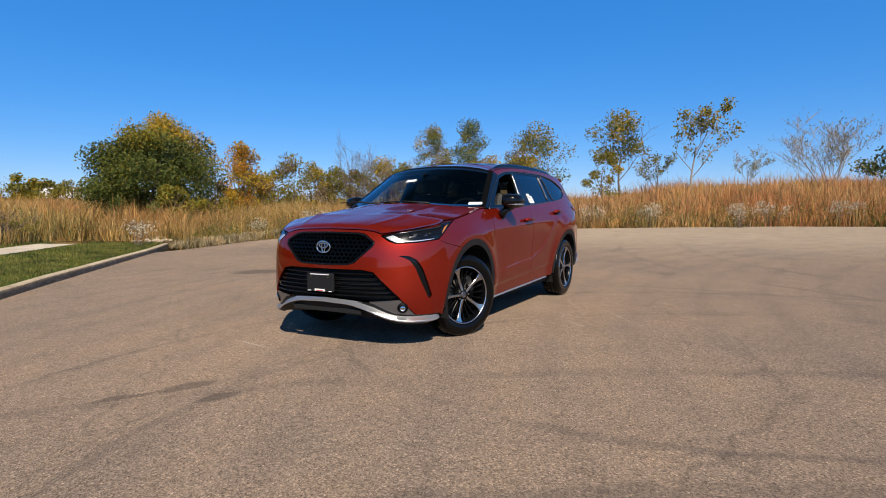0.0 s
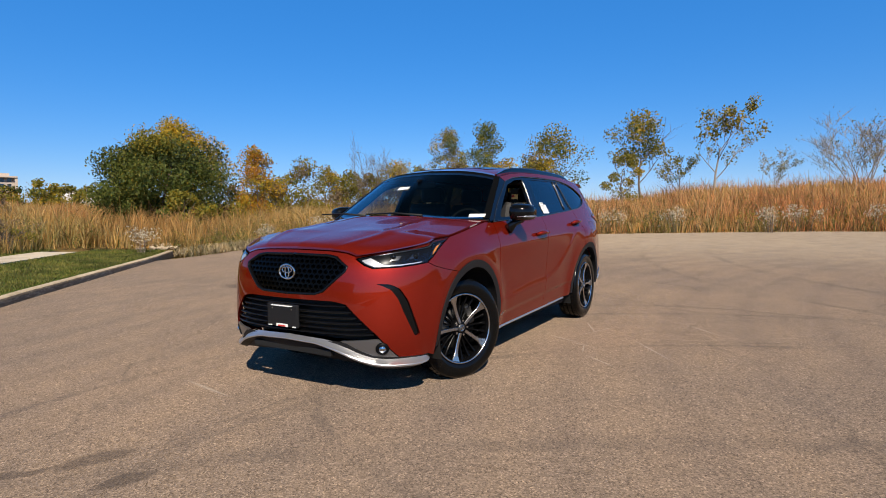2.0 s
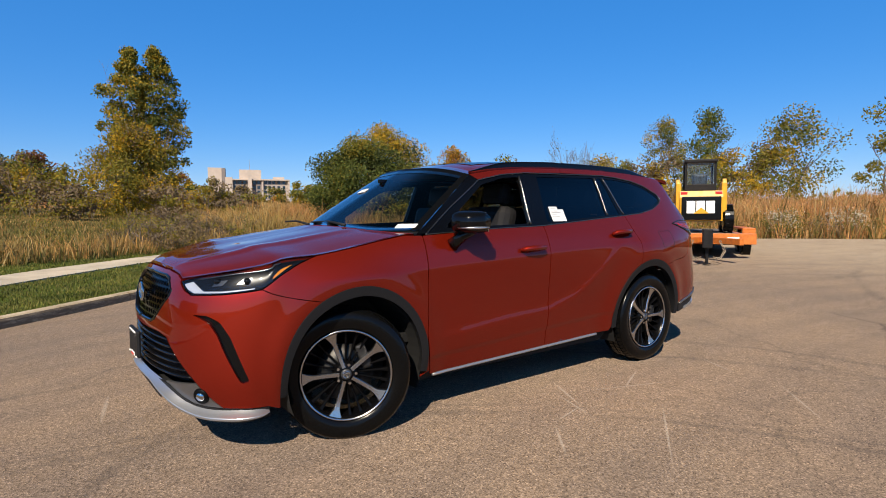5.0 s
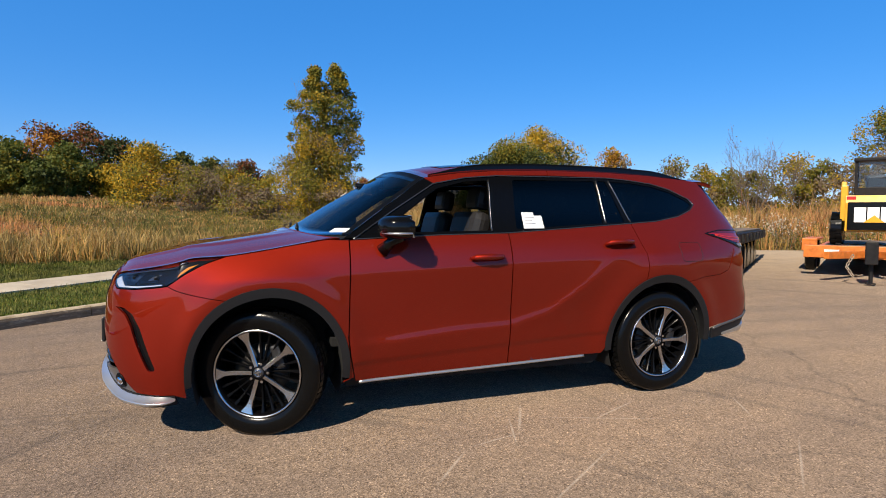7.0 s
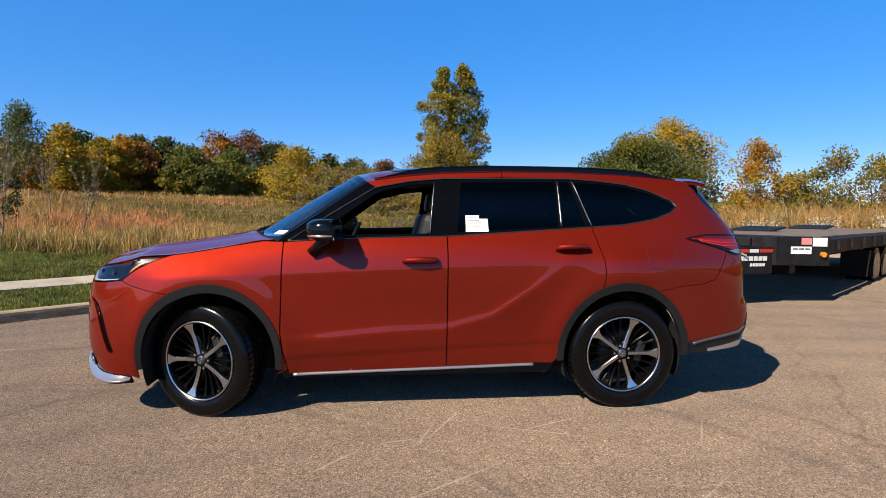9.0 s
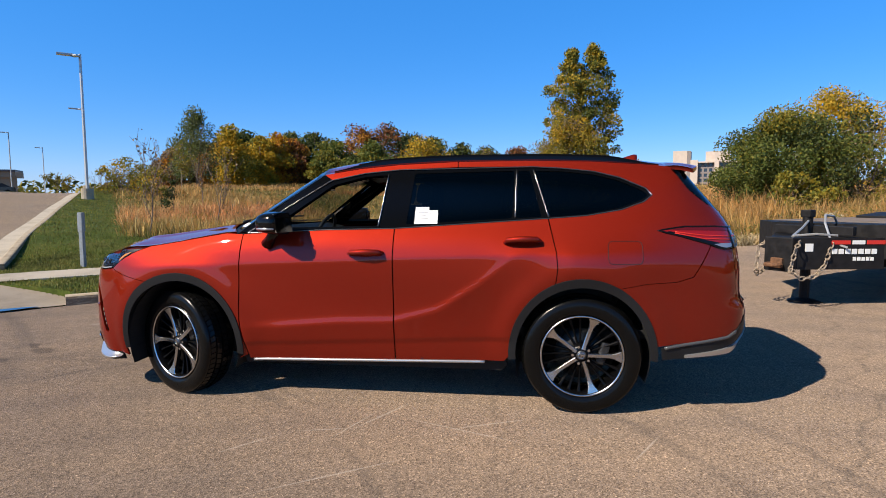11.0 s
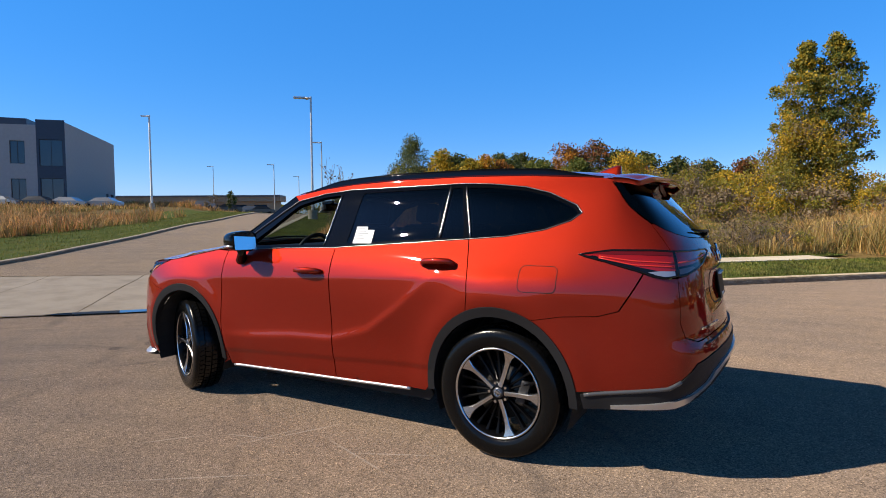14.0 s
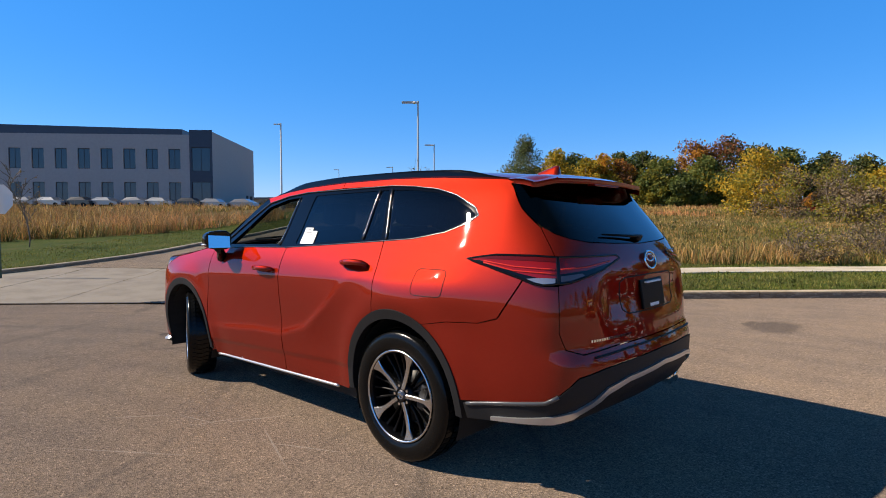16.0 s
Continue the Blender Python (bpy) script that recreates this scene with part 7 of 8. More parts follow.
for flip in (False, True):
    b_ = bmesh.new()
    bmesh.ops.create_uvsphere(b_, u_segments=24, v_segments=14, radius=1)
    for v in b_.verts:
        x, y, z = v.co
        sq = lambda t, e: math.copysign(abs(t) ** e, t)
        x, y, z = sq(x, 0.75), sq(y, 0.55), sq(z, 0.65)
        x = min(x, 0.35 + 0.25 * y)
        v.co = Vector((-0.580 + (0.150 if x < 0 else 0.115) * x - (0.035 * y if x < 0 else 0.0), -1.020 + 0.096 * y, 1.234 + 0.074 * z * (1 + 0.12 * y)))
    v_, f_ = from_bm(b_)
    mir = mirrored("wing_mirror", v_, f_, M_BLACK, door_f, "gloss black wing mirror", sides=(flip,))[flip]
    b_ = bmesh.new()
    box_bm(b_, (-0.5375, -1.020, 1.234), (0.008, 0.160, 0.122), 0.0, Matrix.Rotation(radians(-16), 3, "Z") @ Matrix.Rotation(radians(-10), 3, "Y"))
    v_, f_ = from_bm(b_)
    mirrored("mirror_glass", v_, f_, M_CHROME, mir, "silvered mirror glass", False, (flip,))
    b_ = bmesh.new()
    tube_bm(b_, [(-0.722, -1.010, 1.200), (-0.690, -1.075, 1.199), (-0.635, -1.112, 1.198), (-0.560, -1.116, 1.200)], [0.006, 0.009, 0.009, 0.006], 6)
    v_, f_ = from_bm(b_)
    mirrored("indicator_strip", v_, f_, M_SILVER, mir, "silver indicator strip", True, (flip,))
    b_ = bmesh.new()
    tube_bm(b_, [(-0.60, -1.00, 1.185), (-0.65, -0.955, 1.145), (-0.70, -0.915, 1.085)], [0.040, 0.030, 0.045], 10)
    v_, f_ = from_bm(b_)
    mirrored("mirror_foot", v_, f_, M_BLACK, mir, "", True, (flip,))


# wheels
def revolve(profile, seg=48, close=False):
    b_ = bmesh.new()
    rings = [[b_.verts.new((r * math.cos(2 * math.pi * k / seg), y, r * math.sin(2 * math.pi * k / seg))) for k in range(seg)] for r, y in profile]
    pairs = list(zip(rings, rings[1:])) + ([(rings[-1], rings[0])] if close else [])
    for a, b in pairs:
        for k in range(seg):
            b_.faces.new((a[k], b[k], b[(k + 1) % seg], a[(k + 1) % seg]))
    return b_


def spoke(a, y0, y1, r0, r1, w0, w1, depth, b_, bow=0.0, flare=0.012):
    """One spoke at angle a: from hub radius r0 to rim radius r1, its face at y0..y1."""
    ca, sa = math.cos(a), math.sin(a)
    n, rows_ = 10, []
    for i in range(n + 1):
        t = i / n
        r, w, y = r0 + (r1 - r0) * t, w0 + (w1 - w0) * t + flare * max(0, (t - 0.62) / 0.38) ** 1.9, y0 + (y1 - y0) * t - bow * math.sin(math.pi * t)
        row = []
        for u, d in ((-w / 2, depth), (-w / 2, 0.004), (-w / 2 + 0.004, 0), (w / 2 - 0.004, 0), (w / 2, 0.004), (w / 2, depth)):
            row.append(b_.verts.new((ca * r - sa * u, y + d, sa * r + ca * u)))
        rows_.append(row)
    for r_a, r_b in zip(rows_, rows_[1:]):
        for k in range(5):
            b_.faces.new((r_a[k], r_a[k + 1], r_b[k + 1], r_b[k]))


def build_wheel():
    """A wheel about its own centre, outer face towards -y."""
    w = tagged(new("wheel"), "black and machined five-spoke alloy wheel with road tyre")
    R, h = 0.383, 0.118
    prof = [(0.262, -0.100), (0.275, -0.112), (0.30, -0.119), (0.335, -0.120), (0.360, -0.112), (0.374, -0.098), (0.372, -0.086), (0.371, -0.04), (0.371, 0.04), (0.372, 0.086), (0.374, 0.098), (0.345, 0.118), (0.30, 0.119), (0.262, 0.105)]
    part("tyre", revolve(prof, 64), M_TYRE, w, "black rubber tyre", True)
    b_ = bmesh.new()
    for k in range(60):
        a = 2 * math.pi * k / 60
        for y0, y1, tw in ((-0.085, -0.052, 0.03), (-0.044, -0.006, -0.02), (0.006, 0.044, 0.02), (0.052, 0.085, -0.03)):
            vs = []
            for yy, da in ((y0, 0), (y1, tw)):
                for e in (-0.043, 0.043):
                    for rad in (R - 0.014, R + 0.0035 - (0.012 if abs(yy) > 0.08 else 0.002 if abs(yy) > 0.05 else 0)):
                        vs.append(b_.verts.new((rad * math.cos(a + da + e), yy, rad * math.sin(a + da + e))))
            for f_ in ((1, 3, 7, 5), (0, 1, 5, 4), (2, 6, 7, 3), (0, 2, 3, 1), (4, 5, 7, 6)):
                b_.faces.new([vs[i] for i in f_])
    part("tread", b_, M_TYRE, w)
    part("rim", revolve([(0.264, -0.104), (0.266, -0.112), (0.259, -0.113), (0.250, -0.106), (0.243, -0.08), (0.236, 0.0), (0.24, 0.10), (0.262, 0.108)], 64), M_RIMBLACK, w, "gloss black rim barrel", True)
    part("rim_edge", revolve([(0.266, -0.110), (0.263, -0.1145), (0.257, -0.1145), (0.253, -0.109)], 64), M_RIMCUT, w, "machined rim edge", True)
    for k in range(5):
        a = 2 * math.pi * k / 5 + math.pi / 2
        b_ = bmesh.new()
        spoke(a, -0.092, -0.108, 0.040, 0.259, 0.026, 0.029, 0.035, b_, -0.012, 0.066)
        part("spoke", b_, M_RIMCUT, w, "machined silver spoke")
        for da, wd in ((0.36, 0.012), (0.628, 0.012), (0.897, 0.012)):
            b_ = bmesh.new()
            spoke(a + da, -0.058, -0.080, 0.05, 0.250, wd, wd * 1.1, 0.03, b_, -0.01)
            part("thin_spoke", b_, M_RIMBLACK, w)
    part("hub", revolve([(0.0, -0.085), (0.048, -0.085), (0.066, -0.076), (0.075, -0.05), (0.08, 0.0)], 24), M_RIMBLACK, w, "", True)
    part("hub_cap", revolve([(0.0, -0.094), (0.024, -0.093), (0.031, -0.088), (0.033, -0.08)], 24), M_CAP, w, "grey hub cap with a badge", True)
    part("hub_badge", revolve([(0.021, -0.094), (0.021, -0.097), (0.017, -0.097), (0.017, -0.094)], 20), M_CHROME, w, "", True)
    box = bmesh.new()
    box_bm(box, (0, -0.095, 0.004), (0.030, 0.004, 0.006), 0.0)
    box_bm(box, (0, -0.095, -0.006), (0.006, 0.004, 0.020), 0.0)
    part("badge_bar", box, M_CHROME, w)
    for k in range(5):
        a = 2 * math.pi * (k + 0.5) / 5 + math.pi / 2
        b_ = bmesh.new()
        tube_bm(b_, [(0.056 * math.cos(a), -0.070, 0.056 * math.sin(a)), (0.056 * math.cos(a), -0.088, 0.056 * math.sin(a))], 0.009, 6)
        part("wheel_nut", b_, M_CHROME, w)
    part("brake_disc", revolve([(0.06, -0.03), (0.165, -0.03), (0.165, 0.0), (0.06, 0.0)], 40), M_DISC, w, "steel brake disc", True)
    b_ = bmesh.new()
    box_bm(b_, (0.13, -0.03, 0.05), (0.06, 0.06, 0.15), 0.015)
    part("caliper", b_, M_DISC, w, "grey brake caliper")
    return w


wheel = build_wheel()
wheel.matrix_basis = pose(WR[0], -0.830, 0.383, 0, 18, 0)
made = [wheel, copy_thing(wheel, pose(WR[0], 0.830, 0.383, 0, 0, 180)),
        copy_thing(wheel, pose(-1.407, -0.790, 0.364, 0, -20, -22)),
        copy_thing(wheel, pose(-1.393, 0.790, 0.364, 0, 20, 180 - 22))]
for w_ in made:
    w_.parent = suv
# underside and cabin
# two unseen panels, added to keep sun from leaking into the nose's shadow
bx("leak_blocker", (-1.69, 0, 0.290), (1.00, 1.22, 0.05), M_DARK)
bx("front_leak_blocker", (-2.25, 0, 0.300), (0.16, 0.74, 0.04), M_DARK)
bx("underbody", (-0.18, 0, 0.31), (3.5, 1.1, 0.14), M_DARK, label="dark underbody")
bx("cabin_floor", (0.45, 0, 0.50), (2.9, 1.56, 0.06), M_DARK)
bx("engine_block", (-1.6, 0, 0.65), (0.95, 0.95, 0.45), M_DARK)
bx("load_floor", (1.85, 0, 0.80), (0.95, 1.0, 0.05), M_DARK)
patch("headliner", lambda u, v: roof(0.02 + 0.95 * u, 0.95 * v) + Vector((0, 0, -0.035)), 12, 10, plain("grey_headlining", (0.30, 0.29, 0.27), 0.9, grain=0.1, scale=80), "grey headlining", thick=0.005)
panel("door_card", [(-0.86, 0.42), (0.93, 0.42), (1.15, 0.9), (1.15, 1.235), (0.1, 1.185), (-0.80, 1.165)], M_SEAT, off=-0.09, rim=0.02, step=0.08)
panel("quarter_lining", [(1.2, 0.85), (2.1, 0.85), (2.1, 1.17), (1.2, 1.24)], M_SEAT, off=-0.07, rim=0.01, step=0.08)


def build_seat(x, y, wide=0.50, name="front_seat"):
    seat = tagged(new(name), "black leather seat with headrest")
    seat.parent = suv
    bx("cushion", (x, y, 0.72), (0.52, wide, 0.16), M_SEAT, seat, "", 0.05)
    bx("backrest", (x + 0.30, y, 1.04), (0.15, wide * 0.96, 0.62), M_SEAT, seat, "", 0.06, Matrix.Rotation(radians(14), 3, "Y"))
    bx("headrest", (x + 0.42, y, 1.44), (0.11, 0.26, 0.17), M_SEAT, seat, "", 0.045, Matrix.Rotation(radians(10), 3, "Y"))
    bx("headrest_post", (x + 0.40, y, 1.34), (0.02, 0.14, 0.12), M_CHROME, seat, "", 0.004)


for yy in (-0.38, 0.38):
    build_seat(-0.25, yy)
    build_seat(0.65, yy, 0.48, "rear_seat")
    build_seat(1.45, yy * 0.9, 0.44, "third_row_seat")
whl = ellipse_ring((0, 0, 0), 0.185, 0.185, 0.016, Matrix.Identity(3), 36)
bmesh.ops.transform(whl, matrix=pose(-0.50, -0.38, 1.10, 0, 24, 0), verts=whl.verts)
steer = part("steering_wheel", whl, M_SEAT, suv, "black steering wheel", True)
bx("steering_boss", (-0.52, -0.38, 1.10), (0.05, 0.17, 0.12), M_SEAT, steer, "", 0.02)
bx("steering_column", (-0.66, -0.38, 1.06), (0.30, 0.09, 0.09), M_SEAT, steer, "", 0.02, Matrix.Rotation(radians(24), 3, "Y"))
rv = bx("rear_view_mirror", (-0.58, 0, 1.50), (0.04, 0.24, 0.07), M_BLACK, suv, "black rear view mirror", 0.015)
bx("mirror_stalk", (-0.64, 0, 1.54), (0.12, 0.03, 0.03), M_BLACK, rv, "", 0.006)
# stickers on glass
STK = [(0.320, 1.228), (0.478, 1.230), (0.476, 1.318), (0.415, 1.318), (0.415, 1.340), (0.322, 1.340)]
stk = panel("window_sticker", STK, M_WHITE, off=-0.004, rim=0.001, sides=(False,), parent=door_r, label="white price sticker on the window")
for k, zz in enumerate((1.328, 1.306, 1.294, 1.282, 1.262)):
    strip("text_line", [(0.335, zz), (0.395 + 0.02 * (k % 3), zz)], 0.0035, 0.0008, M_FAINT, -0.0015, parent=stk, sides=(False,))


def on_screen(u, v, w, h, name, label, flip=1):
    f = lambda a, b: coons(ws_mid, ws_side, ws_low, ws_top, a, b)
    pts_ = [f(u, v), f(u, v + w), f(u + h, v + w), f(u + h, v)]
    vs = [Vector((p.x, p.y * flip, p.z)) + Vector((-0.004, 0, 0.006)) for p in pts_]
    vs += [q + Vector((0.002, 0, -0.003)) for q in vs]
    return solid(name, vs, [(0, 1, 2, 3), (7, 6, 5, 4), (0, 4, 5, 1), (1, 5, 6, 2), (2, 6, 7, 3), (3, 7, 4, 0)], M_WHITE, screen, label)


on_screen(0.55, 0.06, 0.16, 0.06, "screen_sticker", "white sticker high on the windscreen", -1)
on_screen(0.03, 0.80, 0.15, 0.06, "screen_card", "white stock card low on the windscreen")
for yy, ll in ((-0.35, 0.62), (0.25, 0.55)):
    b_ = bmesh.new()
    a_ = Vector((-1.17, yy, 1.215))
    tube_bm(b_, [a_, a_ + Vector((0.03, 0.3, 0.022)), a_ + Vector((0.035, ll, 0.016))], [0.012, 0.008, 0.006], 6)
    v_, f_ = from_bm(b_)
    solid("wiper", v_, f_, M_MATTE, suv, "black windscreen wiper", True)

# ---- buildings, lamps, trailers ----
M_WALL = plain("grey_render_wall", (0.40, 0.375, 0.36), 0.85, grain=0.06, scale=3)
M_WHITEWALL = plain("white_render_wall", (0.70, 0.67, 0.63), 0.85, grain=0.06, scale=3)
M_NAVY = plain("navy_cladding", (0.035, 0.045, 0.07), 0.4, grain=0.1, scale=2)
M_WINDOW = plain("blue_window_glass", (0.015, 0.035, 0.06), 0.06, spec=0.8)
M_FRAME = plain("dark_frame", (0.03, 0.03, 0.035), 0.4)
M_TAN = plain("tan_brick", (0.36, 0.27, 0.18), 0.85, grain=0.1, scale=4)
M_POLE = plain("galvanised_pole", (0.50, 0.50, 0.49), 0.45, 0.6)
M_POLEW = plain("white_pole", (0.72, 0.72, 0.70), 0.5)
M_ORANGE = plain("orange_paint", (0.62, 0.17, 0.025), 0.45, grain=0.25, scale=9)
M_YELLOW = plain("yellow_paint", (0.72, 0.36, 0.02), 0.4, grain=0.1, scale=8)
M_STEEL = plain("black_steel", (0.011, 0.010, 0.010), 0.55, grain=0.4, scale=12, spec=0.25)
M_CHAIN = plain("worn_chain_steel", (0.34, 0.27, 0.20), 0.6, 0.3, grain=0.3, scale=40)
M_RUST = plain("rusty_steel", (0.16, 0.075, 0.035), 0.75, 0.2, grain=0.4, scale=25)
M_DECK = plain("weathered_planks", (0.17, 0.13, 0.10), 0.85, grain=0.35, scale=10)
M_REDPALE = plain("faded_red_plastic", (0.75, 0.25, 0.22), 0.4)
M_REDP = plain("red_plastic", (0.55, 0.03, 0.02), 0.3)


def box_part(name, c, s, mat, parent, label="", bev=0.0, m=None):
    b = bmesh.new()
    box_bm(b, c, s, bev, m)
    return part(name, b, mat, parent, label)


def wall_with_windows(home, p0, p1, z0, z1, wins, depth=0.25, mat=M_WALL):
    """A wall from p0 to p1 with window openings cut through: rows of (start, end, sill, head) along it."""
    d = Vector((p1[0] - p0[0], p1[1] - p0[1], 0))
    L = d.length
    d.normalize()
    n = Vector((d.y, -d.x, 0))
    us = sorted({0.0, L, *[w[0] for w in wins], *[w[1] for w in wins]})
    zs = sorted({z0, z1, *[w[2] for w in wins], *[w[3] for w in wins]})
    verts, faces = [], []

    def quad(*q):
        o = len(verts)
        verts.extend(q)
        faces.append((o, o + 1, o + 2, o + 3))

    def P(u, z, k=0.0):
        return Vector((p0[0], p0[1], 0)) + d * u - n * k + Vector((0, 0, z))
    for a, b in zip(us, us[1:]):
        for c, e in zip(zs, zs[1:]):
            mu, mz = (a + b) / 2, (c + e) / 2
            if not any(w[0] < mu < w[1] and w[2] < mz < w[3] for w in wins):
                quad(P(a, c), P(b, c), P(b, e), P(a, e))
    for w in wins:
        a, b, c, e = w
        quad(P(a, c), P(a, e), P(a, e, depth), P(a, c, depth))
        quad(P(b, e), P(b, c), P(b, c, depth), P(b, e, depth))
        quad(P(a, e), P(b, e), P(b, e, depth), P(a, e, depth))
        quad(P(b, c), P(a, c), P(a, c, depth), P(b, c, depth))
    quad(P(0, z1), P(L, z1), P(L, z1, 0.4), P(0, z1, 0.4))
    wall = solid("wall", verts, faces, mat, home)
    for a, b, c, e in wins:
        win = solid("window", [P(a, c, depth * 0.7), P(b, c, depth * 0.7), P(b, e, depth * 0.7), P(a, e, depth * 0.7)], [(0, 1, 2, 3)], M_WINDOW, home)
        fv, ff = [], []
        for (u0, u1, q0, q1) in ((a, b, c, c + 0.09), (a, b, e - 0.09, e), (a, a + 0.09, c, e), (b - 0.09, b, c, e), ((a + b) / 2 - 0.04, (a + b) / 2 + 0.04, c, e)):
            o = len(fv)
            fv += [P(u0, q0, depth * 0.62), P(u1, q0, depth * 0.62), P(u1, q1, depth * 0.62), P(u0, q1, depth * 0.62)]
            ff.append((o, o + 1, o + 2, o + 3))
        solid("frame", fv, ff, M_FRAME, win)
    return wall


# office building beyond the prairie
office = tagged(new("office_building"), "two-storey grey office building with blue glass windows", "building")
A, run = Vector((-80.43, 37.35, 0)), Vector((-0.691, -0.722, 0)).normalized()
OZ0, OZ1 = 3.0, 14.5


def along(u):
    p = A + run * u
    return p.x, p.y


wins = []
for k in range(13):
    u = 4.75 + k * 3.3
    wins += [(u, u + 1.75, 4.5, 7.3), (u, u + 1.75, 9.3, 12.35)]
span = 48.0
# seen from the lot the wall runs right to left, so windows count from the far end
wall_with_windows(office, along(span), along(3.4), OZ0, OZ1, [(span - b, span - a, c, e) for a, b, c, e in wins])
wall_with_windows(office, along(3.4), along(0.0), OZ0, OZ1 + 0.75, [(0.3, 3.1, 4.2, 7.4), (0.3, 3.1, 9.0, 12.6)], 0.2, M_NAVY)
C2 = (-97.8, 53.9)
wall_with_windows(office, along(0.0), C2, OZ0, OZ1 + 0.5, [(18.5, 20.0, 3.6, 6.2), (21, 23, 3.6, 6.2)], 0.25, M_WALL)
rv_ = [Vector((*along(0.2), OZ1 - 0.1)), Vector((*along(span), OZ1 - 0.1)), Vector((-125, -10, OZ1 - 0.1)), Vector((-120, 45, OZ1 - 0.1)), Vector((*C2, OZ1 - 0.1))]
solid("roof", rv_, [tuple(range(5))[::-1]], M_NAVY, office)
p_, q_ = Vector((*along(4.6), 0)), Vector((*along(span), 0))
back = Vector((-0.4, 0.38, 0))
solid("penthouse", [p_ + back + Vector((0, 0, OZ1)), q_ + back + Vector((0, 0, OZ1)), q_ + back + Vector((0, 0, OZ1 + 1.7)), p_ + back + Vector((0, 0, OZ1 + 0.9)),
                    p_ + back * 14 + Vector((0, 0, OZ1)), q_ + back * 14 + Vector((0, 0, OZ1)), q_ + back * 14 + Vector((0, 0, OZ1 + 1.7)), p_ + back * 14 + Vector((0, 0, OZ1 + 0.9))],
      [(0, 3, 2, 1), (0, 4, 7, 3), (3, 7, 6, 2), (1, 2, 6, 5)], M_NAVY, office, "dark roof parapet")

# low building at the top of the drive
low_b = tagged(new("low_building"), "long low tan building with a dark flat roof", "building")
LP, LQ = polar((1.66, -4.36), 135.6, 150), polar((1.66, -4.36), 150.0, 165)
wall_with_windows(low_b, LQ, LP, 3.2, 6.9, [(4 + k * 5.2, 7.4 + k * 5.2, 3.8, 5.6) for k in range(7)], 0.3, M_TAN)
ln = (Vector((*LP, 0)) - Vector((*LQ, 0))).normalized()
nn_ = Vector((-ln.y, ln.x, 0))
for nm, z0_, z1_, off_, mt in (("fascia", 6.4, 7.6, -0.8, M_TAN), ("roof", 7.6, 8.0, -1.1, M_NAVY)):
    a_, b_2 = Vector((*LQ, 0)) + nn_ * off_, Vector((*LP, 0)) + nn_ * off_
    vs = [a_ + Vector((0, 0, z0_)), b_2 + Vector((0, 0, z0_)), b_2 + Vector((0, 0, z1_)), a_ + Vector((0, 0, z1_))]
    vs += [v + nn_ * 6 for v in vs]
    solid(nm, vs, [(0, 1, 2, 3), (3, 2, 6, 7), (0, 4, 5, 1), (1, 5, 6, 2), (4, 0, 3, 7)], mt, low_b)

# far apartment tower
tower = tagged(new("apartment_tower"), "distant concrete and brick apartment block of eight storeys", "building")
TC = Vector((*polar((-4.0, -3.2), 72.7, 300), 0))
tx = Vector((math.sin(radians(72.7)), -math.cos(radians(72.7)), 0))
ty = Vector((math.cos(radians(72.7)), math.sin(radians(72.7)), 0))


def tp(u, k, z):
    return TC + tx * u + ty * k + Vector((0, 0, z))


def slab_block(name, u0, u1, k0, k1, z0, z1, mat, label=""):
    vs = [tp(u, k, z) for z in (z0, z1) for u, k in ((u0, k0), (u1, k0), (u1, k1), (u0, k1))]
    return solid(name, vs, [(0, 1, 5, 4), (1, 2, 6, 5), (2, 3, 7, 6), (3, 0, 4, 7), (4, 5, 6, 7)], mat, tower, label)


M_CONC_T = plain("tower_concrete", (0.52, 0.43, 0.36), 0.85, grain=0.08, scale=0.5)
# slate grey with the shade of the left wings mixed into its colour
M_WING_SHADE = plain("tower_shaded_grey", (0.21, 0.18, 0.17), 0.85, grain=0.1, scale=1)
M_WING2 = plain("tower_pale_wing", (0.42, 0.35, 0.30), 0.85, grain=0.1, scale=1)
slab_block("service_shaft", -15, -8.6, 3, 12, 2, 25.2, M_CONC_T, "pale concrete shaft")
# darker block that paints the shaded side of the shaft
slab_block("shaft_shade_side", -8.6, -6.9, 2.4, 12, 2, 25.0, M_WING_SHADE, "flank of the shaft, its shade put into a darker grey")
slab_block("stair_shaft", -6.9, -3.6, 0, 8, 2, 20.4, M_CONC_T)
slab_block("lift_tower", -0.4, 10.2, 5, 12, 2, 24.6, M_CONC_T)
slab_block("pier", 3.6, 5.6, -1, 1, 0.5, 24.0, M_CONC_T)
slab_block("end_pier", 10.2, 11.0, 0.6, 2, 0.5, 19.4, M_CONC_T)
for u0, u1, wing in ((-3.6, 3.6, M_WING_SHADE), (5.6, 10.2, M_WING_SHADE), (11.0, 17.5, M_WING2), (17.5, 23.0, M_WING2)):
    cols = int((u1 - u0) / 2.1)
    ws_ = []
    p0_, p1_ = tp(u0, 2, 0), tp(u1, 2, 0)
    for f in range(7):
        for c in range(cols):
            o = 0.45 + c * (u1 - u0 - 0.4) / cols
            ws_.append((o, o + 1.4, 2.5 + f * 2.45, 4.1 + f * 2.45))
    wall_with_windows(tower, (p0_.x, p0_.y), (p1_.x, p1_.y), 0.5, 19.0, ws_, 0.3, wing)
slab_block("end_wall", 23.0, 24.0, 0.5, 10, 1, 18.8, M_CONC_T)
slab_block("main_roof", -3.6, 24.0, 0, 10, 19.0, 19.6, M_CONC_T)
slab_block("roof_hut", 16.0, 21.5, 4, 7, 19.6, 21.0, M_CONC_T)
vsx = [tp(4.6, 6, 24), tp(4.6, 6, 30)]
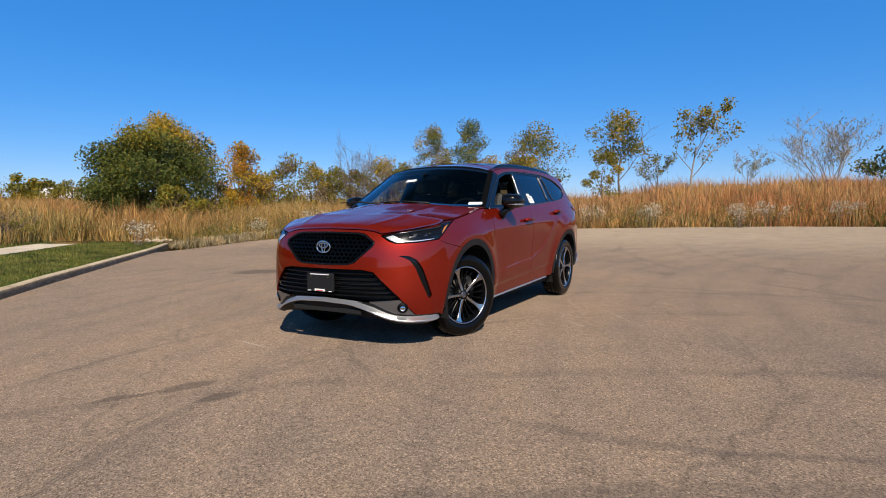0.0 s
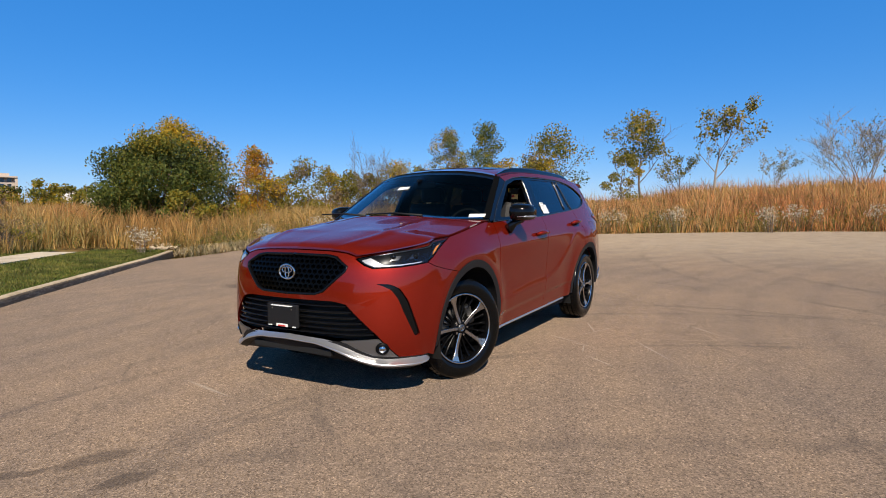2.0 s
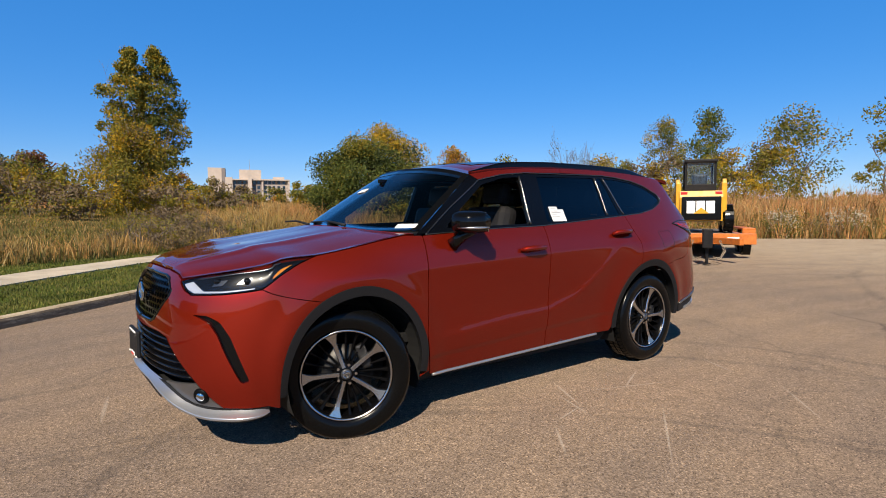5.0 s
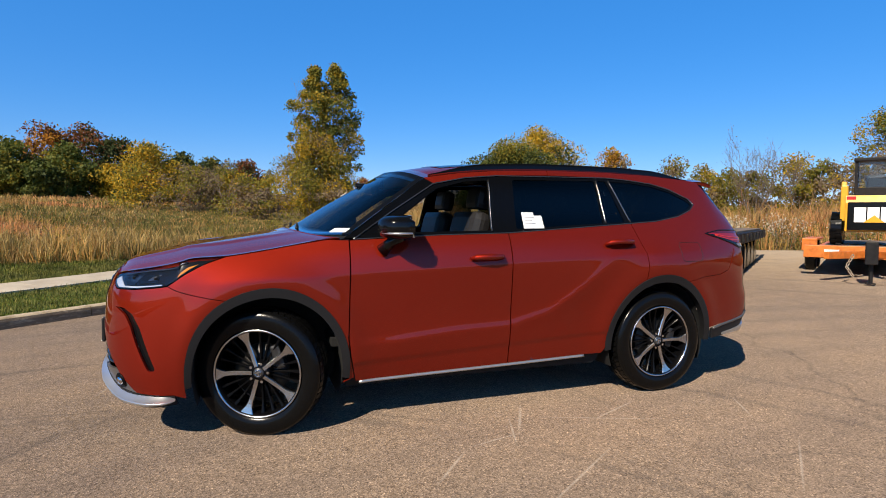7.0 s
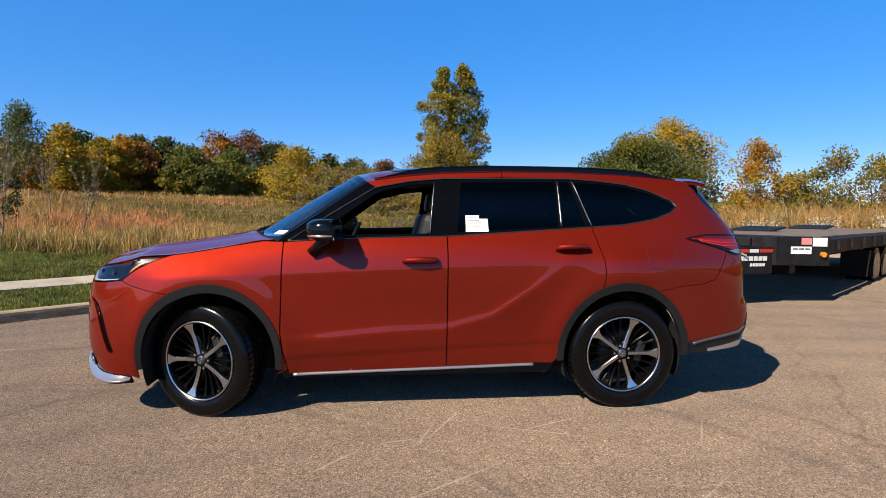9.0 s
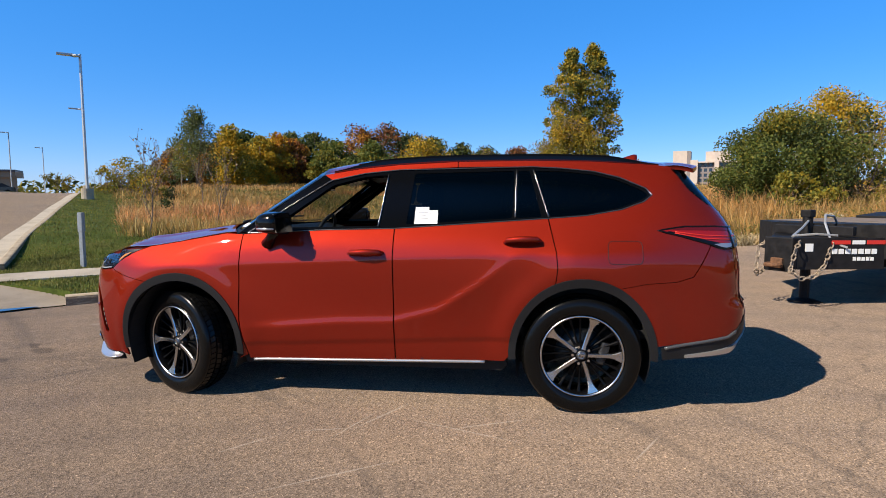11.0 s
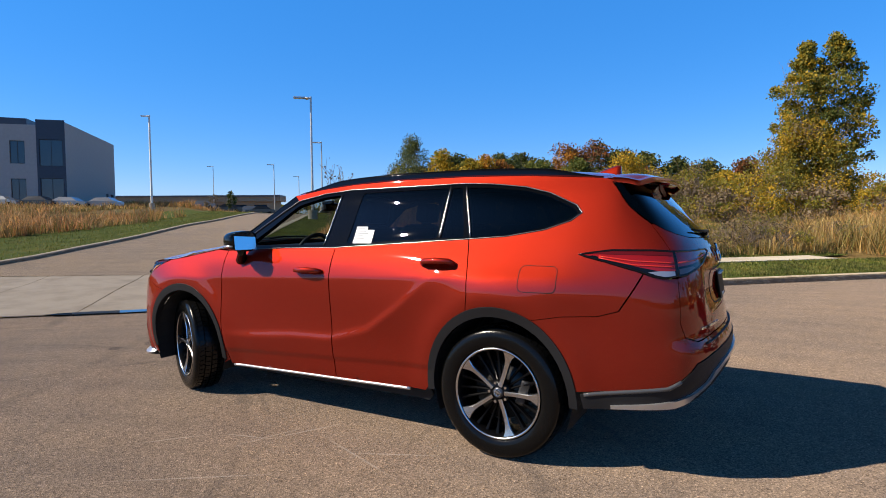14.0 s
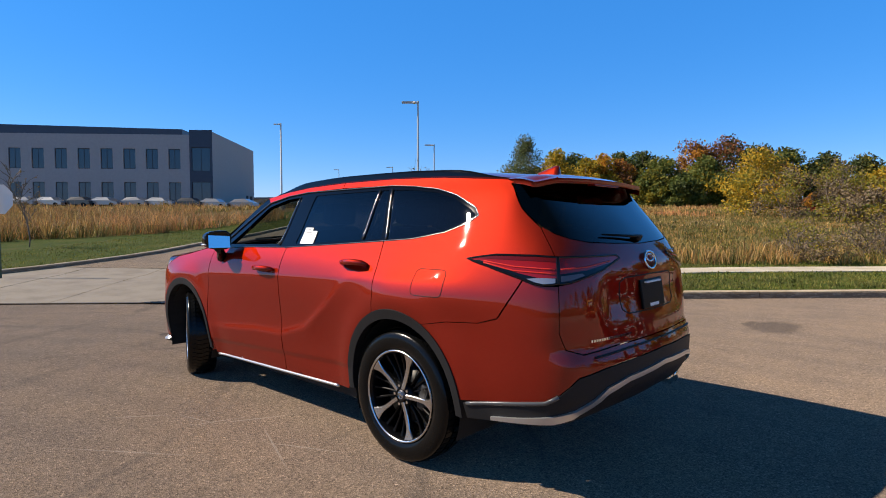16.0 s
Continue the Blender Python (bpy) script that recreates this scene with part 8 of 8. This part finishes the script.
bmx = bmesh.new()
tube_bm(bmx, [vsx[0], vsx[1]], [0.15, 0.08], 5)
part("mast", bmx, M_POLE, tower)
# pale building at the left edge of the prairie
house = tagged(new("far_white_building"), "small distant white flat-roofed building", "building")
TC = Vector((*polar(E0, 63.2, 210), 0))
hb = [TC + Vector((dx, dy, z)) for z in (2, 9.2) for dx, dy in ((-6, 3), (3, -6), (9, 0), (0, 9))]
solid("wall", hb, [(0, 1, 5, 4), (1, 2, 6, 5), (2, 3, 7, 6), (3, 0, 4, 7)], M_WHITEWALL, house)
solid("roof", [v + Vector((0, 0, 0.5)) for v in hb[4:]] + [v for v in hb[4:]], [(0, 1, 2, 3), (4, 5, 1, 0), (5, 6, 2, 1), (6, 7, 3, 2)], M_TAN, house)


# lamp posts
def lamp_post(x, y, h, arm, head, mat, zbase=None, thick=0.09):
    ob = tagged(new("street_lamp"), "tall square metal lamp post with a flat head", "street lamp", "lamp posts along the drive")
    z0 = land(x, y) if zbase is None else zbase
    ob.location = (x, y, z0)
    b = bmesh.new()
    tube_bm(b, [(0, 0, -0.1), (0, 0, 0.75)], [0.34, 0.34], 16)
    part("base", b, M_CONCRETE, ob, "round concrete base")
    b = bmesh.new()
    tube_bm(b, [(0, 0, 0.75), (0, 0, h)], [thick, thick * 0.8], 4)
    part("pole", b, mat, ob)
    box_part("arm", (arm.x * 0.25, arm.y * 0.25, h - 0.12), (0.10 + abs(arm.x) * 0.5, 0.10 + abs(arm.y) * 0.5, 0.08), mat, ob)
    yaw = math.atan2(arm.y, arm.x)
    box_part("head", (arm.x * 0.75, arm.y * 0.75, h - 0.10), (0.85, 0.34, 0.12), mat, ob, "flat lamp head", 0.02, Matrix.Rotation(yaw, 3, "Z"))
    return ob


AR = Vector((-0.75, -0.66, 0))
lamp_post(-25.4, 26.3, 8.7, AR, 1, M_POLE)
lamp_post(-44.1, 48.0, 8.6, AR, 1, M_POLE)
lamp_post(-76.0, 70.5, 9.6, AR, 1, M_POLE)
lamp_post(-64.0, 39.0, 11.6, AR * 0.7, 1, M_POLEW, thick=0.15)
lamp_post(-101.8, 77.5, 9.5, AR, 1, M_POLE)
lamp_post(-89.5, 90.6, 9.5, AR, 1, M_POLE)
# post beside the drive and stop sign at its mouth
M_MARK = plain("marker_grey", (0.20, 0.225, 0.25), 0.6, grain=0.2, scale=20)
bol = tagged(new("utility_post"), "short grey utility marker post on the lawn", "post")
bol.location = (-8.43, 6.28, land(-8.43, 6.28) - 0.02)
box_part("shaft", (0, 0, 0.44), (0.09, 0.08, 0.92), M_MARK, bol, "", 0.012)
box_part("cap", (0, 0, 1.00), (0.115, 0.10, 0.42), M_MARK, bol, "", 0.02)
sx, sy = polar((3.757, -3.126), 170.45, 18.0)
stop = tagged(new("stop_sign"), "octagonal road sign on a green steel post, seen from behind", "road sign")
stop.matrix_basis = pose(sx, sy, land(sx, sy) - 0.02, 0, 0, 129)
box_part("post", (0, 0, 1.15), (0.06, 0.04, 2.4), plain("green_post", (0.03, 0.07, 0.04), 0.6, grain=0.2, scale=30), stop, "green steel post", 0.008)
b = bmesh.new()
ring0 = [b.verts.new((0.035, 0.40 * math.cos(radians(22.5 + 45 * k)), 2.02 + 0.40 * math.sin(radians(22.5 + 45 * k)))) for k in range(8)]
ring1 = [b.verts.new((0.040, v.co.y, v.co.z)) for v in ring0]
b.faces.new(ring0[::-1])
b.faces.new(ring1)
for k in range(8):
    b.faces.new((ring0[k], ring0[(k + 1) % 8], ring1[(k + 1) % 8], ring1[k]))
part("plate", b, M_POLEW, stop, "bare aluminium back of the plate")


# parked cars far off
def parked_car(x, y, yaw, colour, label):
    ob = tagged(new("parked_car"), label, "car", "cars parked far off")
    ob.matrix_basis = pose(x, y, land(x, y), 0, 0, yaw)
    m = plain("car_" + colour[0], colour[1], 0.3, 0.3, 0.8)
    prof = [(-2.2, 0.35), (-2.25, 0.65), (-2.1, 0.82), (-1.2, 0.95), (-0.6, 1.38), (0.9, 1.42), (1.7, 0.98), (2.15, 0.9), (2.2, 0.4)]
    vs = [(px, s * (0.86 if pz < 1 else 0.66), pz) for s in (-1, 1) for px, pz in prof]
    n = len(prof)
    fs = [tuple(range(n)), tuple(range(2 * n - 1, n - 1, -1))] + [(k, k + n, (k + 1) % n + n, (k + 1) % n) for k in range(n)]
    solid("body", vs, fs, m, ob)
    for s in (-1, 1):
        solid("side_window", [(-0.95, s * 0.80, 1.0), (1.35, s * 0.80, 1.0), (0.85, s * 0.685, 1.34), (-0.5, s * 0.685, 1.32)], [(0, 1, 2, 3)], M_WINDOW, ob)
        for px in (-1.35, 1.35):
            b_ = bmesh.new()
            tube_bm(b_, [(px, s * 0.70, 0.33), (px, s * 0.88, 0.33)], 0.33, 14)
            part("wheel", b_, M_TYRE, ob)


cols = [("silver", (0.19, 0.19, 0.20)), ("white", (0.33, 0.33, 0.33)), ("black", (0.02, 0.02, 0.022)), ("grey", (0.22, 0.23, 0.25))]
for k in range(9):
    p = A + run * (-6 + k * 3.6) + Vector((6.5, -5.5, 0))
    parked_car(p.x, p.y, 35 + 180 * (k % 2), cols[(k * 3) % 4], cols[(k * 3) % 4][0] + " saloon car parked before the office building")
for k, (az_, d_) in enumerate(((140.3, 92), (138.4, 95), (137.3, 90), (142.6, 100))):
    p = polar((1.66, -4.36), az_, d_)
    parked_car(p[0], p[1], 50, cols[(k * 2 + 2) % 4], cols[(k * 2 + 2) % 4][0] + " car parked at the top of the drive")


def chain(home, pts, r=0.014, step=0.055):
    """Links along a path, each turned a quarter against the last."""
    path = [Vector(p) for p in pts]
    k = 0
    for a, c in zip(path, path[1:]):
        L = (c - a).length
        t = step / 2
        while t < L:
            q, d = a.lerp(c, t / L), (c - a).normalized()
            up = Vector((0, 0, 1)) if abs(d.z) < 0.9 else Vector((1, 0, 0))
            s_ = d.cross(up).normalized()
            w_ = s_ if k % 2 else s_.cross(d)
            loop = [q + d * (step * 0.62 * math.cos(u)) + w_ * (0.026 * math.sin(u)) for u in [2 * math.pi * i / 8 for i in range(8)]]
            b_ = bmesh.new()
            tube_bm(b_, loop + [loop[0]], r * 0.55, 5, False)
            part("link", b_, M_CHAIN, home)
            k += 1
            t += step
    return k


# flatbed trailer: black steel frame with a V-shaped tongue, plank deck
flat = tagged(new("flatbed_trailer"), "black steel flatbed trailer with a plank deck", "trailer")
FX, FY = 5.56, 4.17
flat.matrix_basis = pose(FX, FY, land(FX, FY) - 0.005, 0, 0, 37)


def prism(name, plan, z0, z1, mat, home, label=""):
    n = len(plan)
    vs = [(x, y, z) for z in (z0, z1) for x, y in plan]
    return solid(name, vs, [tuple(range(n))[::-1], tuple(range(n, 2 * n))] + [(k, (k + 1) % n, (k + 1) % n + n, k + n) for k in range(n)], mat, home, label)


prism("front_frame", [(0.1, 1.28), (0.0, 1.28), (-0.54, 0.75), (-0.54, -0.75), (0.0, -1.28), (0.1, -1.28)], 0.63, 1.06, M_STEEL, flat, "black tapered front frame with warning plates")
prism("tongue", [(-0.535, 0.70), (-1.52, 0.17), (-1.52, -0.17), (-0.535, -0.70)], 0.50, 0.90, M_STEEL, flat, "black plate-sided tongue")
box_part("tongue_bar", (-0.85, 0.0, 0.98), (0.09, 1.0, 0.12), M_STEEL, flat, "", 0.01)
box_part("bed_frame", (4.25, 0, 0.78), (8.4, 1.5, 0.24), M_STEEL, flat, "", 0.01)
for s in (-1, 1):
    box_part("side_rail", (4.30, s * 1.22, 0.92), (8.4, 0.10, 0.22), M_STEEL, flat, "", 0.012)
    for k in range(9):
        box_part("stake_pocket", (0.6 + k * 0.85, s * 1.285, 0.92), (0.10, 0.04, 0.15), M_STEEL, flat, "", 0.004)
for k in range(38):
    box_part("plank", (0.22 + k * 0.216, 0, 1.045), (0.205, 2.30, 0.045), M_DECK, flat, "", 0.004)
for xx in (2.6, 6.2):
    box_part("ramp_edge", (xx, 0.55, 1.115), (0.8, 0.8, 0.04), M_STEEL, flat, "", 0.01, Matrix.Rotation(radians(-4), 3, "Y"))
for w in (4.2, 5.1, 6.0, 6.9):
    for s in (-1, 1):
        b_ = bmesh.new()
        for yy in (0.78, 1.05):
            tube_bm(b_, [(w, s * (yy - 0.10), 0.38), (w, s * (yy - 0.085), 0.38), (w, s * (yy + 0.085), 0.38), (w, s * (yy + 0.10), 0.38)], [0.30, 0.38, 0.38, 0.30], 20)
        part("wheel", b_, M_TYRE, flat, "dusty black trailer tyre")
for s in (-1, 1):
    box_part("mud_flap", (3.65, s * 0.92, 0.46), (0.02, 0.55, 0.52), M_STEEL, flat, "", 0.004)
box_part("hanger_box", (0.35, -0.55, 0.55), (0.3, 0.35, 0.20), M_STEEL, flat, "", 0.01)
box_part("coupler_plate", (-1.58, 0, 0.69), (0.10, 0.36, 0.44), M_STEEL, flat, "", 0.015)
b_ = bmesh.new()
tube_bm(b_, [(-1.63, 0, 0.56)] + [(-1.72 + 0.085 * math.cos(a), 0.085 * math.sin(a), 0.56) for a in [2 * math.pi * i / 14 for i in range(15)]], 0.028, 8)
box_bm(b_, (-1.64, 0, 0.58), (0.05, 0.15, 0.13), 0.01)
part("tow_eye", b_, M_RUST, flat, "rusty pintle eye and plate")
b_ = bmesh.new()
tube_bm(b_, [(-0.92, 0.04, 0.03), (-0.92, 0.04, 1.18)], 0.062, 12)
box_bm(b_, (-0.92, 0.04, 1.20), (0.13, 0.13, 0.10), 0.012)
tube_bm(b_, [(-0.92, 0.04, 0.0), (-0.92, 0.04, 0.02), (-0.92, 0.04, 0.06)], [0.20, 0.20, 0.07], 16)
part("jack", b_, M_STEEL, flat, "black drop-leg jack with a round foot")
for s in (-1, 1):
    chain(flat, [(-1.50, s * 0.20, 0.86), (-1.66, s * 0.24, 0.78), (-1.72, s * 0.22, 0.52), (-1.62, s * 0.28, 0.40), (-1.40, s * 0.34, 0.42), (-1.22, s * 0.36, 0.56), (-1.12, s * 0.38, 0.86)], 0.018, 0.075)
for pts_ in ([(-0.45, -0.10, 1.04), (-0.60, -0.12, 1.16), (-0.85, -0.14, 1.18), (-1.0, -0.22, 1.08), (-1.06, -0.34, 0.84), (-1.0, -0.50, 0.78)], [(-0.50, 0.25, 1.06), (-0.8, 0.05, 1.16), (-1.2, -0.05, 1.02), (-1.5, -0.10, 0.92)], [(-1.5, -0.12, 0.93), (-1.3, -0.28, 0.95), (-1.05, -0.40, 0.93)]):
    b_ = bmesh.new()
    tube_bm(b_, pts_, 0.015, 6)
    part("hose", b_, M_POLE, flat, "grey air hose")
# plates on the slanting panel, and plain shapes where a maker's mark stands
SLANT = Matrix.Rotation(radians(-45), 3, "Z")


def on_slant(name, t, z, w, h, mat, lift=0.004, label=""):
    c = Vector((0.0, -1.28, 0)).lerp(Vector((-0.54, -0.75, 0)), t) + Vector((-0.7, -0.714, 0)) * lift
    return box_part(name, (c.x, c.y, z), (w, 0.008, h), mat, flat, label, 0.002, SLANT)


on_slant("warning_plate", 0.16, 0.985, 0.21, 0.13, M_WHITE, label="white warning plate")
on_slant("warning_plate", 0.42, 0.995, 0.15, 0.10, M_REDPALE, label="faded red warning plate")
on_slant("notice", 0.52, 0.86, 0.30, 0.11, M_WHITE, label="white notice with unreadable print")
for dt in (-0.12, 0.0, 0.12):
    on_slant("text_bar", 0.52 + dt, 0.88, 0.07, 0.018, M_INK, 0.0085)
c = Vector((0.0, -1.28, 0)).lerp(Vector((-0.54, -0.75, 0)), 0.10)
b_ = bmesh.new()
tube_bm(b_, [(c.x, c.y, 0.80), (c.x - 0.03, c.y - 0.03, 0.80)], 0.042, 12)
part("marker_lamp", b_, M_AMBER, flat, "round amber marker lamp")
TSIDE = Matrix.Rotation(math.atan2(-0.53, 0.985), 3, "Z")


def on_tongue(name, t, z, w, h, mat, label=""):
    c = Vector((-0.535, -0.70, 0)).lerp(Vector((-1.52, -0.17, 0)), t) + Vector((-0.474, -0.88, 0)) * 0.004
    return box_part(name, (c.x, c.y, z), (w, 0.008, h), mat, flat, label, 0.002, TSIDE)


for i in range(7):
    on_tongue("mark_bar", 0.12 + i * 0.075, 0.73, 0.065, 0.065, M_POLEW)
for i in range(5):
    on_tongue("mark_bar", 0.14 + i * 0.05, 0.635, 0.04, 0.045, M_POLEW)
on_tongue("reflector", 0.10, 0.845, 0.24, 0.05, M_REDP, "red reflective tape")
on_tongue("reflector", 0.50, 0.845, 0.24, 0.05, M_REDP, "red reflective tape")
on_tongue("reflector", 0.30, 0.845, 0.16, 0.05, M_POLEW, "white reflective tape")
on_tongue("notice", 0.86, 0.78, 0.10, 0.10, M_POLEW, "pale notice plate")
# pale stones heaped where the kerb ends
heap = tagged(new("stone_heap"), "low heap of pale broken stones at the kerb's end", "stones", kind="stuff")
rs_ = random.Random(5)
b_ = bmesh.new()
for k in range(90):
    s_, r_ = 17.5 + rs_.random() * 2.6, KERB + 0.1 + rs_.gauss(0.35, 0.35)
    x, y = xy(s_, r_)
    vs_ = bmesh.ops.create_icosphere(b_, subdivisions=1, radius=rs_.uniform(0.06, 0.15))["verts"]
    for v in vs_:
        v.co = Vector((v.co.x * rs_.uniform(0.8, 1.3) + x, v.co.y * rs_.uniform(0.8, 1.3) + y, v.co.z * 0.7 + land(x, y) + 0.02 + rs_.random() * 0.02))
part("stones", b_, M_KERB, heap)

# orange tilt trailer with a skid-steer loader on it
tilt = tagged(new("equipment_trailer"), "weathered orange equipment trailer with a drawbar", "trailer")
TX_, TY_ = 10.55, 3.55
TM = pose(TX_, TY_, land(TX_, TY_) - 0.005, 0, 0, 33)
tilt.matrix_basis = TM
box_part("front_beam", (0, 0, 0.52), (0.14, 2.36, 0.26), M_ORANGE, tilt, "orange front beam with reflectors", 0.012)
box_part("deck", (2.6, 0, 0.60), (5.0, 1.70, 0.08), M_DECK, tilt, "", 0.01)
for s in (-1, 1):
    box_part("side_rail", (2.6, s * 0.90, 0.52), (5.1, 0.10, 0.24), M_ORANGE, tilt, "", 0.01)
    box_part("fender", (1.9, s * 1.16, 0.74), (1.9, 0.30, 0.05), M_ORANGE, tilt, "", 0.012)
    box_part("fender_front", (0.98, s * 1.16, 0.62), (0.05, 0.30, 0.26), M_ORANGE, tilt, "", 0.008)
    box_part("plate_reflector", (-0.075, s * 0.62, 0.47), (0.012, 0.34, 0.10), M_REDP, tilt, "", 0.002)
    box_part("plate_white", (-0.078, s * 0.68, 0.53), (0.012, 0.26, 0.07), M_WHITE, tilt, "", 0.002)
    for px in (1.45, 2.35):
        b_ = bmesh.new()
        tube_bm(b_, [(px, s * 1.04, 0.35), (px, s * 1.06, 0.35), (px, s * 1.24, 0.35), (px, s * 1.26, 0.35)], [0.28, 0.35, 0.35, 0.28], 20)
        part("wheel", b_, M_TYRE, tilt, "black trailer tyre")
    m_ = Matrix.Rotation(s * radians(-28), 3, "Z")
    box_part("drawbar", (-0.65, s * 0.36, 0.50), (1.45, 0.10, 0.14), M_ORANGE, tilt, "", 0.01, m_)
# black beams added to hide the lit ground, so the underside reads as shade
box_part("axle_beam", (1.9, 0, 0.35), (0.14, 2.1, 0.14), M_STEEL, tilt, "", 0.01)
box_part("bed_dark_screen", (3.4, 0, 0.40), (0.10, 1.8, 0.34), M_STEEL, tilt, "", 0.01)
box_part("tail_dark_screen", (5.1, 0, 0.36), (0.12, 2.0, 0.50), M_STEEL, tilt, "", 0.01)
box_part("coupler", (-1.35, 0, 0.58), (0.30, 0.20, 0.42), M_STEEL, tilt, "", 0.02)
b_ = bmesh.new()
tube_bm(b_, [(-1.30, 0, 0.0), (-1.30, 0, 0.55)], 0.035, 8)
box_bm(b_, (-1.30, 0, 0.012), (0.16, 0.16, 0.02))
part("jack", b_, M_STEEL, tilt)
for s in (-1, 1):
    chain(tilt, [(-1.1, s * 0.28, 0.52), (-1.2, s * 0.38, 0.30), (-1.32, s * 0.26, 0.12), (-1.42, s * 0.10, 0.18)], 0.018, 0.08)
loader = tagged(new("skid_steer_loader"), "yellow and black skid-steer loader chained on a trailer", "loader")
loader.matrix_basis = TM @ pose(0.55, 0, 0.64) @ Matrix.Diagonal((0.9, 0.81, 0.96, 1.0))
# body of the machine, rear towards the drawbar
b_ = bmesh.new()
prof = [(0.0, 0.32), (-0.02, 0.95), (0.06, 1.12), (0.9, 1.16), (2.1, 0.7), (2.1, 0.28)]
vs = [(x_, s * 0.62, z_) for s in (-1, 1) for x_, z_ in prof]
n_ = len(prof)
solid("body", vs, [tuple(range(n_))[::-1], tuple(range(n_, 2 * n_))] + [((k + 1) % n_, k, k + n_, (k + 1) % n_ + n_) for k in range(n_)], M_YELLOW, loader, "yellow steel body")
box_part("rear_door", (-0.045, 0, 0.66), (0.06, 1.14, 0.62), M_BLACK, loader, "black engine door with a white mark", 0.02)
for s in (-1, 1):
    box_part("lift_tower", (0.32, s * 0.66, 0.95), (0.50, 0.16, 0.80), M_YELLOW, loader, "", 0.03)
    box_part("lift_arm", (1.3, s * 0.68, 1.14), (2.2, 0.12, 0.16), M_YELLOW, loader, "", 0.02, Matrix.Rotation(radians(12), 3, "Y"))
    box_part("rear_lamp", (0.03, s * 0.50, 1.06), (0.03, 0.20, 0.09), M_REDP, loader, "", 0.01)
    for px in (0.35, 1.35):
        b_ = bmesh.new()
        tube_bm(b_, [(px, s * 0.66, 0.36), (px, s * 0.69, 0.36), (px, s * 0.93, 0.36), (px, s * 0.96, 0.36)], [0.28, 0.37, 0.37, 0.28], 22)
        for k in range(18):
            a_ = 2 * math.pi * k / 18
            box_bm(b_, (px + 0.375 * math.cos(a_), s * (0.76 + 0.1 * (k % 2)), 0.36 + 0.375 * math.sin(a_)), (0.05, 0.13, 0.05), 0, Matrix.Rotation(-a_, 3, "Y"))
        part("tyre", b_, M_TYRE, loader, "lugged black tyre")
# plain white mark and yellow triangle on the rear door
for yy, w in ((0.30, 0.20), (0.02, 0.20), (-0.26, 0.20)):
    box_part("white_mark", (-0.078, yy, 0.69), (0.006, w + 0.05, 0.33), M_WHITE, loader)
solid("yellow_mark", [(-0.086, 0.22, 0.52), (-0.086, -0.22, 0.52), (-0.086, 0, 0.68), (-0.080, 0.22, 0.52), (-0.080, -0.22, 0.52), (-0.080, 0, 0.68)], [(0, 2, 1), (3, 4, 5), (0, 1, 4, 3), (1, 2, 5, 4), (2, 0, 3, 5)], M_YELLOW, loader)
cab = box_part("cab_post", (0.42, 0.43, 1.50), (0.07, 0.07, 0.84), M_STEEL, loader, "", 0.01)
for px, py in ((0.42, -0.43), (1.35, 0.43), (1.35, -0.43)):
    box_part("cab_post", (px, py, 1.50), (0.07, 0.07, 0.84), M_STEEL, loader, "", 0.01)
box_part("cab_roof", (0.88, 0, 1.94), (1.12, 0.98, 0.08), M_STEEL, loader, "black cab roof", 0.02)
box_part("cab_back", (0.42, 0, 1.20), (0.05, 0.84, 0.22), M_STEEL, loader, "", 0.01)
box_part("rear_glass", (0.42, 0, 1.60), (0.012, 0.80, 0.56), M_LENS, loader, "cab rear glass", 0.002)
box_part("cab_seat", (0.85, 0, 1.25), (0.45, 0.45, 0.70), M_SEAT, loader, "", 0.06)
